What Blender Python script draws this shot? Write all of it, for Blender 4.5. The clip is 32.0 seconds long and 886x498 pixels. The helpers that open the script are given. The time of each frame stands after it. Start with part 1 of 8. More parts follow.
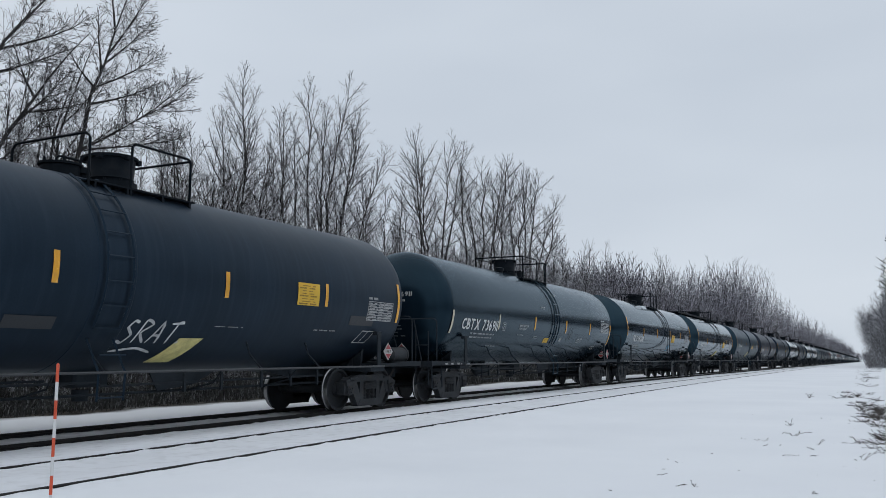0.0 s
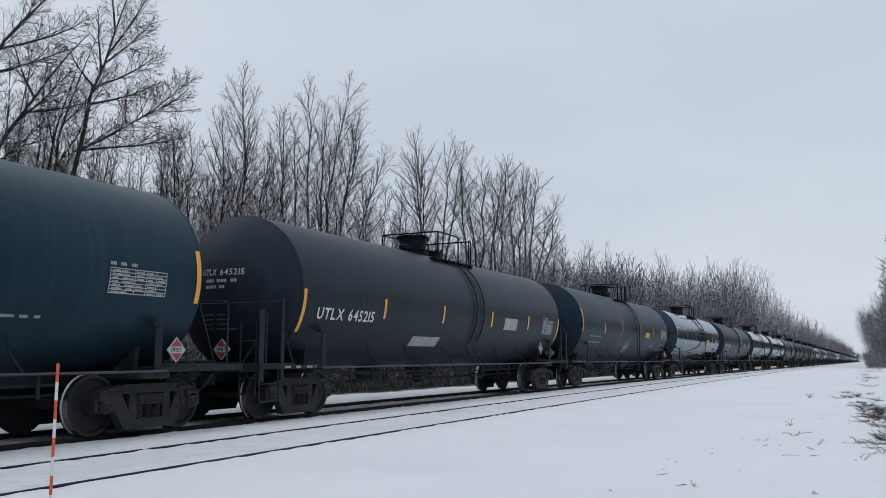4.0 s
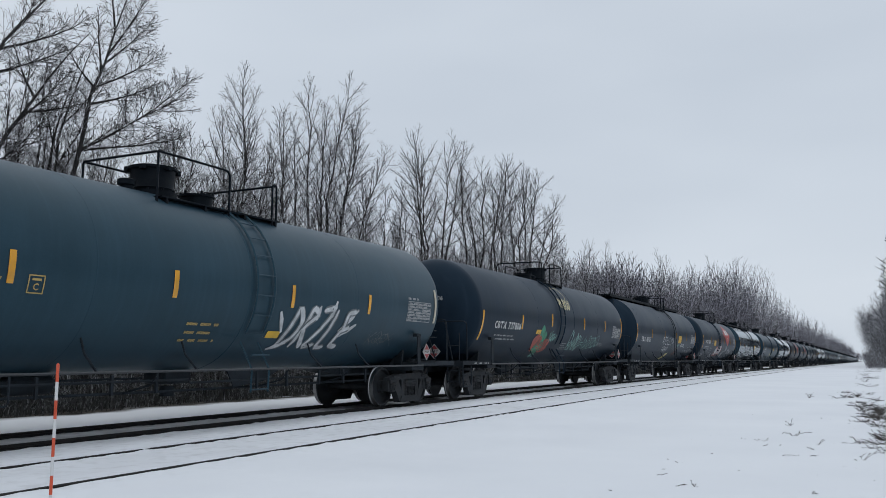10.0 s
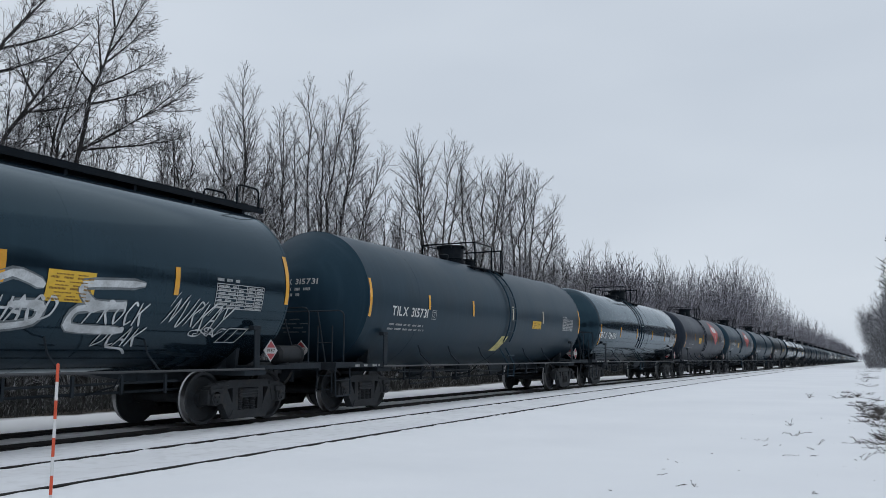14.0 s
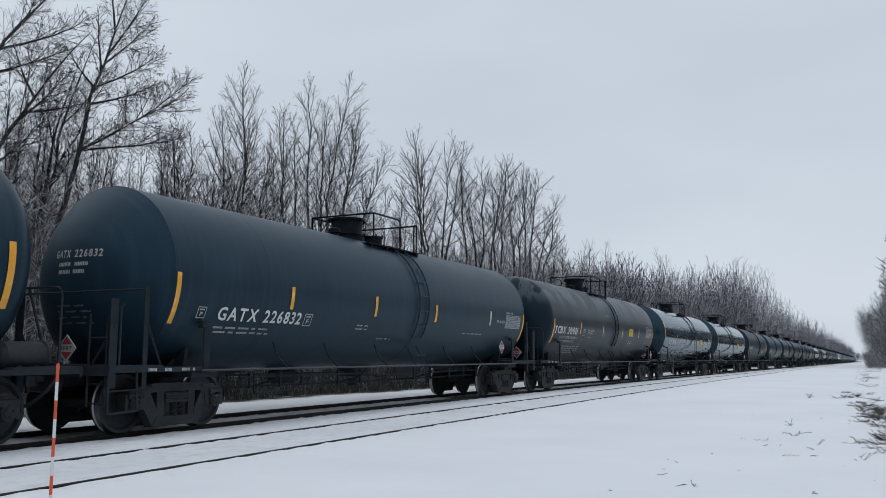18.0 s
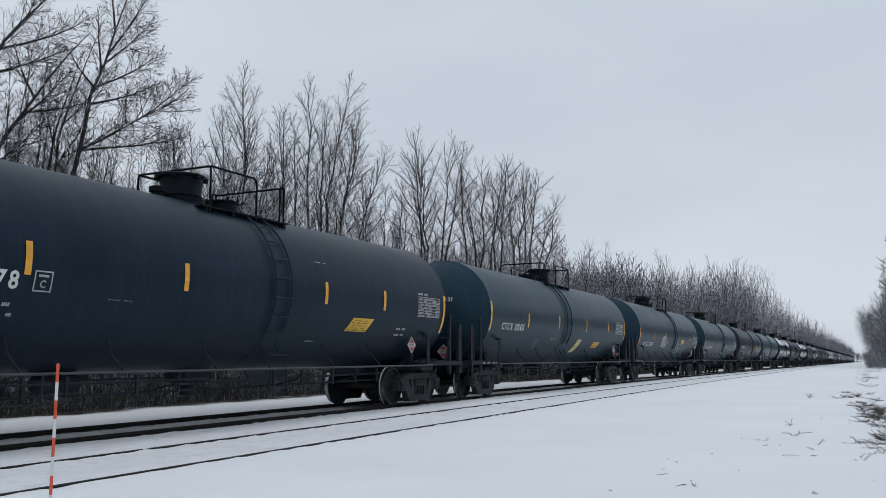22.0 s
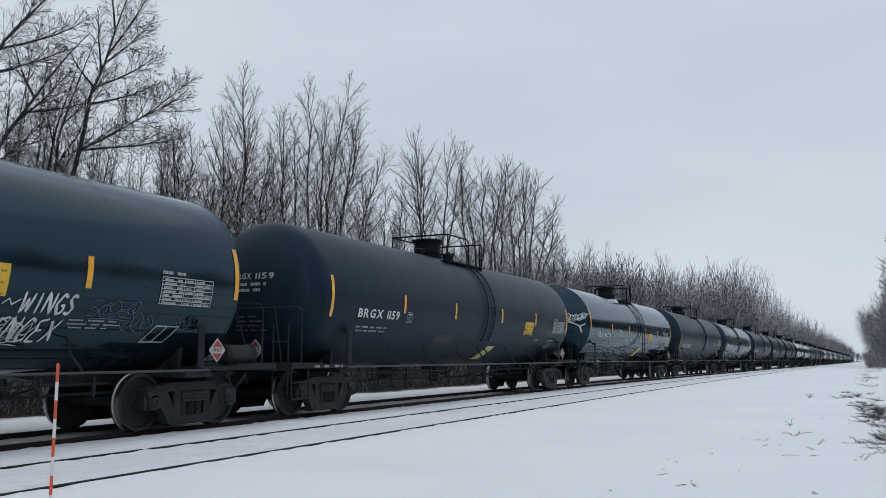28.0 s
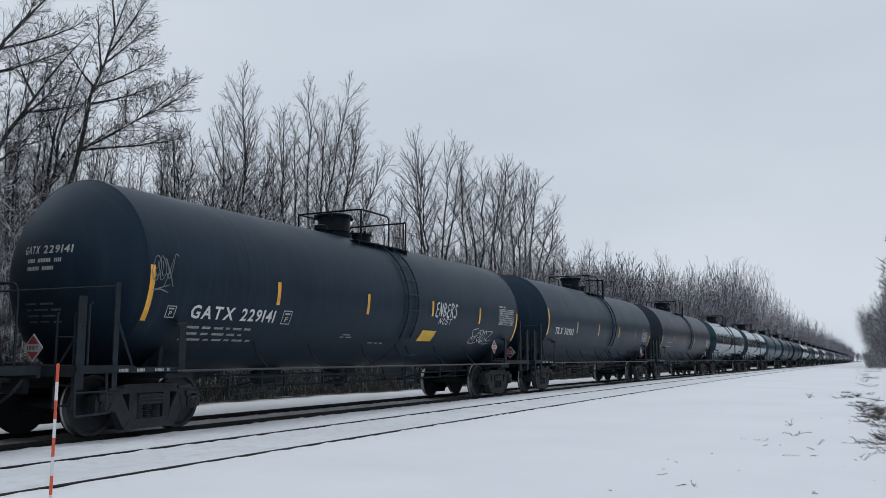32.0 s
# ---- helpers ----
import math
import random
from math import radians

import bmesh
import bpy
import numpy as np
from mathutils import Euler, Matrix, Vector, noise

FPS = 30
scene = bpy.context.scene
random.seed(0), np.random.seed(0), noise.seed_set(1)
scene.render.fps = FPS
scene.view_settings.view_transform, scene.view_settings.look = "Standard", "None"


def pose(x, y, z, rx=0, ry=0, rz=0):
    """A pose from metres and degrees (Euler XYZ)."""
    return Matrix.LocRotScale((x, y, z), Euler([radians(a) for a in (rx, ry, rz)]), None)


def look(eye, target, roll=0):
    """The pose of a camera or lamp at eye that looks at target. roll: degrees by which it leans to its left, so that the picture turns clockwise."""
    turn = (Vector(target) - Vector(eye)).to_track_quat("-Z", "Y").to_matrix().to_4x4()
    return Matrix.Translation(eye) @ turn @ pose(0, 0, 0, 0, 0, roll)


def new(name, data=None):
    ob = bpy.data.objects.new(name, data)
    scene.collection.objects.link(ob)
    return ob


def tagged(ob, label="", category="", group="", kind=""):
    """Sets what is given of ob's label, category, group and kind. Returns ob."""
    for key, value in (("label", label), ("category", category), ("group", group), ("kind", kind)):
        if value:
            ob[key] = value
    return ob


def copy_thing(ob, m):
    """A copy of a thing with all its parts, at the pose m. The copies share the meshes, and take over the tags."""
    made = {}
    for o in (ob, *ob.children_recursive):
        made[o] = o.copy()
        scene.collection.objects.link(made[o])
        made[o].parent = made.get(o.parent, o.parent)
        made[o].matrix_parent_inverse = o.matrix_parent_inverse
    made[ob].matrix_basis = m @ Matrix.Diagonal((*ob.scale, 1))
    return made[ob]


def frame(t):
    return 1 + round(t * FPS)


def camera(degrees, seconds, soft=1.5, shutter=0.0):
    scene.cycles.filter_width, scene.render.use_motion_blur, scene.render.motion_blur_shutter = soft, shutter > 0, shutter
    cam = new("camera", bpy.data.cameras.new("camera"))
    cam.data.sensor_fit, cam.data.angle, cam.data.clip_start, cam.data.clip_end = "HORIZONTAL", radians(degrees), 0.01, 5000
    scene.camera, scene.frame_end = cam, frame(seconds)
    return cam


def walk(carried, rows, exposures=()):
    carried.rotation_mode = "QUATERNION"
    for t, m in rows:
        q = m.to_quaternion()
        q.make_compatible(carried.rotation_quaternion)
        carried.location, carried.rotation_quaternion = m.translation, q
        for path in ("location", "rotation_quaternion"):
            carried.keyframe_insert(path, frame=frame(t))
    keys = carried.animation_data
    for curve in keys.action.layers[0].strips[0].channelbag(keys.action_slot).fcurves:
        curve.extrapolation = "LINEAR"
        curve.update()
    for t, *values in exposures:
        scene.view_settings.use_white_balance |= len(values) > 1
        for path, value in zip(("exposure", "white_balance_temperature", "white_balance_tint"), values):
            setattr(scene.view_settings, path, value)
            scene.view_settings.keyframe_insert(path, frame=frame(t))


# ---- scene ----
# The track runs along +x, the train comes towards -x on the far track, y grows away from the camera, rail tops are z = 0.
EYE = (0.0, 0.0, 1.205)
TRACK_Y = 11.206          # centre line of the train's track
SIDING_Y = 7.192          # centre line of the snowed-in siding
GRADE = 0.00924

cam = camera(55.2, 32.0, soft=0.5)
STAND = look(EYE, (88.856, 44.231, 13.381), -0.086)
walk(cam, [(0.0, STAND), (32.0, STAND)])


def drop(s):
    """Height of the line: level past the camera, then a gentle fall into the distance."""
    u = s - 25.1
    return -GRADE * (math.sqrt(u * u + 900.0) + u) / 2 + GRADE * (math.sqrt(25.1 ** 2 + 900.0) - 25.1) / 2


# ---- world, sun ----
def build_world():
    w = bpy.data.worlds.new("overcast_sky")
    w.use_nodes = True
    scene.world = w
    nt = w.node_tree
    nt.nodes.clear()
    out = nt.nodes.new("ShaderNodeOutputWorld")
    bg = nt.nodes.new("ShaderNodeBackground")
    sky = nt.nodes.new("ShaderNodeTexSky")
    sky.sky_type = "NISHITA"
    sky.sun_disc = False
    sky.sun_elevation = radians(81)
    sky.sun_rotation = radians(256)
    sky.air_density, sky.dust_density, sky.ozone_density = 1.0, 4.0, 1.0
    tc = nt.nodes.new("ShaderNodeTexCoord")
    # cloud deck: almost even grey, with faint soft banks
    mp = nt.nodes.new("ShaderNodeMapping")
    mp.inputs["Scale"].default_value = (1.0, 1.0, 3.0)
    nz = nt.nodes.new("ShaderNodeTexNoise")
    nz.inputs["Scale"].default_value = 1.6
    nz.inputs["Detail"].default_value = 3.0
    ramp = nt.nodes.new("ShaderNodeValToRGB")
    ramp.color_ramp.elements[0].position, ramp.color_ramp.elements[1].position = 0.30, 0.72
    ramp.color_ramp.elements[0].color = (0.570, 0.635, 0.720, 1)
    ramp.color_ramp.elements[1].color = (0.665, 0.730, 0.810, 1)
    scale = nt.nodes.new("ShaderNodeVectorMath")
    scale.operation = "SCALE"
    scale.inputs["Scale"].default_value = 0.06
    mix = nt.nodes.new("ShaderNodeMix")
    mix.data_type = "RGBA"
    mix.inputs["Factor"].default_value = 0.92
    ln = nt.links.new
    ln(tc.outputs["Generated"], mp.inputs["Vector"])
    ln(mp.outputs["Vector"], nz.inputs["Vector"])
    ln(nz.outputs["Fac"], ramp.inputs["Fac"])
    ln(sky.outputs["Color"], scale.inputs[0])
    ln(scale.outputs["Vector"], mix.inputs["A"])
    ln(ramp.outputs["Color"], mix.inputs["B"])
    ln(mix.outputs["Result"], bg.inputs["Color"])
    bg.inputs["Strength"].default_value = 1.03
    ln(bg.outputs["Background"], out.inputs["Surface"])
    lamp = bpy.data.lights.new("sun", "SUN")
    lamp.energy, lamp.angle, lamp.color = 0.5, radians(110), (1.0, 0.985, 0.965)
    sun = new("sun", lamp)
    sun.matrix_world = look((0, 0, 80), (12, 3, 0))


build_world()
scene.view_settings.exposure = 0.0


# ---- materials ----
MATS = {}


def material(name, base, rough=0.6, metal=0.0, vary=0.25, scale=2.0, fine=40.0, bump=0.15, bump_scale=60.0, coat=0.0,
             streak=0.0, per_object=0.0, second=None, second_at=(0.55, 0.7), second_over=None, spec=0.5, tint=None):
    """A procedural surface: base colour varied at two scales, relief, uneven gloss; second: a stain colour that comes in patches."""
    if name in MATS:
        return MATS[name]
    m = bpy.data.materials.new(name)
    m.use_nodes = True
    nt = m.node_tree
    b = nt.nodes["Principled BSDF"]
    ln = nt.links.new
    tc = nt.nodes.new("ShaderNodeTexCoord")
    n1 = nt.nodes.new("ShaderNodeTexNoise")
    n1.inputs["Scale"].default_value, n1.inputs["Detail"].default_value = scale, 5.0
    n2 = nt.nodes.new("ShaderNodeTexNoise")
    n2.inputs["Scale"].default_value, n2.inputs["Detail"].default_value = fine, 4.0
    ln(tc.outputs["Object"], n1.inputs["Vector"])
    ln(tc.outputs["Object"], n2.inputs["Vector"])
    lo = tuple(c * (1 - vary) for c in base) + (1,)
    hi = tuple(min(1, c * (1 + vary)) for c in base) + (1,)
    r1 = nt.nodes.new("ShaderNodeValToRGB")
    r1.color_ramp.elements[0].position, r1.color_ramp.elements[1].position = 0.3, 0.7
    r1.color_ramp.elements[0].color, r1.color_ramp.elements[1].color = lo, hi
    ln(n1.outputs["Fac"], r1.inputs["Fac"])
    col = r1.outputs["Color"]
    mx = nt.nodes.new("ShaderNodeMix")
    mx.data_type, mx.blend_type = "RGBA", "OVERLAY"
    mx.inputs["Factor"].default_value = min(1.0, vary * 0.9)
    ln(col, mx.inputs["A"])
    ln(n2.outputs["Fac"], mx.inputs["B"])
    col = mx.outputs["Result"]
    if streak:
        mp = nt.nodes.new("ShaderNodeMapping")
        mp.inputs["Scale"].default_value = (9.0, 1.0, 0.5)
        n3 = nt.nodes.new("ShaderNodeTexNoise")
        n3.inputs["Scale"].default_value, n3.inputs["Detail"].default_value = 1.2, 6.0
        ln(tc.outputs["Object"], mp.inputs["Vector"])
        ln(mp.outputs["Vector"], n3.inputs["Vector"])
        r3 = nt.nodes.new("ShaderNodeValToRGB")
        r3.color_ramp.elements[0].position, r3.color_ramp.elements[1].position = 0.48, 0.75
        r3.color_ramp.elements[0].color, r3.color_ramp.elements[1].color = (0, 0, 0, 1), (streak, streak, streak, 1)
        ln(n3.outputs["Fac"], r3.inputs["Fac"])
        ms = nt.nodes.new("ShaderNodeMix")
        ms.data_type = "RGBA"
        ln(r3.outputs["Color"], ms.inputs["Factor"])
        ln(col, ms.inputs["A"])
        ms.inputs["B"].default_value = tuple(min(1, c * 2.2 + 0.02) for c in base) + (1,)
        col = ms.outputs["Result"]
    if second:
        n4 = nt.nodes.new("ShaderNodeTexNoise")
        n4.inputs["Scale"].default_value, n4.inputs["Detail"].default_value = scale * 1.7, 8.0
        ln(tc.outputs["Object"], n4.inputs["Vector"])
        r4 = nt.nodes.new("ShaderNodeValToRGB")
        r4.color_ramp.elements[0].position, r4.color_ramp.elements[1].position = second_at
        r4.color_ramp.elements[0].color, r4.color_ramp.elements[1].color = (0, 0, 0, 1), (1, 1, 1, 1)
        ln(n4.outputs["Fac"], r4.inputs["Fac"])
        m4 = nt.nodes.new("ShaderNodeMix")
        m4.data_type = "RGBA"
        if second_over:
            # rime that lies on the top and runs down in tongues
            mp4 = nt.nodes.new("ShaderNodeMapping")
            mp4.inputs["Scale"].default_value = (1.0, 1.0, 0.35)
            ln(tc.outputs["Object"], mp4.inputs["Vector"])
            ln(mp4.outputs["Vector"], n4.inputs["Vector"])
            sz = nt.nodes.new("ShaderNodeSeparateXYZ")
            ln(tc.outputs["Object"], sz.inputs[0])
            hz = nt.nodes.new("ShaderNodeMapRange")
            hz.inputs["From Min"].default_value, hz.inputs["From Max"].default_value = second_over
            ln(sz.outputs["Z"], hz.inputs["Value"])
            mz = nt.nodes.new("ShaderNodeMath")
            mz.operation = "MULTIPLY"
            ln(r4.outputs["Color"], mz.inputs[0])
            ln(hz.outputs["Result"], mz.inputs[1])
            ln(mz.outputs[0], m4.inputs["Factor"])
        else:
            ln(r4.outputs["Color"], m4.inputs["Factor"])
        ln(col, m4.inputs["A"])
        m4.inputs["B"].default_value = tuple(second) + (1,)
        col = m4.outputs["Result"]
    if per_object:
        oi = nt.nodes.new("ShaderNodeObjectInfo")
        hs = nt.nodes.new("ShaderNodeHueSaturation")
        mr = nt.nodes.new("ShaderNodeMapRange")
        mr.inputs["To Min"].default_value, mr.inputs["To Max"].default_value = 1 - per_object, 1 + per_object
        ln(oi.outputs["Random"], mr.inputs["Value"])
        ln(mr.outputs["Result"], hs.inputs["Value"])
        ln(col, hs.inputs["Color"])
        col = hs.outputs["Color"]
    ln(col, b.inputs["Base Color"])
    rr = nt.nodes.new("ShaderNodeMapRange")
    rr.inputs["To Min"].default_value, rr.inputs["To Max"].default_value = max(0.02, rough * 0.75), min(1, rough * 1.25)
    ln(n1.outputs["Fac"], rr.inputs["Value"])
    ln(rr.outputs["Result"], b.inputs["Roughness"])
    b.inputs["Metallic"].default_value = metal
    b.inputs["Specular IOR Level"].default_value = spec
    if tint:
        b.inputs["Specular Tint"].default_value = tuple(tint) + (1,)
    b.inputs["Coat Weight"].default_value = coat
    b.inputs["Coat Roughness"].default_value = 0.06
    if bump:
        n5 = nt.nodes.new("ShaderNodeTexNoise")
        n5.inputs["Scale"].default_value, n5.inputs["Detail"].default_value = bump_scale, 5.0
        ln(tc.outputs["Object"], n5.inputs["Vector"])
        bp = nt.nodes.new("ShaderNodeBump")
        bp.inputs["Strength"].default_value, bp.inputs["Distance"].default_value = bump, 0.02
        ln(n5.outputs["Fac"], bp.inputs["Height"])
        ln(bp.outputs["Normal"], b.inputs["Normal"])
    MATS[name] = m
    return m


# tank paints: gloss black, matte black, dark green-grey, brown-black, blue-grey
M_GLOSS = material("gloss_black_paint", (0.0080, 0.0166, 0.0258), 0.10, metal=0.15, vary=0.15, scale=0.6, bump=0.015, bump_scale=2.0, streak=0.06, spec=0.54, tint=(0.44, 0.80, 1.0))
M_SEMI = material("satin_black_paint", (0.0062, 0.0142, 0.0235), 0.21, metal=0.2, vary=0.15, scale=0.6, bump=0.02, bump_scale=3.0, streak=0.08, spec=0.36, tint=(0.46, 0.80, 1.0))
M_MATTE = material("matte_black_paint", (0.0103, 0.0180, 0.0290), 0.42, metal=0.05, vary=0.24, scale=0.7, bump=0.03, bump_scale=4.0, streak=0.16, spec=0.20, tint=(0.42, 0.72, 1.0))
M_TEAL = material("dark_green_grey_paint", (0.0115, 0.0250, 0.0385), 0.39, metal=0.05, vary=0.24, scale=0.7, bump=0.03, bump_scale=4.0, streak=0.16, spec=0.27, tint=(0.42, 0.78, 1.0))
M_BROWN = material("brown_black_paint", (0.0152, 0.0181, 0.0262), 0.41, metal=0.05, vary=0.27, scale=0.7, bump=0.03, bump_scale=4.0, streak=0.17, spec=0.22, tint=(0.52, 0.74, 1.0))
M_BLUE = material("blue_grey_paint", (0.019, 0.044, 0.064), 0.38, vary=0.15, scale=0.7, bump=0.03, bump_scale=4.0, streak=0.10, spec=0.3, tint=(0.55, 0.88, 1.0))
M_FROST = material("frosted_black_paint", (0.006, 0.0105, 0.0165), 0.38, vary=0.2, scale=0.8, bump=0.03, bump_scale=4.0,
                   second=(0.062, 0.078, 0.090), second_at=(0.49, 0.53), second_over=(2.95, 3.35), spec=0.28, tint=(0.55, 0.82, 1.0))
M_RAILING = material("worn_grey_handrail", (0.034, 0.038, 0.043), 0.5, vary=0.35, scale=2.0)
M_TOP = material("black_top_fittings", (0.0060, 0.0080, 0.0112), 0.55, vary=0.3, scale=3.0, second=(0.010, 0.011, 0.013), per_object=0.15, spec=0.12, tint=(0.7, 0.87, 1.0))
M_FRAME = material("underframe_black", (0.023, 0.028, 0.034), 0.6, vary=0.3, scale=3.0, second=(0.021, 0.023, 0.026), per_object=0.15, spec=0.12, tint=(0.7, 0.87, 1.0))
M_TRUCK = material("grimy_cast_steel", (0.026, 0.029, 0.033), 0.65, vary=0.4, scale=4.0, second=(0.042, 0.039, 0.038), per_object=0.2, spec=0.25)
M_WHEEL = material("wheel_steel", (0.022, 0.025, 0.029), 0.6, vary=0.35, scale=5.0, second=(0.030, 0.028, 0.028), spec=0.25)
M_TREAD = material("worn_wheel_tread", (0.34, 0.34, 0.345), 0.34, metal=1.0, vary=0.15, scale=6.0)
M_WHITE = material("white_stencil_paint", (0.62, 0.63, 0.62), 0.55, vary=0.12, scale=4.0, fine=70)
M_DIM = material("grimy_white_stencil", (0.37, 0.38, 0.38), 0.6, vary=0.2, scale=4.0, fine=70)
M_PALEGREY = material("grimy_white_placard", (0.42, 0.41, 0.41), 0.6, vary=0.2, scale=6.0)
M_GOLD = material("gold_stencil_paint", (0.42, 0.30, 0.10), 0.55, vary=0.2, scale=4.0)
M_YELLOW = material("yellow_reflector", (0.72, 0.335, 0.018), 0.26, vary=0.15, scale=3.0, fine=90, spec=0.75)
M_PALE = material("faded_reflector", (0.50, 0.46, 0.36), 0.45, vary=0.2, scale=3.0)
M_SIGN = material("yellow_sign_paint", (0.70, 0.43, 0.035), 0.5, vary=0.1, scale=4.0)
M_PARA = material("pale_yellow_panel", (0.62, 0.55, 0.22), 0.5, vary=0.25, scale=5.0)
M_RED = material("red_emblem_paint", (0.42, 0.065, 0.055), 0.5, vary=0.18, scale=3.0)
M_PLRED = material("placard_red", (0.30, 0.04, 0.045), 0.5, vary=0.1)
M_PATCH = material("grey_repaint_patch", (0.020, 0.024, 0.029), 0.5, vary=0.15)
M_SPRAY = material("white_spray_paint", (0.50, 0.52, 0.53), 0.6, vary=0.3, scale=5.0)
M_SPRAYD = material("faint_spray_paint", (0.13, 0.15, 0.16), 0.6, vary=0.4, scale=5.0)
M_MINT = material("mint_spray_paint", (0.20, 0.38, 0.34), 0.6, vary=0.3, scale=5.0)
M_CYAN = material("blue_spray_paint", (0.08, 0.30, 0.48), 0.6, vary=0.3, scale=5.0)
M_STRAW = material("straw_spray_paint", (0.26, 0.23, 0.16), 0.6, vary=0.35, scale=5.0)
M_SLATE = material("slate_blue_spray_paint", (0.055, 0.095, 0.14), 0.6, vary=0.35, scale=5.0)
M_CORAL = material("coral_spray_paint", (0.36, 0.08, 0.06), 0.6, vary=0.35, scale=4.0)
M_GREEN = material("green_spray_paint", (0.05, 0.26, 0.16), 0.6, vary=0.35, scale=4.0)
M_CREAM = material("cream_spray_paint", (0.62, 0.54, 0.30), 0.6, vary=0.25, scale=4.0)
M_RUSTY = material("rust_spray_paint", (0.20, 0.07, 0.04), 0.6, vary=0.35, scale=4.0)
M_SIGNINK = material("faded_sign_print", (0.24, 0.13, 0.02), 0.6, vary=0.2)
M_DARK = material("dark_print", (0.05, 0.045, 0.03), 0.6, vary=0.1)
M_HOSE = material("black_rubber", (0.012, 0.012, 0.012), 0.7, vary=0.2)
# ground, rails, plants
M_RAIL = material("rusted_rail_steel", (0.014, 0.0135, 0.0135), 0.7, metal=0.0, spec=0.2, vary=0.4, scale=3.0)
M_BARK = material("wet_bark", (0.022, 0.020, 0.020), 0.85, vary=0.4, scale=6.0, bump=0.4, bump_scale=30, second=(0.10, 0.10, 0.10), second_at=(0.6, 0.75))
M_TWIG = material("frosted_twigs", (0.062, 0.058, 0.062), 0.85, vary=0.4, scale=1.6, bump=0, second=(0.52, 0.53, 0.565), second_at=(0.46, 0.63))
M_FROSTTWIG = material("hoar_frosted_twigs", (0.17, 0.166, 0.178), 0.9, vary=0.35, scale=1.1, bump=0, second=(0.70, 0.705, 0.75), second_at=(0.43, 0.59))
# far twigs: frost, with distance haze painted in as a paler, bluer base
M_FARTWIG = material("hazy_frosted_woods", (0.235, 0.228, 0.275), 0.9, vary=0.35, scale=0.5, bump=0, second=(0.68, 0.68, 0.76), second_at=(0.47, 0.60))
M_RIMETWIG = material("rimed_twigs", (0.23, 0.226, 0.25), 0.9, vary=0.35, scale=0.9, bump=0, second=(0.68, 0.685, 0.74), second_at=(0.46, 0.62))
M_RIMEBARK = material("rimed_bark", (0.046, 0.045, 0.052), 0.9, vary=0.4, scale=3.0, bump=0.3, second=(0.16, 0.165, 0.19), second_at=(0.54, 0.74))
M_BRUSH = material("dark_brush", (0.052, 0.054, 0.052), 0.9, vary=0.5, scale=2.2, bump=0, second=(0.26, 0.265, 0.265), second_at=(0.54, 0.64))
M_WEED = material("dry_weed_stems", (0.075, 0.066, 0.060), 0.9, vary=0.4, scale=8.0, bump=0)
M_ORANGE = material("orange_plastic", (0.62, 0.085, 0.035), 0.45, vary=0.1, scale=5.0)
M_STAKEW = material("white_plastic", (0.66, 0.66, 0.66), 0.45, vary=0.08, scale=5.0)


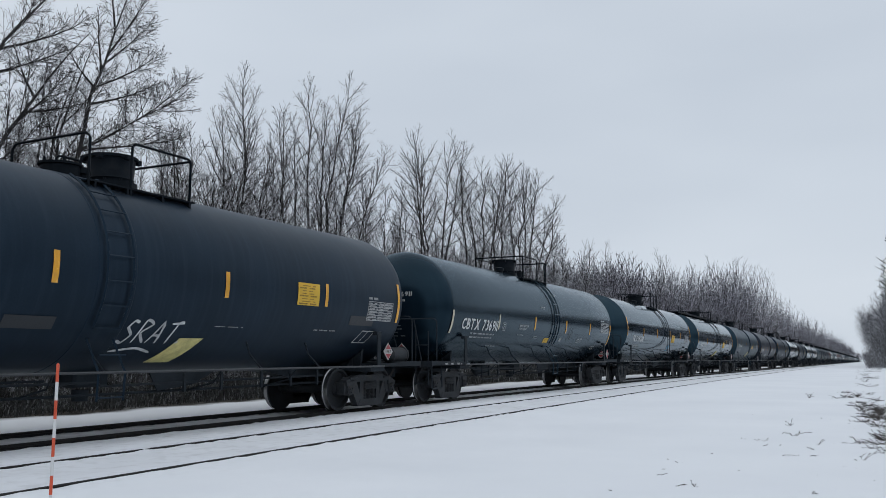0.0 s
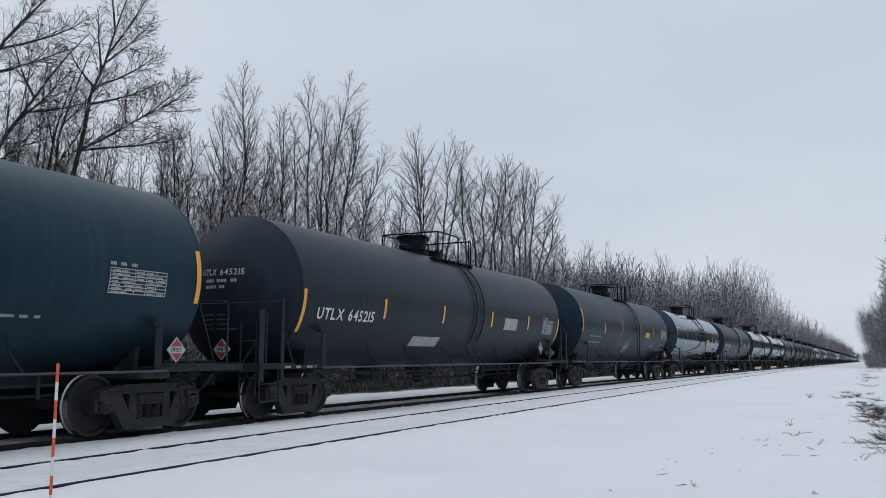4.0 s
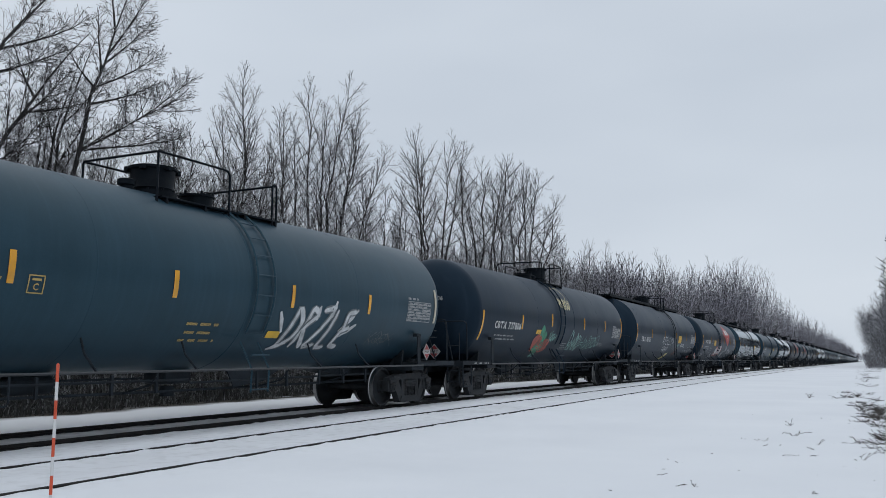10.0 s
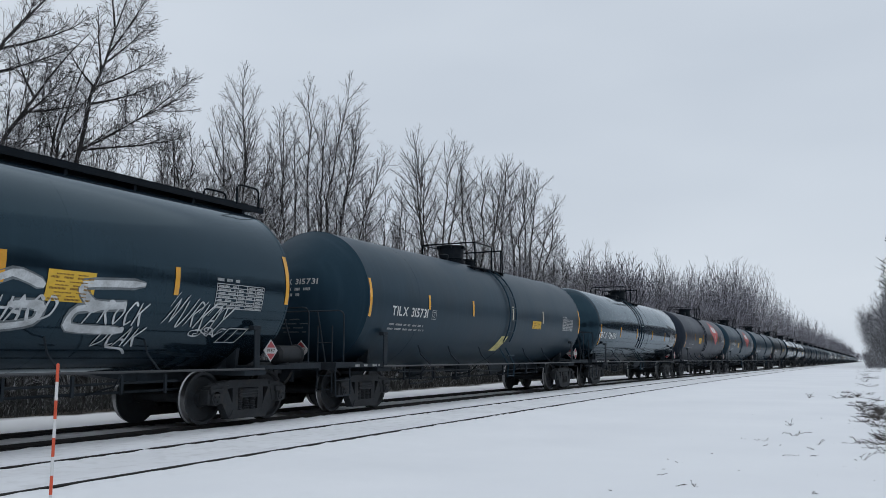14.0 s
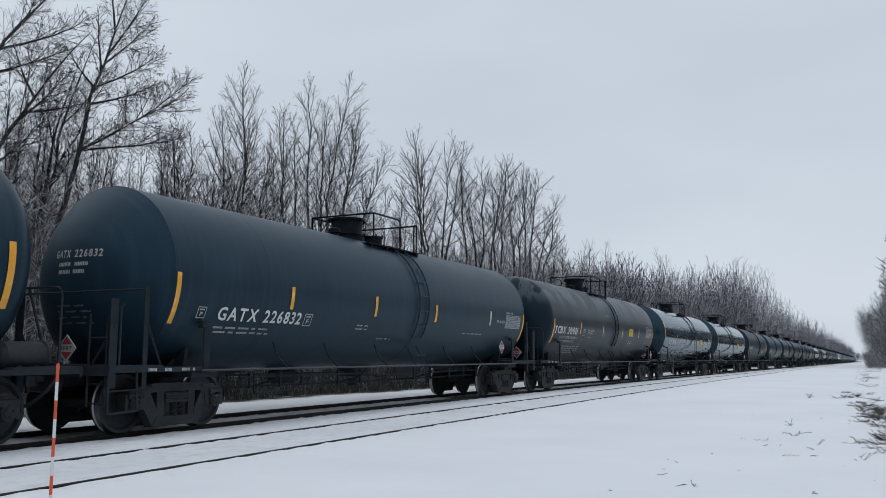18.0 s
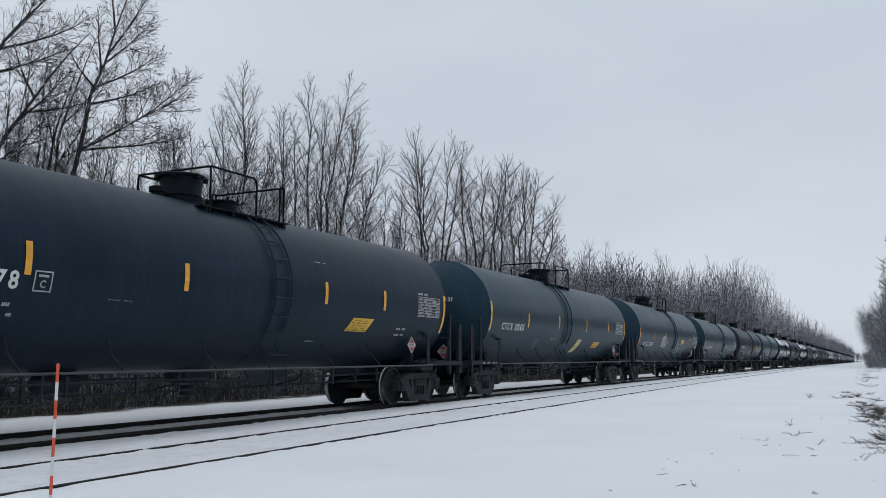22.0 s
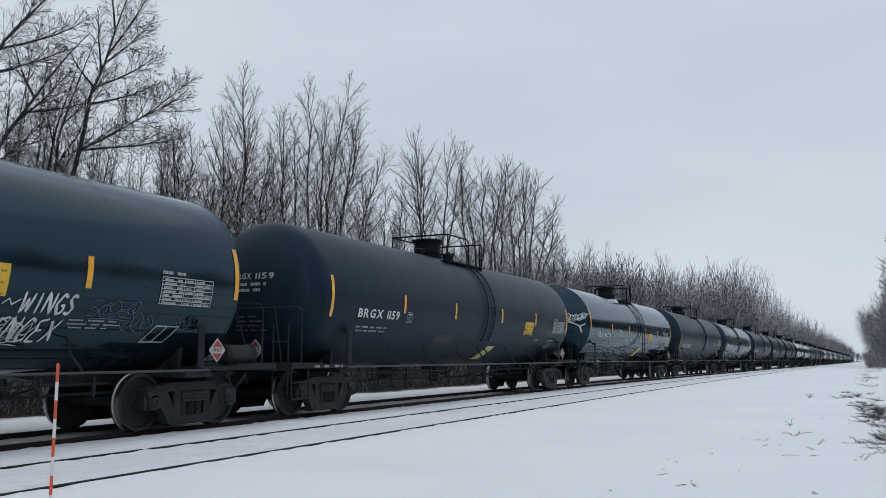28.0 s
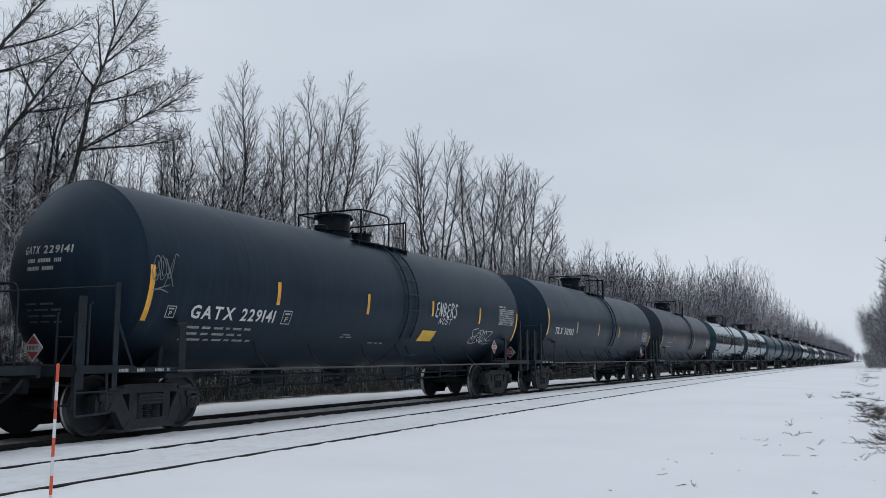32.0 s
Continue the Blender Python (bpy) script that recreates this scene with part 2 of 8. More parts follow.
def snow_material():
    m = bpy.data.materials.new("snow")
    m.use_nodes = True
    nt = m.node_tree
    b = nt.nodes["Principled BSDF"]
    ln = nt.links.new
    geo = nt.nodes.new("ShaderNodeNewGeometry")
    sep = nt.nodes.new("ShaderNodeSeparateXYZ")
    ln(geo.outputs["Position"], sep.inputs[0])

    def noise_at(s, d):
        n = nt.nodes.new("ShaderNodeTexNoise")
        n.inputs["Scale"].default_value, n.inputs["Detail"].default_value = s, d
        ln(geo.outputs["Position"], n.inputs["Vector"])
        return n.outputs["Fac"]

    def ramp(fac, p0, p1, c0, c1):
        r = nt.nodes.new("ShaderNodeValToRGB")
        r.color_ramp.elements[0].position, r.color_ramp.elements[1].position = p0, p1
        r.color_ramp.elements[0].color, r.color_ramp.elements[1].color = c0, c1
        ln(fac, r.inputs["Fac"])
        return r.outputs["Color"]

    def math_node(op, a, c, d=None):
        n = nt.nodes.new("ShaderNodeMath")
        n.operation = op
        for i, v in enumerate((a, c, d)):
            if v is None:
                continue
            if isinstance(v, (int, float)):
                n.inputs[i].default_value = v
            else:
                ln(v, n.inputs[i])
        return n.outputs[0]

    def mix(fac, a, c):
        n = nt.nodes.new("ShaderNodeMix")
        n.data_type = "RGBA"
        ln(fac, n.inputs["Factor"])
        for key, v in (("A", a), ("B", c)):
            if isinstance(v, tuple):
                n.inputs[key].default_value = v
            else:
                ln(v, n.inputs[key])
        return n.outputs["Result"]

    clean = ramp(noise_at(0.35, 4), 0.3, 0.7, (0.745, 0.768, 0.80, 1), (0.805, 0.826, 0.853, 1))
    # slush between the rails of the used track: grey, streaked along the line
    wob = math_node("MULTIPLY_ADD", noise_at(1.3, 5), 0.5, -0.25)
    off = math_node("ABSOLUTE", math_node("ADD", math_node("SUBTRACT", sep.outputs["Y"], TRACK_Y), wob), 0.0)
    inner = ramp(off, 0.70, 0.86, (1, 1, 1, 1), (0, 0, 0, 1))
    slush = ramp(noise_at(2.2, 7), 0.3, 0.72, (0.42, 0.43, 0.445, 1), (0.72, 0.73, 0.75, 1))
    col = mix(inner, clean, slush)
    outer = math_node("MULTIPLY", ramp(off, 0.9, 1.0, (1, 1, 1, 1), (0, 0, 0, 1)), ramp(noise_at(0.8, 6), 0.45, 0.75, (0, 0, 0, 1), (0.5, 0.5, 0.5, 1)))
    col = mix(outer, col, (0.42, 0.42, 0.43, 1))
    # siding: faint grey tint between its rails
    off2 = math_node("ABSOLUTE", math_node("SUBTRACT", sep.outputs["Y"], SIDING_Y + 0.1), 0.0)
    tint = math_node("MULTIPLY", ramp(off2, 0.8, 1.0, (0.55, 0.55, 0.55, 1), (0, 0, 0, 1)), ramp(noise_at(1.1, 6), 0.4, 0.7, (0.3, 0.3, 0.3, 1), (1, 1, 1, 1)))
    col = mix(tint, col, (0.60, 0.61, 0.635, 1))
    # wind-crusted, slightly dirty snow round both tracks
    crust = math_node("MULTIPLY", ramp(math_node("MULTIPLY", math_node("ABSOLUTE", math_node("SUBTRACT", sep.outputs["Y"], 8.4), 0.0), 0.25), 1.7 / 4, 2.5 / 4, (1, 1, 1, 1), (0, 0, 0, 1)), ramp(noise_at(5.0, 9), 0.50, 0.74, (0, 0, 0, 1), (0.55, 0.55, 0.55, 1)))
    col = mix(crust, col, (0.52, 0.53, 0.54, 1))
    # snow between the line and the wood, painted brighter to offset the shade there
    shade_lift = ramp(math_node("MULTIPLY_ADD", sep.outputs["Y"], 1 / 40.0, 0.0), 12.2 / 40, 12.6 / 40, (0, 0, 0, 1), (1, 1, 1, 1))
    col = mix(shade_lift, col, (0.90, 0.915, 0.935, 1))
    # woodland floor behind the line
    wy = math_node("MULTIPLY_ADD", noise_at(0.9, 5), 0.9, sep.outputs["Y"])
    wood = ramp(math_node("MULTIPLY_ADD", wy, 1 / 40.0, 0.0), 15.05 / 40, 15.45 / 40, (0, 0, 0, 1), (1, 1, 1, 1))
    litter = ramp(noise_at(3.0, 7), 0.4, 0.72, (0.018, 0.016, 0.013, 1), (0.10, 0.085, 0.07, 1))
    litter = mix(ramp(noise_at(1.2, 6), 0.62, 0.7, (0, 0, 0, 1), (0.6, 0.6, 0.6, 1)), litter, (0.5, 0.52, 0.55, 1))
    col = mix(wood, col, litter)
    ln(col, b.inputs["Base Color"])
    b.inputs["Roughness"].default_value = 0.7
    b.inputs["Specular IOR Level"].default_value = 0.25
    bp = nt.nodes.new("ShaderNodeBump")
    bp.inputs["Strength"].default_value, bp.inputs["Distance"].default_value = 0.035, 0.03
    ln(math_node("ADD", noise_at(9.0, 8), math_node("MULTIPLY", noise_at(34.0, 6), 0.12)), bp.inputs["Height"])
    ln(bp.outputs["Normal"], b.inputs["Normal"])
    return m


M_SNOW = snow_material()


# ---- mesh helpers ----
def mesh_from(name, verts, faces, mats, smooth=False, mat_index=None):
    me = bpy.data.meshes.new(name)
    me.from_pydata([tuple(v) for v in verts], [], [tuple(f) for f in faces])
    for m in mats:
        me.materials.append(m)
    if mat_index is not None:
        me.polygons.foreach_set("material_index", mat_index)
    if smooth:
        me.polygons.foreach_set("use_smooth", [True] * len(me.polygons))
    me.update()
    return me


def finish(name, bm, mats, smooth=None):
    """A mesh from a bmesh; smooth: the crease angle in degrees below which edges shade smoothly."""
    bmesh.ops.recalc_face_normals(bm, faces=bm.faces)
    me = bpy.data.meshes.new(name)
    if smooth is not None:
        for f in bm.faces:
            f.smooth = True
        for e in bm.edges:
            if len(e.link_faces) == 2 and e.calc_face_angle(0.0) > radians(smooth):
                e.smooth = False
    bm.to_mesh(me)
    bm.free()
    for m in mats if isinstance(mats, (list, tuple)) else [mats]:
        me.materials.append(m)
    return me


def child(name, me, parent, label="", at=None):
    ob = new(name, me)
    ob.parent = parent
    if at is not None:
        ob.matrix_basis = at
    if label:
        tagged(ob, label)
    return ob


def box(bm, x0, x1, y0, y1, z0, z1, bevel=0.0):
    vs = [bm.verts.new(p) for p in ((x0, y0, z0), (x1, y0, z0), (x1, y1, z0), (x0, y1, z0), (x0, y0, z1), (x1, y0, z1), (x1, y1, z1), (x0, y1, z1))]
    fs = [bm.faces.new([vs[i] for i in q]) for q in ((0, 3, 2, 1), (4, 5, 6, 7), (0, 1, 5, 4), (1, 2, 6, 5), (2, 3, 7, 6), (3, 0, 4, 7))]
    if bevel:
        bmesh.ops.bevel(bm, geom=list({e for f in fs for e in f.edges}), offset=bevel, segments=1, affect="EDGES")


def tube(bm, pts, r, n=6):
    """A round bar along a chain of points."""
    pts = [Vector(p) for p in pts]
    rings = []
    for i, p in enumerate(pts):
        d = (pts[min(i + 1, len(pts) - 1)] - pts[max(i - 1, 0)]).normalized()
        a = d.cross(Vector((0, 0, 1)) if abs(d.z) < 0.9 else Vector((1, 0, 0))).normalized()
        b = d.cross(a)
        rings.append([bm.verts.new(p + (a * math.cos(2 * math.pi * k / n) + b * math.sin(2 * math.pi * k / n)) * r) for k in range(n)])
    for r0, r1 in zip(rings, rings[1:]):
        for k in range(n):
            bm.faces.new((r0[k], r0[(k + 1) % n], r1[(k + 1) % n], r1[k]))
    bm.faces.new(rings[0][::-1])
    bm.faces.new(rings[-1])


def bend(pts, rad=0.1, n=4):
    """Rounds the corners of a chain of points."""
    pts = [Vector(p) for p in pts]
    out = [pts[0]]
    for a, b, c in zip(pts, pts[1:], pts[2:]):
        d0, d1 = (a - b), (c - b)
        k0, k1 = min(rad, d0.length * 0.45), min(rad, d1.length * 0.45)
        p0, p1 = b + d0.normalized() * k0, b + d1.normalized() * k1
        for i in range(n + 1):
            t = i / n
            out.append((1 - t) ** 2 * p0 + 2 * t * (1 - t) * b + t * t * p1)
    out.append(pts[-1])
    return out


def lathe(bm, profile, n, axis="x", centre=(0, 0, 0), mat=None):
    """A turned body: profile of (place along the axis, radius)."""
    c = Vector(centre)
    rings = []
    for a, r in profile:
        ring = []
        for k in range(n):
            t = 2 * math.pi * k / n
            u, w = r * math.cos(t), r * math.sin(t)
            p = (a, u, w) if axis == "x" else (w, a, u) if axis == "y" else (u, w, a)
            ring.append(bm.verts.new(c + Vector(p)))
        rings.append(ring)
    for i, (r0, r1) in enumerate(zip(rings, rings[1:])):
        for k in range(n):
            f = bm.faces.new((r0[k], r0[(k + 1) % n], r1[(k + 1) % n], r1[k]))
            if mat:
                f.material_index = mat[i]
    if profile[0][1] > 1e-4:
        bm.faces.new(rings[0][::-1])
    if profile[-1][1] > 1e-4:
        bm.faces.new(rings[-1])


def slab(bm, outline, a0, a1, plane="xz"):
    """An outline pushed through from a0 to a1 along the axis that the plane leaves out."""
    def at(u, w, a):
        return (u, a, w) if plane == "xz" else (a, u, w) if plane == "yz" else (u, w, a)
    r0 = [bm.verts.new(at(u, w, a0)) for u, w in outline]
    r1 = [bm.verts.new(at(u, w, a1)) for u, w in outline]
    n = len(outline)
    for k in range(n):
        bm.faces.new((r0[k], r0[(k + 1) % n], r1[(k + 1) % n], r1[k]))
    bm.faces.new(r0[::-1])
    bm.faces.new(r1)


# ---- ground: one sheet of snow ----
def build_ground():
    rnd = np.random.default_rng(5)
    xs = np.unique(np.concatenate([np.linspace(-900, -60, 22), np.linspace(-60, 4, 40), np.arange(4, 48, 0.16), np.arange(48, 110, 0.6),
                                   np.arange(110, 320, 6.0), np.linspace(320, 1500, 60), np.linspace(1500, 4200, 12)]))
    ys = np.unique(np.concatenate([np.linspace(-2600, -160, 14), np.linspace(-160, -14, 20), np.linspace(-14, 4, 60), np.arange(4, 13.4, 0.11),
                                   np.linspace(13.4, 19, 30), np.linspace(19, 60, 22), np.linspace(60, 2600, 16)]))
    X, Y = np.meshgrid(xs, ys, indexing="ij")
    Z = np.array([drop(float(s)) for s in xs])[:, None] + np.zeros_like(Y)

    def wave(cell, amp):
        a = np.zeros_like(X)
        for _ in range(7):
            t, f, ph = rnd.uniform(0, 6.28), rnd.uniform(0.6, 1.6) / cell, rnd.uniform(0, 6.28)
            a += np.sin((X * np.cos(t) + Y * np.sin(t)) * f * 6.28 + ph)
        return a * amp / 2.6
    near = (np.abs(X - 30) < 120)
    base = np.full_like(X, 0.03)
    # profile across the line
    base = np.interp(Y, [-20, 3, 5.5, 6.40, 6.5, 7.88, 7.98, 8.6, 9.6, 10.3, 10.4, 12.0, 12.1, 13.0, 14.5, 15.5, 17, 24],
                     [0.05, 0.05, 0.040, 0.060, 0.044, 0.050, 0.062, 0.047, -0.02, -0.055, -0.085, -0.085, -0.055, -0.03, -0.03, -0.01, -0.12, -0.1])
    dist_rail = np.min([np.abs(Y - r) for r in (TRACK_Y - 0.75, TRACK_Y + 0.75, SIDING_Y - 0.75, SIDING_Y + 0.75)], axis=0)
    calm = np.clip(dist_rail / 0.5, 0.25, 1.0)
    Z += base + (wave(9.0, 0.014) * np.clip(dist_rail / 1.5, 0, 1) + (wave(1.6, 0.005) + wave(0.45, 0.003)) * np.interp(Y, [4.0, 6.2], [0.3, 1.0])) * calm * near
    # crumbs of snow that close over the siding's rails here and there
    Z += 0.006 * np.clip(rnd.normal(0, 1, X.shape), -1.2, 2.2) * near * ((Y > 4) & (Y < 13))
    # footmarks and hollows among the weeds near the camera
    for _ in range(30):
        cx, cy, rr, dd = rnd.uniform(6, 26), rnd.uniform(-1.2, 2.0), rnd.uniform(0.10, 0.22), rnd.uniform(0.004, 0.014)
        Z -= dd * np.exp(-((X - cx) ** 2 + (Y - cy) ** 2) / rr ** 2)
    nx, ny = X.shape
    idx = np.arange(nx * ny).reshape(nx, ny)
    faces = np.stack([idx[:-1, :-1], idx[1:, :-1], idx[1:, 1:], idx[:-1, 1:]], -1).reshape(-1, 4)
    me = mesh_from("ground", np.stack([X, Y, Z], -1).reshape(-1, 3).tolist(), faces.tolist(), [M_SNOW], smooth=True)
    tagged(new("ground", me), "snow-covered ground with weeds and a bare woodland edge", "ground", kind="structure")


build_ground()


# ---- rails ----
def build_rails():
    head = [(-0.075, -0.172), (0.075, -0.172), (0.075, -0.155), (0.012, -0.125), (0.012, -0.045), (0.036, -0.035), (0.036, -0.006), (0.028, 0.0),
            (-0.028, 0.0), (-0.036, -0.006), (-0.036, -0.035), (-0.012, -0.045), (-0.012, -0.125), (-0.075, -0.155)]
    xs = list(np.linspace(-900, -20, 45)) + list(np.arange(-15, 120, 5.0)) + list(np.linspace(120, 1500, 70))
    for cy, top, label in ((TRACK_Y, 0.0, "dark rusty running rail of the used track in slush"), (SIDING_Y, 0.068, "rusty siding rail almost buried in snow")):
        for side in (-0.75, 0.75):
            bm = bmesh.new()
            rings = [[bm.verts.new((s, cy + side + u, top + w + drop(float(s)))) for u, w in head] for s in xs]
            n = len(head)
            for r0, r1 in zip(rings, rings[1:]):
                for k in range(n):
                    bm.faces.new((r0[k], r1[k], r1[(k + 1) % n], r0[(k + 1) % n]))
            bm.faces.new(rings[0])
            bm.faces.new(rings[-1][::-1])
            tagged(new("rail", finish("rail", bm, M_RAIL)), label, "rail", "rails of the two tracks", "structure")


build_rails()


# ---- snow stake ----
def build_stake():
    bands = 22
    x, y, top = 2.023, 2.480, 1.172
    root = tagged(new("snow_stake"), "thin orange and white banded snow stake", "stake")
    root.matrix_basis = pose(x, y, 0.0, 0.25, 0.1, 0)
    step = 0.0623
    z = top
    for i in range(bands):
        lo = max(z - step, -0.12)
        bm = bmesh.new()
        prof = [(lo, 0.0052), (z, 0.0052)] if i else [(lo, 0.0052), (z - 0.004, 0.0052), (z, 0.002)]
        lathe(bm, prof, 10, "z")
        child("band", finish("band", bm, M_STAKEW if i % 2 else M_ORANGE, 40), root, "" if i % 2 else "orange plastic band")
        z = lo
        if z <= -0.1:
            break


build_stake()


# ---- trees ----
def twig(bars, rng, p, d, length, r, order, gap, rise, calm=1.0):
    """A branch that bends upwards and carries finer ones on alternating sides; bars: start, end, two radii, order of branching."""
    n = max(2, min((0, 7, 4, 2)[order], int(length / 0.22)))
    r_end = max(r * 0.4, 0.0048)
    pts, step, side = [p], length / n, None
    wild = (0.0, 0.06, 0.09, 0.12)[order] * calm
    for i in range(n):
        d = (d + Vector((rng.gauss(0, wild), rng.gauss(0, wild), rng.gauss(0, wild) + rise))).normalized()
        q = p + d * step
        bars.append((p, q, r + (r_end - r) * i / n, r + (r_end - r) * (i + 1) / n, order))
        pts.append(q)
        p = q
    if order == 3:
        return
    count = int(length / gap)
    side = d.cross(Vector((rng.gauss(0, 1), rng.gauss(0, 1), rng.gauss(0, 1)))).normalized()
    for k in range(count):
        f = 0.15 + 0.83 * (k + rng.random() * 0.8) / count
        i = min(int(f * n), n - 1)
        at = pts[i].lerp(pts[i + 1], f * n - i)
        along = (pts[i + 1] - pts[i]).normalized()
        side = (along.cross(side).cross(along) * (-1 if k % 2 else -0.8) + Vector((rng.gauss(0, 0.5), rng.gauss(0, 0.5), rng.gauss(0, 0.5)))).normalized()
        a = radians(rng.uniform(26, 50))
        span = (length * (1 - f) * 0.52 + (0.22, 0.26, 0.15, 0)[order] * (1.15 - 0.6 * f)) * rng.uniform(0.6, 1.25)
        twig(bars, rng, at, along * math.cos(a) + side * math.sin(a), span, max(0.0062, r * 0.55), order + 1, gap * 1.15, rise * 1.1, calm)


def stem(bars, rng, base, tip, r, width, first=0.25, limbs=24, angle=(32, 58), rise=0.055, gap=0.2, bow=0.45, blunt=1.5, calm=1.0):
    """A trunk or bough from base to tip with its limbs: longest in the lower half of the crown, shorter towards the top."""
    base, tip = Vector(base), Vector(tip)
    span = tip - base
    ctrl = base + span * 0.5 + Vector((-span.x, -span.y, 0)) * bow * 0.5 + Vector((rng.gauss(0, 0.02), rng.gauss(0, 0.02), 0)) * span.length
    n = max(4, min(12, int(span.length / 0.8)))
    pts = []
    for i in range(n + 1):
        t = i / n
        pts.append((1 - t) ** 2 * base + 2 * t * (1 - t) * ctrl + t * t * tip + Vector((rng.gauss(0, 0.006), rng.gauss(0, 0.006), 0)) * span.length * (0 < i < n) * calm)
    for i in range(n):
        f0, f1 = i / n, (i + 1) / n
        bars.append((pts[i], pts[i + 1], max(0.007, r * (1 - f0) ** 0.8), max(0.006, r * (1 - f1) ** 0.8), 0))
    turn = rng.uniform(0, 6.28)
    for k in range(limbs):
        f = first + (0.985 - first) * (k + rng.random()) / limbs
        g = (f - first) / (1 - first)
        i = min(int(f * n), n - 1)
        at = pts[i].lerp(pts[i + 1], f * n - i)
        along = (pts[i + 1] - pts[i]).normalized()
        turn += 2.4 + rng.uniform(-0.5, 0.5)
        out = Vector((math.cos(turn), math.sin(turn), 0.0))
        out = (out - along * out.dot(along)).normalized()
        a = radians(rng.uniform(*angle) * (1.0 - 0.45 * g))
        ln_ = width * (0.16 + 0.84 * (1 - g ** blunt)) * min(1.0, 0.5 + 1.6 * g) * rng.uniform(0.6, 1.15)
        twig(bars, rng, at, along * math.cos(a) + out * math.sin(a), ln_, max(0.010, min(r * 0.4, ln_ * 0.0105)), 1, gap, rise, calm)
    return pts


def bars_mesh(name, bars, mat, sides, thin=None):
    """One mesh out of many tapering bars, given as tuples or as a table of ends, radii and order; thin: another material for the fine twigs."""
    if isinstance(bars, list):
        bars = np.array([(*b[0], *b[1], b[2], b[3]) for b in bars], float)
    p0, p1 = bars[:, 0:3], bars[:, 3:6]
    r0, r1 = bars[:, 6][:, None, None], bars[:, 7][:, None, None]
    fine = np.repeat(bars[:, 8] >= 2, sides).astype(int).tolist() if thin else None
    d = p1 - p0
    d /= np.linalg.norm(d, axis=1, keepdims=True) + 1e-9
    ref = np.where(np.abs(d[:, 2:3]) < 0.9, [[0.0, 0, 1]], [[1.0, 0, 0]])
    a = np.cross(d, ref)
    a /= np.linalg.norm(a, axis=1, keepdims=True) + 1e-9
    b = np.cross(d, a)
    t = np.arange(sides) * 2 * np.pi / sides
    ring = a[:, None, :] * np.cos(t)[None, :, None] + b[:, None, :] * np.sin(t)[None, :, None]
    verts = np.concatenate([p0[:, None, :] + ring * r0, p1[:, None, :] + ring * r1], 1).reshape(-1, 3)
    k = np.arange(sides)
    quad = np.stack([k, (k + 1) % sides, (k + 1) % sides + sides, k + sides], -1)
    faces = (quad[None] + (np.arange(len(bars)) * 2 * sides)[:, None, None]).reshape(-1, 4)
    return mesh_from(name, verts.tolist(), faces.tolist(), [mat, thin] if thin else [mat], smooth=True, mat_index=fine)


def tree_thing(name, stems, label, category="tree", group="bare trees along the railway", twigs=None, bark=None):
    """A tree from its stems, each a list of bars with the boughs and limbs that grow on it."""
    root = tagged(new(name), label, category, group)
    for bars in stems:
        child("trunk", bars_mesh("trunk", [b for b in bars if b[4] <= 1], bark or M_BARK, 5), root)
    child("crown", bars_mesh("crown", [b for bars in stems for b in bars if b[4] >= 2], twigs or M_TWIG, 3), root, "frosted thin twigs")
    return root


def bush_tree(rng, height, stems, spread, width, limbs, gap, calm=1.0, rise=0.05):
    """A bare tree whose stems part near the ground and fan out into a rounded crown."""
    bars = []
    turn = rng.uniform(0, 6.28)
    for s in range(stems):
        turn += 6.28 / stems + rng.uniform(-0.4, 0.4)
        out = 0.0 if stems == 1 else spread * rng.uniform(0.5, 1.1)
        tip = (math.cos(turn) * out, math.sin(turn) * out, height * (1.0 - 0.10 * (out / max(spread, 0.1)) * rng.random() - 0.12 * (s > 0) * rng.random()))
        stem(bars, rng, (math.cos(turn) * 0.03 * (stems > 1), math.sin(turn) * 0.03 * (stems > 1), -0.3), tip, height * 0.0085 / (1 + 0.12 * stems), width * 1.8, 0.20, int(limbs * 1.5), (30, 58), rise, gap, 0.3, 2.4, calm)
    return bars


# feet of the frosted shrubs across the line
THICKET = ((140, -2.3), (150, -1.7), (146, -3.6), (158, -2.4), (166, -3.2), (136, -3.8), (172, -2.0), (130, -3.4))


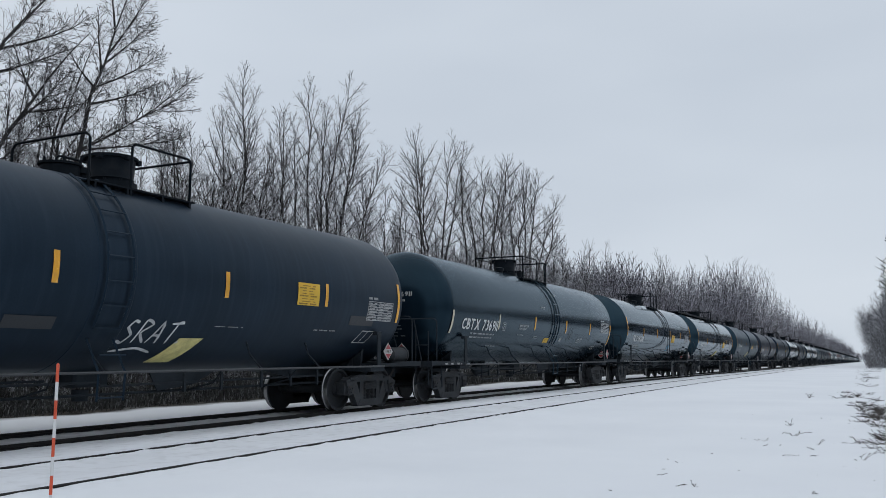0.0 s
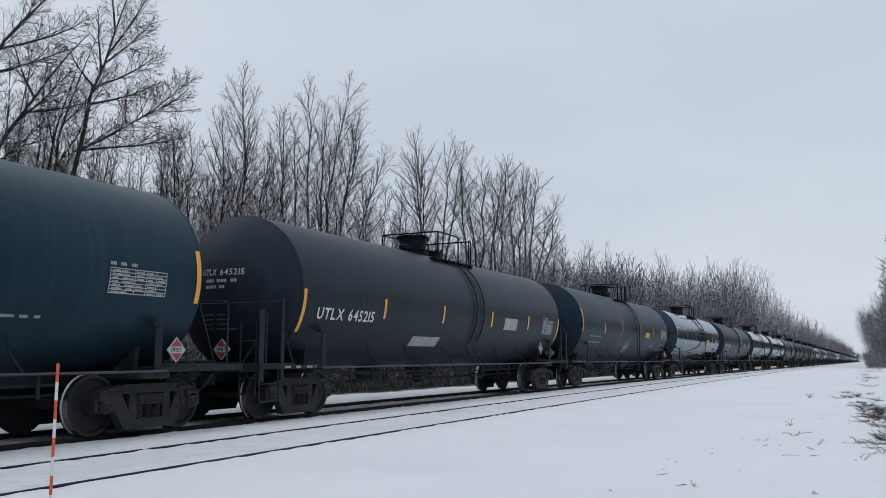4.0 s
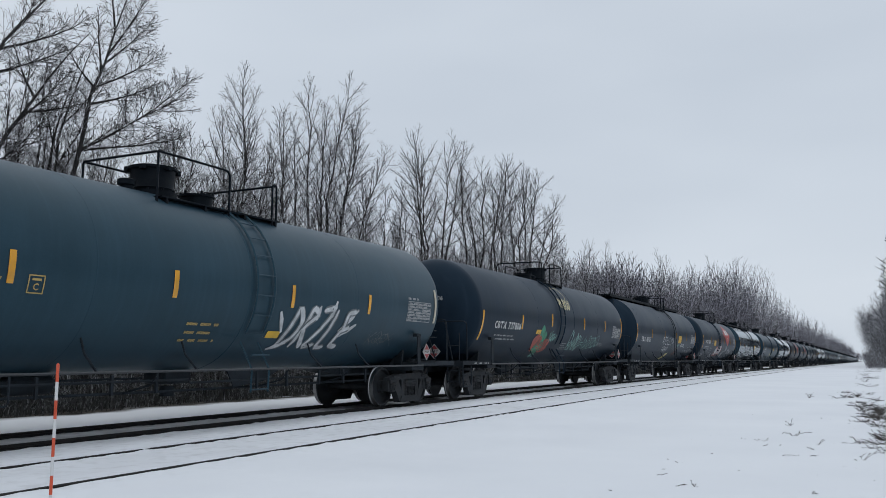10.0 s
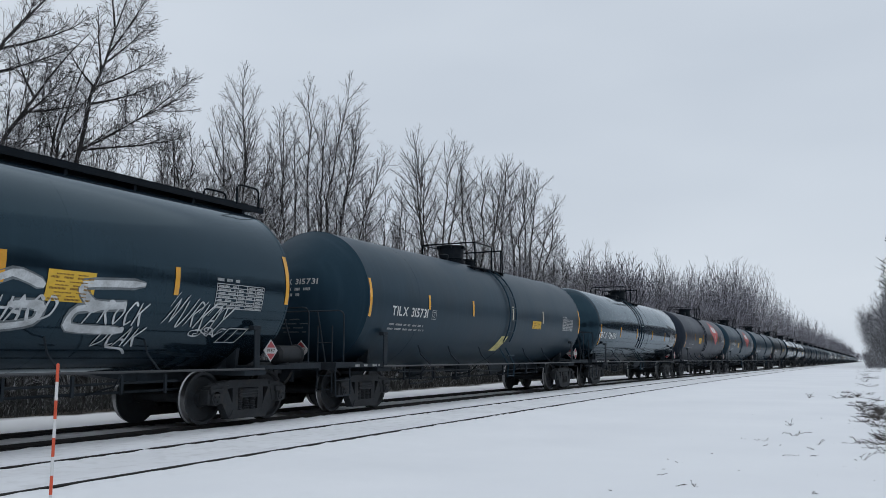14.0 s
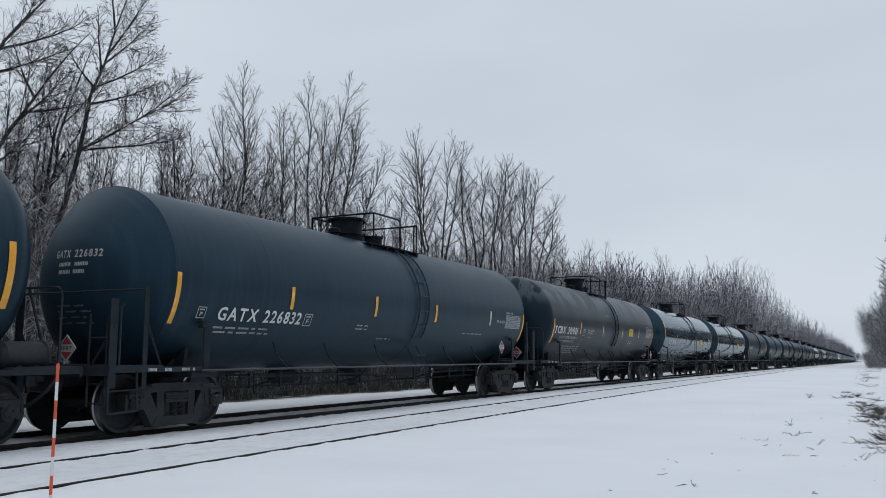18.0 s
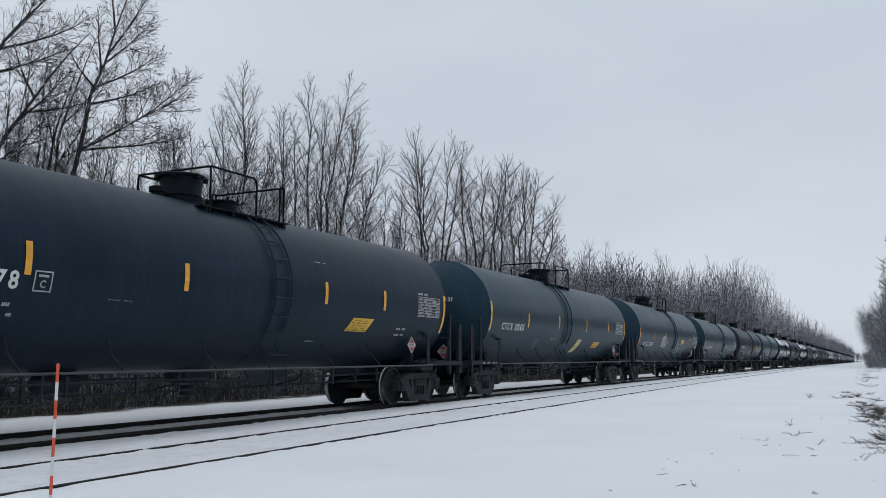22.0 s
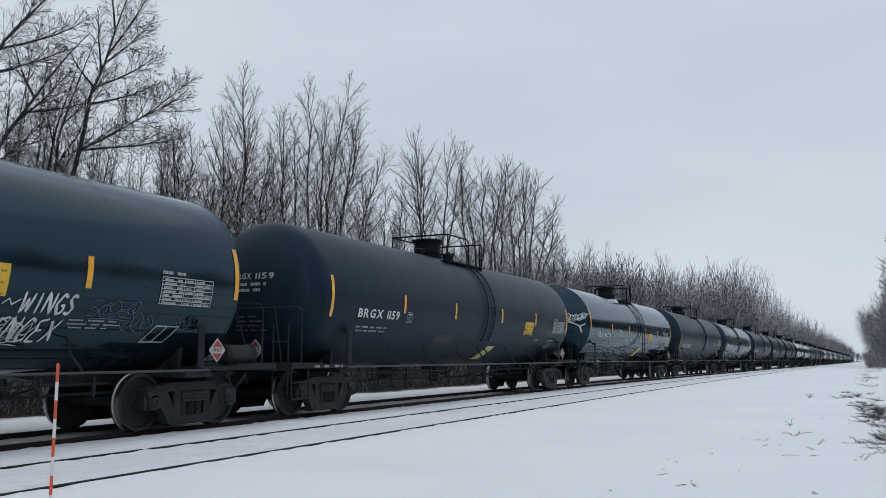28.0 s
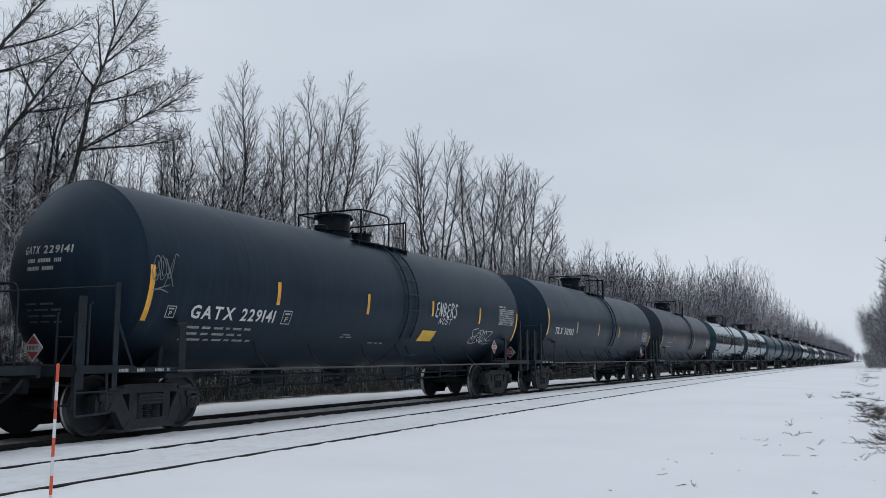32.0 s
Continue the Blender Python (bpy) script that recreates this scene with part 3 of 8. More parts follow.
def build_trees():
    rng = random.Random(11)
    edge = "tall bare tree with frosted twigs at the wood's edge"
    # tall trees leaning towards the line: foot, then stems and boughs from (x, height) to (x, height)
    leaning = (
        (16.99, 22.0, 0.125, 1.5, ((0.0, -0.3, 3.43, 14.27), (1.8, 9.32, 4.88, 10.78), (1.57, 7.77, 5.93, 11.19), (1.5, 7.54, 5.21, 8.74), (2.15, 9.95, 4.82, 11.87),
                                   (2.23, 10.6, 4.38, 12.92), (2.40, 11.2, 3.98, 13.87), (2.10, 10.5, 1.27, 11.99), (1.95, 9.9, 0.94, 10.89), (2.7, 12.0, 2.0, 13.9))),
        (16.37, 22.6, 0.10, 1.2, ((0.0, -0.3, 3.09, 12.09), (0.54, -0.3, 2.84, 11.22), (1.6, 8.6, 3.7, 10.7), (1.3, 7.6, 0.73, 8.9), (1.2, 6.6, 3.2, 8.4))),
        (16.83, 23.2, 0.08, 1.1, ((0.0, -0.3, 3.87, 11.4), (1.9, 7.6, 3.9, 9.2))),
        (12.04, 21.6, 0.125, 1.5, ((0.0, -0.3, 5.75, 11.1), (3.1, 7.9, 5.41, 9.76), (3.3, 8.2, 5.68, 8.75), (2.2, 6.4, 5.29, 8.47), (3.6, 8.7, 3.9, 10.6))),
        (11.56, 21.8, 0.13, 1.6, ((0.0, -0.3, 6.14, 13.57), (3.5, 10.2, 4.73, 11.9), (3.4, 10.0, 6.37, 11.6), (3.0, 9.2, 6.2, 10.6))),
        (18.43, 24.0, 0.07, 1.0, ((0.0, -0.3, -0.2, 12.1), (-1.26, -0.3, -0.48, 9.89))),
        (17.92, 24.4, 0.07, 1.1, ((0.0, -0.3, -0.77, 10.46), (1.3, -0.3, 1.6, 10.6))),
        (20.6, 24.2, 0.06, 0.9, ((0.0, -0.3, 0.5, 9.4), (0.7, -0.3, 1.3, 8.2), (-0.4, -0.3, -0.7, 9.0))),
        (22.3, 24.8, 0.05, 1.0, ((0.0, -0.3, 0.3, 8.6), (0.5, -0.3, 1.2, 9.4), (-0.5, -0.3, -0.6, 8.8))),
        (14.4, 25.0, 0.08, 1.3, ((0.0, -0.3, 0.4, 13.2), (1.2, -0.3, 2.0, 12.6))),
        (16.0, 26.0, 0.07, 1.3, ((0.0, -0.3, 0.2, 12.8), (1.4, -0.3, 1.9, 13.6), (-1.0, -0.3, -0.8, 12.0))),
        (18.9, 26.2, 0.07, 1.2, ((0.0, -0.3, 0.9, 13.0), (1.2, -0.3, 2.4, 12.2))),
        (21.4, 26.5, 0.06, 1.1, ((0.0, -0.3, 0.3, 11.2), (1.0, -0.3, 1.2, 10.4))),
        (23.2, 26.0, 0.05, 1.0, ((0.0, -0.3, 0.2, 9.8), (0.8, -0.3, 1.3, 9.4))),
        (13.2, 25.5, 0.08, 1.4, ((0.0, -0.3, 1.4, 16.2), (1.3, -0.3, 3.0, 15.6), (-1.2, -0.3, -0.4, 15.0))),
        (25.4, 25.4, 0.05, 1.1, ((0.0, -0.3, 0.3, 10.2), (0.9, -0.3, 1.5, 10.8), (-0.6, -0.3, -1.0, 10.4))),
        (29.9, 25.6, 0.05, 1.1, ((0.0, -0.3, 0.2, 10.0), (0.8, -0.3, 1.4, 10.6))),
    )
    for x, y, r, width, stems in leaning:
        groups, trunk = [], None
        for x0, z0, x1, z1 in stems:
            low = z0 < 0
            long_ = math.hypot(x1 - x0, z1 - z0)
            fork = (x0, 0.0, z0) if low else min(trunk, key=lambda q: (q.z - z0) ** 2 + 0.3 * (q.x - x0) ** 2)
            if low:
                groups.append([])
            pts = stem(groups[-1] if low else groups[0], rng, fork, (x1, rng.uniform(-0.7, 0.7), z1 + 0.2), r if low else r * 0.32, width if low else 0.32 * long_ + 0.25,
                 0.36 if low else 0.15, 46 if low else int(7.5 * long_ + 6), (36, 68), 0.05, 0.15, 0.55 if low else -0.25)
            trunk = trunk or [a.lerp(b, k / 4) for a, b in zip(pts, pts[1:]) for k in range(4)]
        for bars in groups:                 # seed clusters left on the twigs
            for b in [b for b in bars if b[4] == 3]:
                if rng.random() < 0.05:
                    bars.append((b[1], b[1] + Vector((rng.uniform(-0.03, 0.03), rng.uniform(-0.03, 0.03), -rng.uniform(0.04, 0.09))), 0.013, 0.019, 3))
        tree_thing("tree", groups, edge).matrix_basis = pose(x, y, drop(x) - 0.1)
    # upright trees along the edge: foot, radius, limb length, limbs, then for each stem where its foot stands, how far its tip leans out, its height
    upright = (
        (25.2, 24.0, 0.055, 0.85, 26, ((-0.2, -0.95, 10.9), (0.2, -0.1, 11.6), (0.5, 0.55, 11.4), (-0.4, -0.4, 10.6), (0.7, 1.1, 10.2))),
        (27.9, 24.0, 0.065, 1.15, 26, ((0.0, -0.5, 12.2), (0.3, 0.3, 11.8))),
        (28.75, 24.2, 0.075, 1.15, 34, ((0.0, 0.55, 14.9), (0.4, 1.65, 11.5))),
        (32.0, 24.0, 0.06, 1.0, 26, ((-0.2, -1.0, 13.3), (0.0, 0.2, 13.6), (0.4, 1.15, 13.5), (-0.2, -1.6, 10.9))),
        (33.3, 23.5, 0.075, 1.1, 30, ((-0.4, -0.4, 13.9), (-0.2, 0.75, 15.7), (0.1, 2.3, 16.1), (0.6, 3.4, 14.5), (1.0, 4.25, 14.4), (1.3, 5.9, 13.1))),
        (40.5, 25.0, 0.055, 1.0, 22, ((-0.1, 0.6, 12.4), (0.2, -0.7, 11.7))),
        (43.0, 25.0, 0.055, 1.0, 22, ((0.0, 0.8, 12.1), (-0.4, -1.1, 11.4), (0.6, 1.9, 10.9))),
        (47.3, 24.5, 0.08, 1.45, 28, ((0.0, -0.7, 16.4), (0.6, 2.4, 16.5), (0.3, 4.0, 16.5), (-0.4, -3.0, 13.6), (-0.2, -1.9, 14.6))),
        (54.9, 24.5, 0.09, 1.55, 28, ((-0.3, -2.6, 15.2), (0.2, 0.6, 16.3), (0.0, -1.1, 14.6))),
        (57.2, 24.6, 0.09, 1.55, 28, ((0.0, 3.1, 17.4), (0.6, 0.4, 15.4), (-0.3, 1.5, 16.6))),
        (63.2, 25.0, 0.09, 1.6, 28, ((-0.3, -0.6, 17.4), (0.5, 3.3, 18.2), (0.2, 1.5, 17.0))),
        (65.2, 25.4, 0.10, 1.7, 28, ((0.0, 5.2, 18.3), (0.6, 9.8, 16.6), (0.3, 7.2, 15.0))),
    )
    for x, y, r, width, limbs, stems in upright:
        groups = []
        for x0, x1, hgt in stems:
            groups.append([])
            stem(groups[-1], rng, (x0, rng.uniform(-0.3, 0.3), -0.3), (x1, rng.uniform(-0.9, 0.9), hgt - drop(x) - (0.6 if x < 45 else 0.9)), r * 1.5, width * (2.05 if x < 45 else 1.9), 0.30 if x < 45 else 0.42, int(limbs * (1.5 if x < 45 else 0.92)), (32, 60) if x < 45 else (36, 64), 0.05, 0.21 if x < 45 else 0.25, 0.30, 4.2 if x < 45 else 4.5, 0.9)
        tree_thing("tree", groups, "bare tree of several stems with frosted twigs at the wood's edge").matrix_basis = pose(x, y, drop(x) - 0.1)
    for x, y, hgt, stems, spread in ((71.0, 25.2, 12.2, 4, 1.9), (76.5, 25.0, 13.2, 5, 2.4), (80.5, 25.0, 12.0, 4, 2.2), (90.6, 25.0, 14.0, 1, 0.0), (113.0, 24.0, 16.2, 3, 1.6), (192.0, 24.0, 21.5, 3, 2.0), (243.0, 22.0, 21.0, 3, 2.2)):
        t = tree_thing("tree", [bush_tree(rng, hgt, stems, spread, 1.7, 24, 0.30)], "bare tree grey with hoar frost standing out of the wood", twigs=M_FROSTTWIG)
        t.matrix_basis = pose(x, y, drop(x) - 0.1)
    # smaller trees behind and between them
    pool = []
    for i in range(6):
        bars = bush_tree(rng, (8.0, 9.2, 10.2, 9.6, 7.2, 10.4)[i], (2, 1, 3, 2, 4, 1)[i], 0.9, 1.0, 20, 0.24)
        pool.append(tree_thing("tree", [bars], "slender bare tree with frosted twigs inside the wood", twigs=M_FROSTTWIG))
    frosty = []
    for i in range(4):
        bars = bush_tree(rng, (11.5, 10.4, 12.2, 9.6)[i], (4, 3, 5, 3)[i], 2.0, 1.5, 18, 0.26)
        frosty.append(tree_thing("tree", [bars], "bare tree white with hoar frost inside the wood", twigs=M_RIMETWIG, bark=M_RIMEBARK))
        frosty[-1].matrix_basis = pose(70 + 9 * i, 27.0, drop(70 + 9 * i) - 0.1)
    spots = []
    for x in list(np.arange(17, 175, 1.7)) + list(np.arange(20, 46, 2.4)):
        spots.append((x + rng.uniform(-1.2, 1.2), rng.uniform(22.0, 34.0)))
    for x in list(np.arange(8, 27, 0.8)) + list(np.arange(44, 68, 1.1)):
        spots.append((x + rng.uniform(-0.4, 0.4), rng.uniform(25.5, 32.0)))
    for i, (x, y) in enumerate(spots):
        m = pose(x, y, drop(x) - 0.1, 0, 0, rng.uniform(0, 360))
        if i < len(pool):
            pool[i].matrix_basis = m
        else:
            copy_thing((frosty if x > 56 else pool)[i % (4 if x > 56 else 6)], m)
    # thicket on the camera's side of the line, down the line
    for i in range(64):
        x = 124 + i * 2.6 + rng.uniform(-2, 2)
        y = rng.uniform(-11.0, -3.0) - 0.004 * (x - 128)
        tall = frosty if y < -4.2 else pool
        tagged(copy_thing(tall[i % len(tall)], pose(x, y, drop(x) - 0.1, 0, 0, rng.uniform(0, 360))),
               "bare tree in the thicket on the other side of the line", group="bare trees of the thicket")
    for i, (x, y) in enumerate(((119, -3.9), (123, -2.6), (126, -4.6), (130, -3.0), (134, -5.2), (138, -3.3), (143, -4.4), (150, -3.8), (121, -5.6), (125, -7.0), (129, -6.2), (133, -4.1), (137, -7.4), (141, -5.8), (118, -6.6), (146, -2.6))):
        tagged(copy_thing(frosty[(2, 1, 0, 3, 2, 0, 1, 2)[i % 8]], pose(x, y, drop(x) - 0.1, 0, 0, 75 * i)), "bare tree in the thicket on the other side of the line", group="bare trees of the thicket")
    own = random.Random(77)
    dark = []
    for i in range(10):
        x, y = 124 + 4.0 * i + own.uniform(-1, 1), (-4.4, -5.8, -3.7, -6.6, -5.0)[i % 5] + own.uniform(-0.4, 0.4)
        m = pose(x, y, drop(x) - 0.1, 0, 0, 80 * i)
        if i < 3:
            dark.append(tree_thing("tree", [bush_tree(own, (6.2, 7.0, 5.6)[i], (6, 5, 7)[i], 2.6, 1.5, 20, 0.22)], "dark bare tree in the thicket across the line", group="bare trees of the thicket"))
            dark[-1].matrix_basis = m
        else:
            copy_thing(dark[i % 3], m)
    shrub = tree_thing("tree", [bush_tree(own, 9.4, 8, 3.0, 2.0, 24, 0.24)], "many-stemmed bare tree grey with frost in the thicket", group="bare trees of the thicket", twigs=M_FROSTTWIG, bark=M_RIMEBARK)
    for i, (x, y) in enumerate(THICKET):
        m = pose(x, y, drop(x) - 0.1, 0, 0, 65 * i)
        if i:
            copy_thing(shrub, m)
        else:
            shrub.matrix_basis = m
    # tall wood behind the camera's road side
    bars = []
    back = random.Random(14)
    for i in range(1000):
        x = -320 + 590 * back.random()
        y = -back.uniform(10.5, 34) - max(0.0, x) * 0.03
        if i >= 680:                       # and on down the line behind the thicket
            x = 165 + 560 * back.random()
            y = -4.5 - 20 * back.random() ** 1.5 - x * 0.004
        elif i >= 540:                       # the wood's edge goes on past the camera on the train's side
            x, y = 5.0 - 190 * back.random(), back.uniform(17.0, 36.0)
        hgt = back.uniform(11.0, 16.0) if y > 0 else back.uniform(15.0, 21.0) if x > 150 else back.uniform(7.5, 11.0)
        foot, tip = Vector((x, y, -0.2)), Vector((x + back.uniform(-1, 1), y + back.uniform(-1, 1), hgt))
        bars.append((foot, tip, 0.17, 0.03, 0))
        for k in range(34):
            f = back.uniform(0.1, 0.98)
            at = foot.lerp(tip, f)
            ang = back.uniform(0, 6.28)
            ln_ = hgt * back.uniform(0.10, 0.26) * (1.1 - 0.6 * f)
            d = Vector((math.cos(ang), math.sin(ang), back.uniform(0.4, 1.3))).normalized() * ln_
            bars.append((at, at + d, 0.08, 0.05, 1))
            for j in range(3):
                e = Vector((back.gauss(0, 1), back.gauss(0, 1), back.uniform(0.0, 1.2))).normalized() * ln_ * 0.5
                g = back.uniform(0.3, 1.0)
                bars.append((at + d * g, at + d * g + e, 0.07, 0.04, 2))
    tagged(new("near_woods", bars_mesh("near_woods", bars, M_BARK, 3)), "bare dark woods on both sides past the camera", "woods", kind="stuff")
    # far woods, too many to count: crowns of a few shapes, turned and scaled
    shapes = []
    for i in range(7):
        bars = bush_tree(rng, 10.0, (4, 3, 5, 4, 3, 2, 4)[i], (2.0, 1.5, 2.2, 1.2, 1.8, 1.0, 2.4)[i], 1.7, 11, 0.50, 1.3, 0.05)
        shapes.append(np.array([(*b[0], *b[1], max(b[2], 0.024 if b[4] < 2 else 0.017), max(b[3], 0.013 if b[4] < 2 else 0.010), b[4]) for b in bars], float))
    far = np.random.default_rng(3)

    def planted(rows, fat):
        """The shapes set out at rows of (x, y, height)."""
        out = []
        for x, y, hgt in rows:
            s = shapes[int(far.integers(len(shapes)))]
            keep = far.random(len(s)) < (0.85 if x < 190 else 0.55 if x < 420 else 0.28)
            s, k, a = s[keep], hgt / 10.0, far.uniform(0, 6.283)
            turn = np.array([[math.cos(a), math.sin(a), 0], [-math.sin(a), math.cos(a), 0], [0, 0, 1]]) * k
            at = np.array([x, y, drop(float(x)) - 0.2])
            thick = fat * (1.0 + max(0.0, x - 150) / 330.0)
            out.append(np.concatenate([s[:, 0:3] @ turn + at, s[:, 3:6] @ turn + at, s[:, 6:8] * thick, s[:, 8:9]], 1))
        return np.concatenate(out)

    rows = []
    for i in range(560):
        x = 84 + 1400 * (i / 560) ** 1.9 + far.uniform(-2, 2)
        y = 21.0 + 22 * far.random() ** 1.6
        rows.append((x, y, far.uniform(9.0, 13.0) * (1 + 0.62 * min(1.0, max(0.0, x - 95) / 110) + 0.30 * math.exp(-((x - 180) / 42) ** 2)) * (1.0 if x < 620 else 1.1)))
    # the fine twigs carry both frost and painted haze
    tagged(new("far_woods", bars_mesh("far_woods", planted(rows, 1.0), M_RIMEBARK, 3, M_FARTWIG)), "hoar-frosted bare woods lining the railway far off, haze painted into their twigs", "woods", kind="stuff")
    rows = []
    for i in range(120):
        x = 290 + 1400 * (i / 120) ** 1.4 + far.uniform(-3, 3)
        rows.append((x, far.uniform(-30, -9) - 0.010 * (x - 300), far.uniform(8, 14)))
    for i in range(60):                     # the line bends out of sight between distant trees
        rows.append((far.uniform(1650, 2100), -30 + 100 * far.random(), far.uniform(15, 22)))
    tagged(new("far_woods", bars_mesh("far_woods", planted(rows, 1.2), M_RIMEBARK, 3, M_FARTWIG)), "hoar-frosted bare woods on the other side far off, haze painted into their twigs", "woods", kind="stuff")


build_trees()


# ---- brush under the trees, weeds in the snow ----
def build_brush():
    rng = random.Random(21)
    bars = []
    for i in range(15000):
        x = -14 + 134 * rng.random() ** 1.4
        y = 15.0 + abs(rng.gauss(0, 1)) * 2.2
        hgt = rng.uniform(0.18, 1.2) * (0.55 if y < 15.35 else 1.0 + 0.5 * (y > 16.5))
        z0 = drop(x) - 0.12
        p = Vector((x, y, z0))
        d = Vector((rng.gauss(0, 0.35), rng.gauss(0, 0.3), 1)).normalized()
        q = p + d * hgt * 0.55
        e = (d + Vector((rng.gauss(0, 0.45), rng.gauss(0, 0.35), rng.uniform(-0.6, 0.1)))).normalized()
        bars.append((p, q, 0.012, 0.009, 0))
        bars.append((q, q + e * hgt * 0.5, 0.009, 0.005, 1))
        if rng.random() < 0.5:
            e = (d + Vector((rng.gauss(0, 0.9), rng.gauss(0, 0.6), rng.uniform(-0.5, 0.2)))).normalized()
            bars.append((q, q + e * hgt * 0.4, 0.008, 0.004, 1))
    tagged(new("brush", bars_mesh("brush", bars, M_BRUSH, 3)), "dense dark leafless brush along the foot of the wood", "brush", kind="stuff")
    bars = []
    for i in range(3200):
        x = 2 + 150 * rng.random() ** 1.3
        y = rng.uniform(17.5, 30.0)
        hgt = rng.uniform(2.0, 6.5) * (0.75 if y < 20 else 1.0)
        z0 = drop(x) - 0.2
        p = Vector((x, y, z0))
        for k in range(4):
            q = p + Vector((rng.gauss(0, 0.1), rng.gauss(0, 0.1), 1)) * hgt / 4
            bars.append((p, q, 0.022 * (1 - k / 5), 0.022 * (1 - (k + 1) / 5), 0))
            for j in range(3):
                ang = rng.uniform(0, 6.28)
                bars.append((q, q + Vector((math.cos(ang), math.sin(ang), rng.uniform(0.4, 1.5))) * rng.uniform(0.2, 0.6), 0.010, 0.006, 1))
            p = q
    # tall close saplings behind the leaning trees
    for i in range(1500):
        x = 5 + 36 * rng.random() ** 1.2
        y = rng.uniform(22.0, 33.0)
        hgt = rng.uniform(4.5, 10.0)
        p = Vector((x, y, drop(x) - 0.2))
        for k in range(6):
            q = p + Vector((rng.gauss(0, 0.07), rng.gauss(0, 0.07), 1)) * hgt / 6
            bars.append((p, q, 0.026 * (1 - k / 7), 0.026 * (1 - (k + 1) / 7), 0))
            for j in range(4):
                ang = rng.uniform(0, 6.28)
                at = p.lerp(q, rng.random())
                d = Vector((math.cos(ang), math.sin(ang), rng.uniform(0.5, 1.5))) * rng.uniform(0.25, 0.65)
                bars.append((at, at + d, 0.010, 0.006, 1))
                bars.append((at + d * 0.5, at + d * 0.5 + Vector((rng.gauss(0, 0.15), rng.gauss(0, 0.15), rng.uniform(0.1, 0.35))), 0.007, 0.005, 1))
            p = q
    # dark close thicket right behind the line
    for i in range(5200):
        x = 4 + 110 * rng.random() ** 1.6
        y = rng.uniform(16.2, 21.0)
        hgt = rng.uniform(1.5, 5.4)
        p = Vector((x, y, drop(x) - 0.2))
        for k in range(3):
            q = p + Vector((rng.gauss(0, 0.13), rng.gauss(0, 0.1), 1)) * hgt / 3
            bars.append((p, q, 0.020 * (1 - k / 4), 0.020 * (1 - (k + 1) / 4), 0))
            for j in range(3):
                ang = rng.uniform(0, 6.28)
                bars.append((q, q + Vector((math.cos(ang), math.sin(ang), rng.uniform(0.1, 1.2))) * rng.uniform(0.25, 0.8), 0.011, 0.006, 1))
            p = q
    tagged(new("saplings", bars_mesh("saplings", bars, M_TWIG, 3)), "thicket of thin frosted saplings between the trees", "saplings", kind="stuff")
    # dark scrub under the thicket on the other side
    bars = []
    for i in range(2600):
        x = 112 + 150 * rng.random()
        y = rng.uniform(-10, 0.2)
        hgt = rng.uniform(0.8, 5.5) * (1.0 if y < -1.5 else 0.55)
        p = Vector((x, y, drop(x) - 0.1))
        d = Vector((rng.gauss(0, 0.25), rng.gauss(0, 0.25), 1))
        bars.append((p, p + d * hgt, 0.03, 0.012, 0))
        for k in range(5):
            q = p + d * hgt * rng.uniform(0.3, 0.95)
            bars.append((q, q + Vector((rng.gauss(0, 1), rng.gauss(0, 1), rng.uniform(0.2, 1.5))).normalized() * hgt * rng.uniform(0.12, 0.3), 0.018, 0.009, 1))
    tagged(new("scrub", bars_mesh("scrub", bars, M_TWIG, 3)), "leafless scrub at the foot of the thicket", "scrub", kind="stuff")


build_brush()


def weed(rng, size, stems, flat):
    bars = []
    for _ in range(stems):
        ang = rng.uniform(0, 6.28)
        up = rng.uniform(0.15, 0.6) if flat else rng.uniform(0.7, 1.6)
        d = Vector((math.cos(ang), math.sin(ang), up)).normalized()
        p = Vector((rng.gauss(0, 0.05), rng.gauss(0, 0.05), -0.03)) * size
        n = 4
        ln_ = size * rng.uniform(0.4, 1.0)
        for k in range(n):
            q = p + d * ln_ / n
            bars.append((p, q, 0.0036 * (1 - k / 6), 0.0036 * (1 - (k + 1) / 6), 0))
            if k > 0 and rng.random() < 0.7:
                e = (d + Vector((rng.gauss(0, 0.7), rng.gauss(0, 0.7), rng.gauss(0, 0.4)))).normalized()
                bars.append((q, q + e * ln_ * rng.uniform(0.12, 0.3), 0.0042, 0.003, 1))
            d = (d + Vector((rng.gauss(0, 0.18), rng.gauss(0, 0.18), rng.uniform(-0.3, 0.02)))).normalized()
            p = q
    return bars


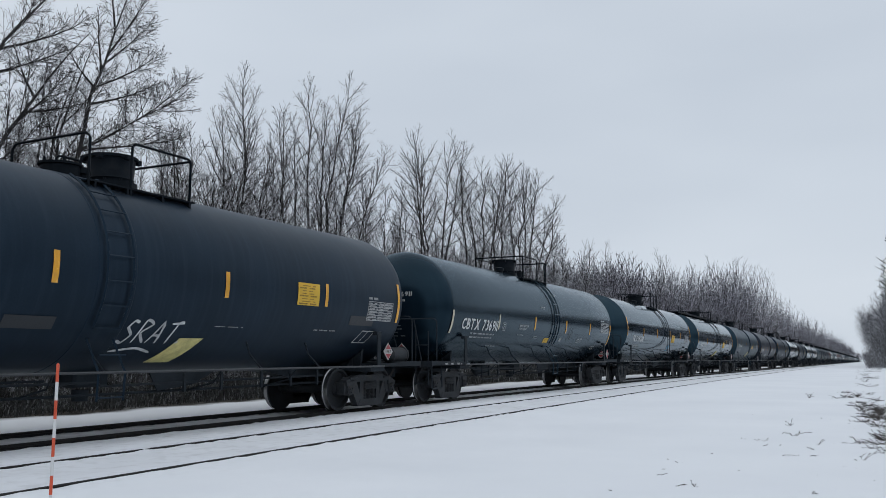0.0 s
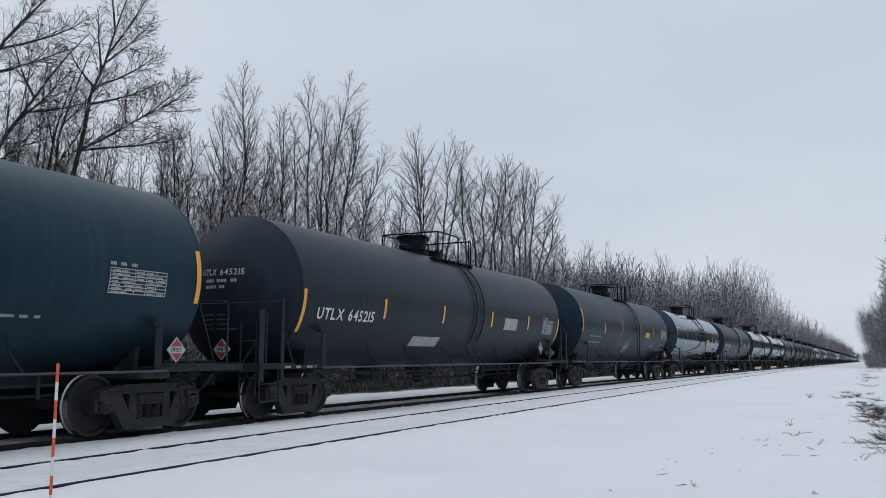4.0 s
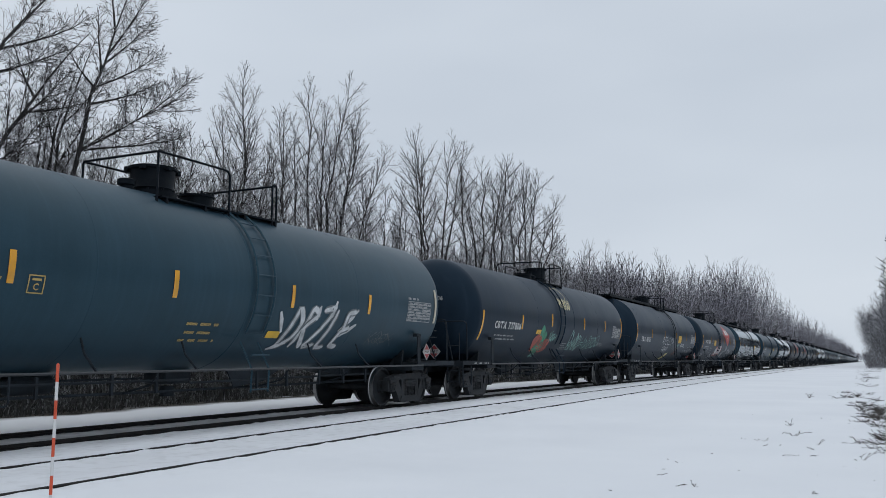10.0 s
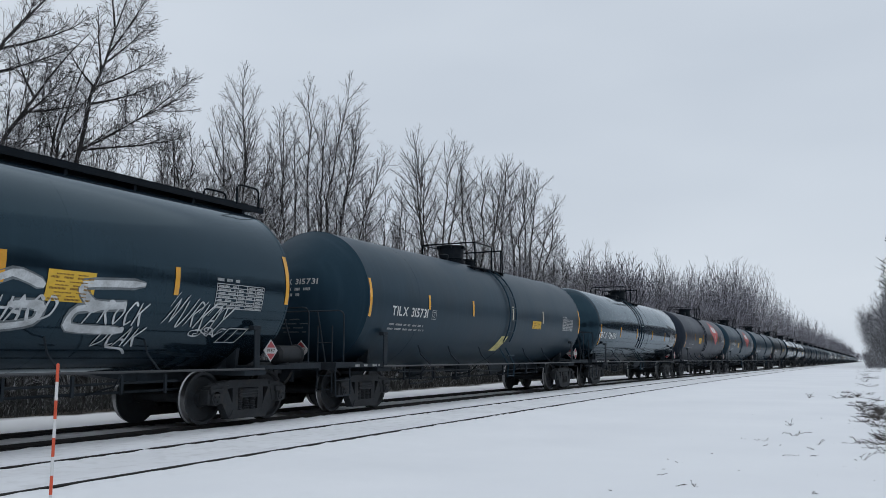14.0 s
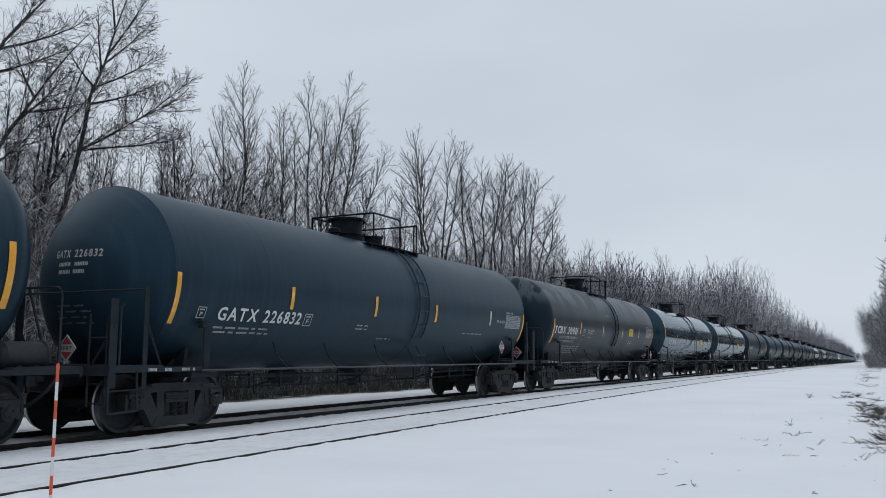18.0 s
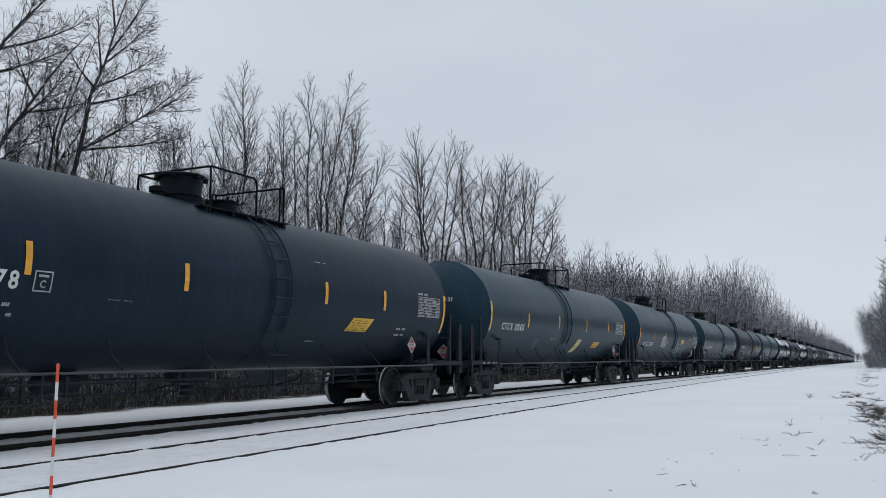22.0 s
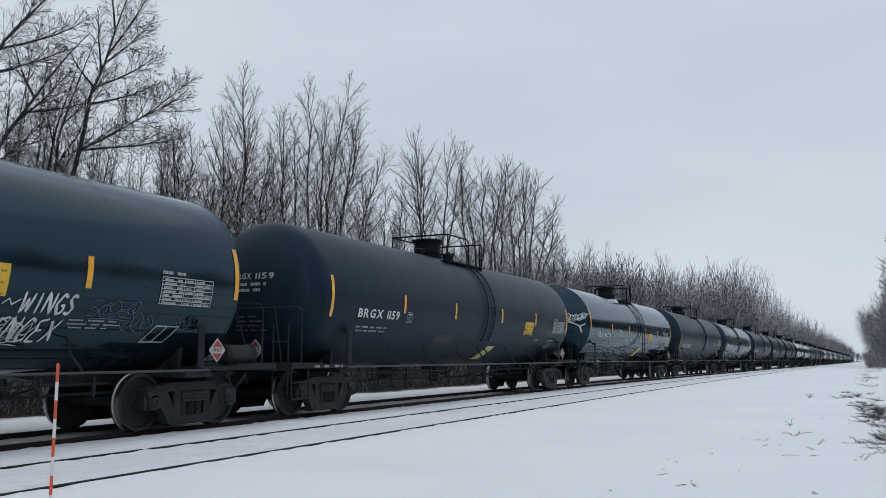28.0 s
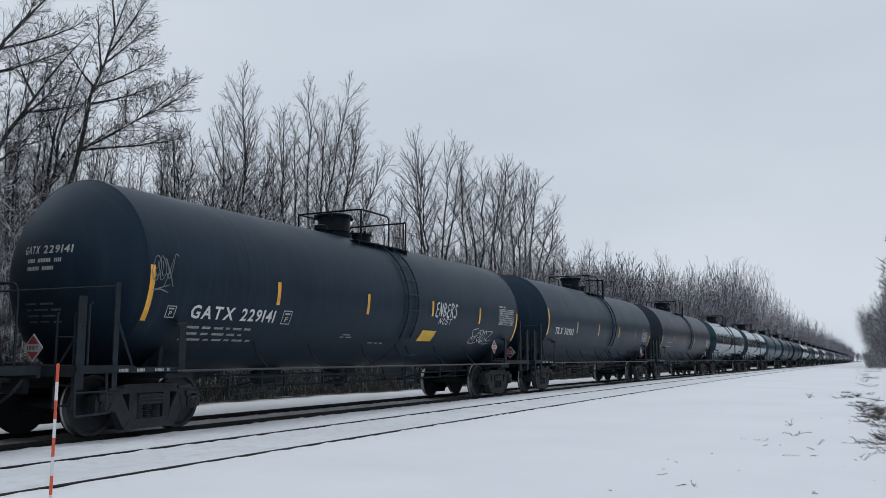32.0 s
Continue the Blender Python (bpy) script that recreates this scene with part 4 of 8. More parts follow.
def build_weeds():
    rng = random.Random(8)
    spots = [  # x, y, size, stems, flattened
        (17.9, 0.05, 0.40, 60, True), (18.8, -0.15, 0.45, 50, False), (16.3, 0.22, 0.30, 34, True), (20.5, -0.1, 0.45, 30, True), (22.0, 0.05, 0.45, 24, True), (17.3, -0.30, 0.4, 40, True), (16.9, -0.05, 0.50, 26, False), (15.2, -0.08, 0.42, 22, True), (19.6, 0.15, 0.50, 16, True),
        (12.4, -0.02, 0.34, 60, True), (12.3, 0.08, 0.26, 40, True), (11.7, -0.08, 0.32, 44, True), (12.9, -0.12, 0.34, 50, False), (11.2, -0.12, 0.30, 12, True),
        (13.1, 1.00, 0.22, 7, False), (14.8, 1.17, 0.20, 5, False), (13.3, 1.08, 0.10, 5, True), (10.4, 0.15, 0.34, 4, True), (8.7, 0.10, 0.20, 3, True), (10.55, 0.74, 0.22, 4, True),
        (11.3, 0.59, 0.22, 4, True), (11.9, 0.66, 0.18, 3, False), (12.5, 0.75, 0.16, 4, True), (10.6, 0.39, 0.14, 3, True), (9.0, 0.43, 0.20, 3, True), (11.9, 1.76, 0.12, 3, True),
        (12.3, 1.58, 0.16, 4, True), (12.2, 1.35, 0.14, 4, True), (11.7, 1.17, 0.18, 4, True), (7.85, 1.43, 0.08, 4, False), (7.9, 1.58, 0.09, 3, True), (8.5, 1.86, 0.07, 3, True),
        (17.6, 2.10, 0.06, 7, False), (25.9, 1.53, 0.40, 5, False), (25.9, 0.85, 0.5, 5, True), (28.3, 0.16, 0.7, 7, True), (24.8, -0.18, 0.6, 10, True), (21.5, 0.30, 0.35, 6, True),
        (36.0, 0.0, 0.9, 10, True), (52.0, -0.2, 1.2, 14, True), (60.0, 0.3, 1.0, 8, False), (79.0, -0.3, 1.8, 18, True), (95.0, -0.6, 1.8, 16, True), (43.0, 0.2, 0.9, 7, False),
        (14.6, 0.28, 0.10, 6, True), (14.9, 0.30, 0.08, 5, True), (15.6, 0.40, 0.08, 5, True),
    ]
    for _ in range(40):                     # ragged belt along the verge
        x = rng.uniform(10.5, 30.0)
        spots.append((x, 0.055 * x - 0.75 - abs(rng.gauss(0, 0.35)), rng.uniform(0.10, 0.38), rng.randint(5, 18), rng.random() < 0.6))
    for _ in range(60):
        spots.append((rng.uniform(7.0, 17.0), rng.uniform(0.1, 2.3), rng.uniform(0.04, 0.10), rng.choice((1, 2, 2, 3)), True))
    for x, y, size, stems, flat in spots:
        if x > 20:
            size, stems = size * 0.55, stems * 2
        elif size > 0.28:
            size, flat = size * 0.7, flat and stems > 30
        me = bars_mesh("dry_weed", weed(rng, size, stems, flat), M_WEED, 3)
        ob = tagged(new("dry_weed", me), "flattened dry brown weeds sticking out of the snow" if flat else "upright dry brown weed stalks in the snow", "weed", "dry weeds in the snow")
        ob.matrix_basis = pose(x, y, drop(x) + 0.04)


build_weeds()


# ---- lettering: the outlines of the built-in font's characters, taken once ----
GLYPHS = {}


def load_glyphs(chars):
    for c in chars:
        cu = bpy.data.curves.new("glyph", "FONT")
        cu.body, cu.resolution_u, cu.offset = c, 2, 0.0 if c in "MW" else 0.024
        ob = bpy.data.objects.new("glyph", cu)
        me = ob.to_mesh()
        v = np.array([tuple(p.co) for p in me.vertices])[:, :2]
        f = [tuple(p.vertices) for p in me.polygons]
        GLYPHS[c] = (v - [v[:, 0].min(), 0.0], f, v[:, 0].max() - v[:, 0].min())
        ob.to_mesh_clear()
        bpy.data.objects.remove(ob)
        bpy.data.curves.remove(cu)


load_glyphs("ABCDEFGHIJKLMNOPQRSTUVWXYZ0123456789-.!?*aeforvilnpdst")


def flat_text(text, width, height):
    """Characters side by side, scaled to that width and cap height."""
    x, vs, fs = 0.0, [], []
    for c in text:
        if c == " ":
            x += 0.42
            continue
        v, f, w = GLYPHS[c]
        fs += [tuple(i + len(vs) for i in q) for q in f]
        vs += [(a + x, b) for a, b in v]
        x += w + 0.13
    x -= 0.13
    cap = GLYPHS["E"][0][:, 1].max()
    return [(a * width / x, b * height / cap) for a, b in vs], fs


# ---- tank cars ----
R, ZC = 1.54, 2.455          # tank radius, height of its axis over the rails
HALF, HEAD = 7.58, 0.70      # half length of the barrel, depth of a head
TRUCK_AT = 7.0               # truck centres
CACHE = {}


def cached(key, build):
    if key not in CACHE:
        CACHE[key] = build()
    return CACHE[key]


def on_tank(u, w, off=0.010):
    """A place on the side of the tank that faces the camera: u along it, w up along its skin from the middle line."""
    a = w / R
    return (u, -(R + off) * math.cos(a), ZC + (R + off) * math.sin(a))


def bulge(q, rounded):
    """How far a head stands out, as a share of its depth, at q radii from its middle."""
    return math.sqrt(max(0.0, 1 - q * q)) if rounded else 1 - min(1.0, q) ** 2.3


def on_head(y, z, rounded, off=0.012):
    """A place on the leading head: across, and height over the axis."""
    return (-(HALF + HEAD * bulge(math.hypot(y, z) / R, rounded)) - off, y, ZC + z)


def tank_mesh(rounded, band, mat):
    def build():
        bm = bmesh.new()
        n = 14
        half = []
        for i in range(n + 1):
            q = math.sin(math.pi / 2 * i / n)
            half.append((HALF + HEAD * bulge(q, rounded), max(1e-5, R * q)))
        prof = [(-a, r) for a, r in half]
        if not rounded:
            prof += [(-HALF + 0.002, R + 0.006), (-HALF + 0.05, R + 0.006), (-HALF + 0.055, R)]
        prof += [(-4.6, R), (-1.5, R)]
        if band:
            prof += [(band - 0.36, R), (band - 0.35, R + 0.006), (band + 0.34, R + 0.006), (band + 0.35, R)]
        prof += [(3.0, R), (4.6, R)]
        if not rounded:
            prof += [(HALF - 0.055, R), (HALF - 0.05, R + 0.006), (HALF - 0.002, R + 0.006)]
        prof += half[::-1]
        lathe(bm, prof, 72, "x", (0, 0, ZC))
        bmesh.ops.remove_doubles(bm, verts=bm.verts, dist=2e-5)
        return finish("tank", bm, mat, 30)
    return cached(("tank", rounded, band, mat.name), build)


def ring_mesh(mat):
    def build():
        bm = bmesh.new()
        lathe(bm, [(-0.016, R - 0.01), (-0.011, R + 0.0016), (0.011, R + 0.0016), (0.016, R - 0.01)], 72, "x", (0, 0, ZC))
        return finish("weld_seam", bm, mat, 60)
    return cached(("ring", mat.name), build)


def simple(key, mat, fill, smooth=40):
    def build():
        bm = bmesh.new()
        fill(bm)
        return finish(key, bm, mat, smooth)
    return cached((key, mat.name), build)


def fill_wheels(bm):
    for s in (-1, 1):
        prof = [(0.66, 0.0), (0.66, 0.10), (0.70, 0.12), (0.735, 0.30), (0.705, 0.39), (0.70, 0.482), (0.730, 0.482), (0.745, 0.460), (0.84, 0.452), (0.845, 0.40),
                (0.79, 0.37), (0.775, 0.16), (0.86, 0.14), (0.87, 0.075), (0.95, 0.075)]
        lathe(bm, [(a * s, r) for a, r in prof], 36, "y", mat=[0, 0, 0, 0, 0, 0, 1, 1, 0, 0, 0, 0, 0, 0])
        lathe(bm, [(0.95 * s, 0.085), (1.10 * s, 0.085), (1.13 * s, 0.07), (1.135 * s, 0.0)], 14, "y")
        for k in range(3):
            t = k * 2.094
            lathe(bm, [(1.12 * s, 0.018), (1.15 * s, 0.018)], 6, "y", (0.05 * math.cos(t), 0, 0.05 * math.sin(t)))
    lathe(bm, [(-0.68, 0.085), (0.68, 0.085)], 14, "y")


def fill_side_frame(bm):
    y0, y1 = -0.09, 0.09
    top = [(-1.06, 0.56), (-1.0, 0.66), (-0.52, 0.76), (0.52, 0.76), (1.0, 0.66), (1.06, 0.56), (0.98, 0.55), (0.5, 0.62), (-0.5, 0.62), (-0.98, 0.55)]
    slab(bm, top, y0, y1)
    for s in (-1, 1):
        slab(bm, [(s * 0.84, 0.58), (s * 0.58, 0.63), (s * 0.40, 0.30), (s * 0.40, 0.09), (s * 0.52, 0.10)], y0 + 0.01, y1 - 0.01)  # deep diagonal
        slab(bm, [(s * 0.42, 0.66), (s * 0.27, 0.66), (s * 0.27, 0.20), (s * 0.42, 0.20)], y0 + 0.015, y1 - 0.015)      # column
        slab(bm, [(s * 1.07, 0.60), (s * 0.62, 0.62), (s * 0.68, 0.36), (s * 0.76, 0.36), (s * 0.78, 0.58), (s * 1.00, 0.58), (s * 1.02, 0.36), (s * 1.08, 0.36)], y0, y1)  # pedestal jaw
        box(bm, min(s * 0.86, s * 0.56), max(s * 0.86, s * 0.56), y1 - 0.02, y1 + 0.025, 0.66, 0.72, 0.012)             # top flange
        box(bm, min(s * 0.86, s * 0.56), max(s * 0.86, s * 0.56), y0 - 0.025, y0 + 0.02, 0.66, 0.72, 0.012)
    slab(bm, [(-0.52, 0.08), (0.52, 0.08), (0.42, 0.23), (-0.42, 0.23)], y0, y1)


def fill_springs(bm):
    for cx in (-0.18, 0.0, 0.18):
        prof = []
        for i in range(7):
            z = 0.23 + i * 0.031
            prof += [(z, 0.062), (z + 0.008, 0.082), (z + 0.019, 0.082), (z + 0.027, 0.062)]
        lathe(bm, prof, 10, "z", (cx, 0, 0))
    for z in (0.45, 0.505, 0.56):                          # ribbed end of the bolster
        box(bm, -0.26, 0.26, -0.115, 0.115, z, z + 0.03, 0.008)
    box(bm, -0.25, 0.25, -0.09, 0.09, 0.44, 0.61, 0.01)


def fill_bearing(bm):
    """Roller bearing with its end cap and three bolts."""
    lathe(bm, [(-0.08, 0.125), (0.07, 0.125), (0.09, 0.118), (0.09, 0.088), (0.105, 0.084), (0.112, 0.05), (0.112, 0.0)], 18, "y")
    for k in range(3):
        a = k * 2.094 + 0.5
        lathe(bm, [(0.10, 0.020), (0.128, 0.020), (0.128, 0.0)], 6, "y", (0.052 * math.cos(a), 0, 0.052 * math.sin(a)))
    box(bm, -0.15, 0.15, -0.09, 0.09, 0.07, 0.17, 0.01)


def fill_bolster(bm):
    box(bm, -0.20, 0.20, -0.98, 0.98, 0.45, 0.62, 0.02)
    box(bm, -0.30, 0.30, -0.45, 0.45, 0.60, 0.76, 0.02)
    for s in (-1, 1):                                      # brake beams
        box(bm, s * 0.40 - 0.04, s * 0.40 + 0.04, -0.72, 0.72, 0.34, 0.44, 0.01)


def build_truck(car, at):
    t = child("truck", cached(("bolster",), lambda: finish("truck", grab(fill_bolster), M_TRUCK, 40)), car, "", pose(at, 0, 0))
    for s in (-1, 1):
        child("side_frame", simple("side_frame", M_TRUCK, fill_side_frame), t, "", pose(0, s * 1.02, 0))
        child("spring_nest", simple("spring_nest", M_TRUCK, fill_springs), t, "", pose(0, s * 1.02, 0))
        for a in (-0.889, 0.889):
            child("bearing", simple("bearing", M_TRUCK, fill_bearing), t, "", pose(a, s * 1.06, 0.457, 0, 0, 0 if s > 0 else 180))
    sets = []
    for a in (-0.889, 0.889):
        w = child("wheel_set", cached(("wheels",), lambda: finish("wheel_set", grab(fill_wheels), [M_WHEEL, M_TREAD], 40)), t, "dark steel wheels with bright treads on an axle",
                  pose(a, 0, 0.457))
        sets.append(w)
    return sets


def grab(fill):
    bm = bmesh.new()
    fill(bm)
    return bm


def fill_saddle(bm):
    arc = [((R - 0.03) * math.cos(radians(a)), ZC + (R - 0.03) * math.sin(radians(a))) for a in range(-134, -45, 8)]
    slab(bm, [(-1.0, 0.93)] + arc + [(1.0, 0.93)], -0.04, 0.04, "yz")
    box(bm, -0.30, 0.30, -1.45, 1.45, 0.84, 0.935, 0.01)
    for y in (-0.8, -0.35, 0.35, 0.8):
        slab(bm, [(-0.28, 0.93), (0.28, 0.93), (0.05, 1.15), (-0.05, 1.15)], y - 0.015, y + 0.015)


def fill_post(bm):
    """Slim upright at the bolster with a foot and a short arm."""
    box(bm, -0.075, 0.075, -1.485, -1.455, 0.93, 1.66, 0.006)
    box(bm, -0.13, 0.075, -1.50, -1.38, 1.64, 1.72, 0.01)


def fill_stub(bm):
    """Draft sill, striker and platform of the leading end, pointing to -x."""
    box(bm, -8.62, -5.2, -0.22, 0.22, 0.72, 1.06, 0.02)
    box(bm, -8.70, -8.58, -0.34, 0.34, 0.64, 1.10, 0.02)
    slab(bm, [(-5.2, 0.74), (-5.2, 1.05), (-4.2, 1.02), (-3.9, 0.95)], -0.2, 0.2)


def fill_platform(bm):
    slab(bm, [(-8.74, 0.90), (-8.69, 0.90), (-8.69, 0.94), (-6.75, 0.94), (-6.75, 1.015), (-7.66, 1.015), (-7.72, 1.05), (-8.74, 1.05)], -1.47, 1.47)


def fill_coupler(bm):
    box(bm, -8.90, -8.6, -0.08, 0.08, 0.80, 0.96, 0.02)
    slab(bm, [(-9.10, -0.20), (-8.98, -0.20), (-8.86, -0.10), (-8.86, 0.12), (-9.00, 0.18), (-9.12, 0.10), (-9.02, 0.02), (-9.06, -0.10)], 0.74, 1.02, "xy")
    box(bm, -9.06, -9.00, -0.17, -0.12, 0.64, 1.08, 0.01)


def fill_end_rail(bm):
    tube(bm, bend([(-8.38, -1.42, 1.04), (-8.38, -1.42, 2.13), (-8.38, 1.42, 2.13), (-8.38, 1.42, 1.04)], 0.16), 0.018)
    tube(bm, [(-8.38, -0.75, 2.13), (-8.5, -1.05, 1.04)], 0.018)
    tube(bm, [(-8.38, 0.75, 2.13), (-8.5, 1.05, 1.04)], 0.018)


def fill_end_post(bm):
    for y in (-1.34, -0.98):
        tube(bm, [(-8.69, y, 0.45), (-8.69, y, 1.80)], 0.018)
    for z in (0.50, 0.78, 1.45):
        tube(bm, [(-8.69, -1.34, z), (-8.69, -0.98, z)], 0.014)


def fill_step(bm):
    tube(bm, bend([(-8.76, -1.47, 0.96), (-8.76, -1.49, 0.36), (-8.22, -1.49, 0.38), (-8.22, -1.47, 0.96)], 0.04), 0.018)
    tube(bm, [(-8.76, -1.48, 0.68), (-8.22, -1.48, 0.69)], 0.014)


def fill_angle(wide, high):
    """A rolled angle bar standing on its end."""
    def fill(bm):
        slab(bm, [(0.0, 0.0), (wide, 0.0), (wide, 0.085), (wide - 0.018, 0.085), (wide - 0.018, 0.018), (0.0, 0.018)], 0.72, high, "xy")
    return fill


def fill_post_brace(bm):
    tube(bm, [(0.0, 0.0, 1.66), (0.30, 0.0, 1.02)], 0.022, 4)


def fill_cross_brace(bm):
    tube(bm, [(0.0, 0.0, 1.62), (0.0, 0.46, 1.03)], 0.022, 4)


def fill_grab_iron(bm):
    tube(bm, [(0.0, 0.0, 0.98), (0.0, 0.0, 1.90), (0.05, 0.0, 1.94)], 0.016, 5)


def fill_cross_rail(bm):
    tube(bm, [(-8.06, -1.44, 2.20), (-8.36, -0.9, 2.17), (-8.40, 0.9, 2.17), (-8.06, 1.44, 2.20)], 0.018)


def build_corner_posts(car, at):
    """Tall angle posts at the corners of a platform, with their braces and a cross rail between the two sides."""
    for s in (-1, 1):
        flip = at @ Matrix.Diagonal((1, -s, 1, 1))
        for name, fill, x in (("corner_post", fill_angle(0.14, 2.02), -8.74), ("inner_post", fill_angle(0.09, 2.26), -8.10), ("post_brace", fill_post_brace, -8.02), ("cross_brace", fill_cross_brace, -8.66), ("grab_iron", fill_grab_iron, -8.55)):
            child(name, simple(name, M_FRAME, fill), car, "", flip @ pose(x, -1.45, 0))
    child("cross_rail", simple("cross_rail", M_FRAME, fill_cross_rail), car, "", at)


def fill_rigging(bm):
    """Brake rods, levers and pipes slung under the tank."""
    tube(bm, [(-6.0, -0.62, 0.62), (-1.0, -0.62, 0.60), (5.9, -0.55, 0.62)], 0.022, 5)
    tube(bm, [(-5.4, -1.05, 0.80), (-0.6, -1.05, 0.80), (-0.4, -0.9, 0.74), (5.4, -0.9, 0.78)], 0.020, 5)
    for x in (-5.1, -4.2, -3.5, -2.2, -1.3, 1.2, 2.1, 3.2, 4.1, 5.0):
        box(bm, x - 0.022, x + 0.022, -1.06, -1.02, 0.60, 0.90)
    for x in (-4.7, -1.7, 1.6, 3.7):
        tube(bm, [(x, -1.46, 0.93), (x + 0.12, -1.2, 0.74), (x + 0.1, -0.62, 0.60)], 0.016, 4)
    tube(bm, bend([(-5.3, -1.30, 0.92), (-5.3, -1.30, 0.52), (-4.1, -1.30, 0.55), (-4.1, -1.30, 0.92)], 0.06), 0.015, 5)
    slab(bm, [(0.9, 0.62), (1.7, 0.70), (2.3, 0.94), (0.7, 0.94)], -0.75, -0.72)


def sill_marks():
    """Short white stencils on the edge of the leading platform."""
    quads = dashes(random.Random(5), -8.00, -7.82, 0.955, 0.045) + dashes(random.Random(6), -7.66, -7.50, 0.955, 0.045) + dashes(random.Random(7), -7.30, -7.00, 0.955, 0.045)
    vs, fs = [], []
    for q in quads:
        fs.append(tuple(range(len(vs), len(vs) + 4)))
        vs += [(a, -1.474, b) for a, b in q]
    return mesh_from("sill_stencil", vs, fs, [M_DIM])


def fill_hose(bm):
    tube(bm, bend([(-8.72, -0.36, 0.84), (-8.88, -0.36, 0.66), (-9.05, -0.2, 0.46), (-9.14, -0.05, 0.44)], 0.12), 0.026, 7)


def fill_side_rail(bm):
    tube(bm, [(-6.9, -1.52, 0.955), (6.9, -1.52, 0.955)], 0.022)


def fill_strut(bm):
    tube(bm, [(0, -1.52, 0.955), (0, -1.24, 1.22), (0, -1.15, 1.46)], 0.017)


def fill_ladder(bm):
    """Side ladder that follows the tank's curve and hangs below it."""
    for x in (-0.23, 0.23):
        pts = [(x, -(R + 0.09) * math.cos(radians(a)), ZC + (R + 0.09) * math.sin(radians(a))) for a in range(66, -10, -6)]
        pts += [(x, -(R + 0.09), ZC - 0.35), (x, -(R + 0.07), ZC - 0.8), (x, -(R + 0.05), 0.55)]
        tube(bm, pts, 0.020, 5)
    for a in (60, 48, 36, 24, 12, 0):
        y, z = -(R + 0.09) * math.cos(radians(a)), ZC + (R + 0.09) * math.sin(radians(a))
        tube(bm, [(-0.23, y, z), (0.23, y, z)], 0.012, 5)
    for z in (2.12, 1.80, 1.48, 1.16, 0.86, 0.60):
        tube(bm, [(-0.23, -(R + 0.07), z), (0.23, -(R + 0.07), z)], 0.012, 5)
    for a in (50, 20, 2):
        for x in (-0.23, 0.23):
            c, s = math.cos(radians(a)), math.sin(radians(a))
            tube(bm, [(x, -(R - 0.01) * c, ZC + (R - 0.01) * s), (x, -(R + 0.09) * c, ZC + (R + 0.09) * s)], 0.012, 4)


def fill_flat_ladder(bm):
    """Side ladder of flat bars lying close to the jacket."""
    for x in (-0.24, 0.24):
        arc = list(range(64, -40, -8))
        for a0, a1 in zip(arc, arc[1:]):
            p = [on_tank(x, R * radians(a), 0.05) for a in (a0, a1)]
            tube(bm, p, 0.022, 4)
        tube(bm, [on_tank(x, R * radians(-40), 0.05), (x, -1.50, 0.95), (x, -1.48, 0.55)], 0.022, 4)
    for a in range(58, -40, -13):
        p = on_tank(0, R * radians(a), 0.06)
        tube(bm, [(-0.24, p[1], p[2]), (0.24, p[1], p[2])], 0.013, 5)
    for z in (1.2, 0.95, 0.60):
        tube(bm, [(-0.24, -1.49, z), (0.24, -1.49, z)], 0.013, 5)


def fill_dome(bm):
    t = ZC + R
    lathe(bm, [(t - 0.08, 0.43), (t + 0.05, 0.43), (t + 0.06, 0.36), (t + 0.10, 0.365), (t + 0.11, 0.375), (t + 0.13, 0.365), (t + 0.44, 0.39), (t + 0.45, 0.43), (t + 0.49, 0.435), (t + 0.505, 0.40),
               (t + 0.515, 0.0)], 28, "z")
    for k in range(6):
        a = k * 1.047 + 0.4
        box(bm, 0.43 * math.cos(a) - 0.045, 0.43 * math.cos(a) + 0.045, 0.43 * math.sin(a) - 0.045, 0.43 * math.sin(a) + 0.045, t + 0.40, t + 0.49, 0.01)
    for k in range(10):
        a = k * 0.628
        lathe(bm, [(t + 0.05, 0.022), (t + 0.085, 0.022)], 6, "z", (0.40 * math.cos(a), 0.40 * math.sin(a), 0))


def fill_cover(bm):
    lathe(bm, [(ZC + R - 0.05, 0.30), (ZC + R + 0.16, 0.30), (ZC + R + 0.165, 0.34), (ZC + R + 0.20, 0.34), (ZC + R + 0.215, 0.0)], 20, "z")
    for k in range(6):
        t = k * 1.047
        lathe(bm, [(ZC + R + 0.17, 0.025), (ZC + R + 0.26, 0.025)], 6, "z", (0.30 * math.cos(t), 0.30 * math.sin(t), 0))


def fill_valve(bm):
    lathe(bm, [(ZC + R - 0.04, 0.11), (ZC + R + 0.16, 0.11), (ZC + R + 0.17, 0.15), (ZC + R + 0.26, 0.15), (ZC + R + 0.28, 0.10), (ZC + R + 0.28, 0.0)], 14, "z")


def fill_deck(x0, x1, s):
    """Narrow grating beside the top fittings, on brackets; s: its side."""
    def fill(bm):
        z = ZC + R - 0.19
        for k in range(4):
            y = s * (0.66 + 0.07 * k)
            box(bm, x0, x1, y - 0.03, y + 0.03, z, z + 0.025)
        for x in (x0 + 0.12, (2 * x0 + x1) / 3, (x0 + 2 * x1) / 3, x1 - 0.12):
            slab(bm, [(s * 0.62, z - 0.04), (s * 0.87, z - 0.15), (s * 0.90, z - 0.15), (s * 0.90, z), (s * 0.62, z)], x - 0.02, x + 0.02, "yz")
    return fill


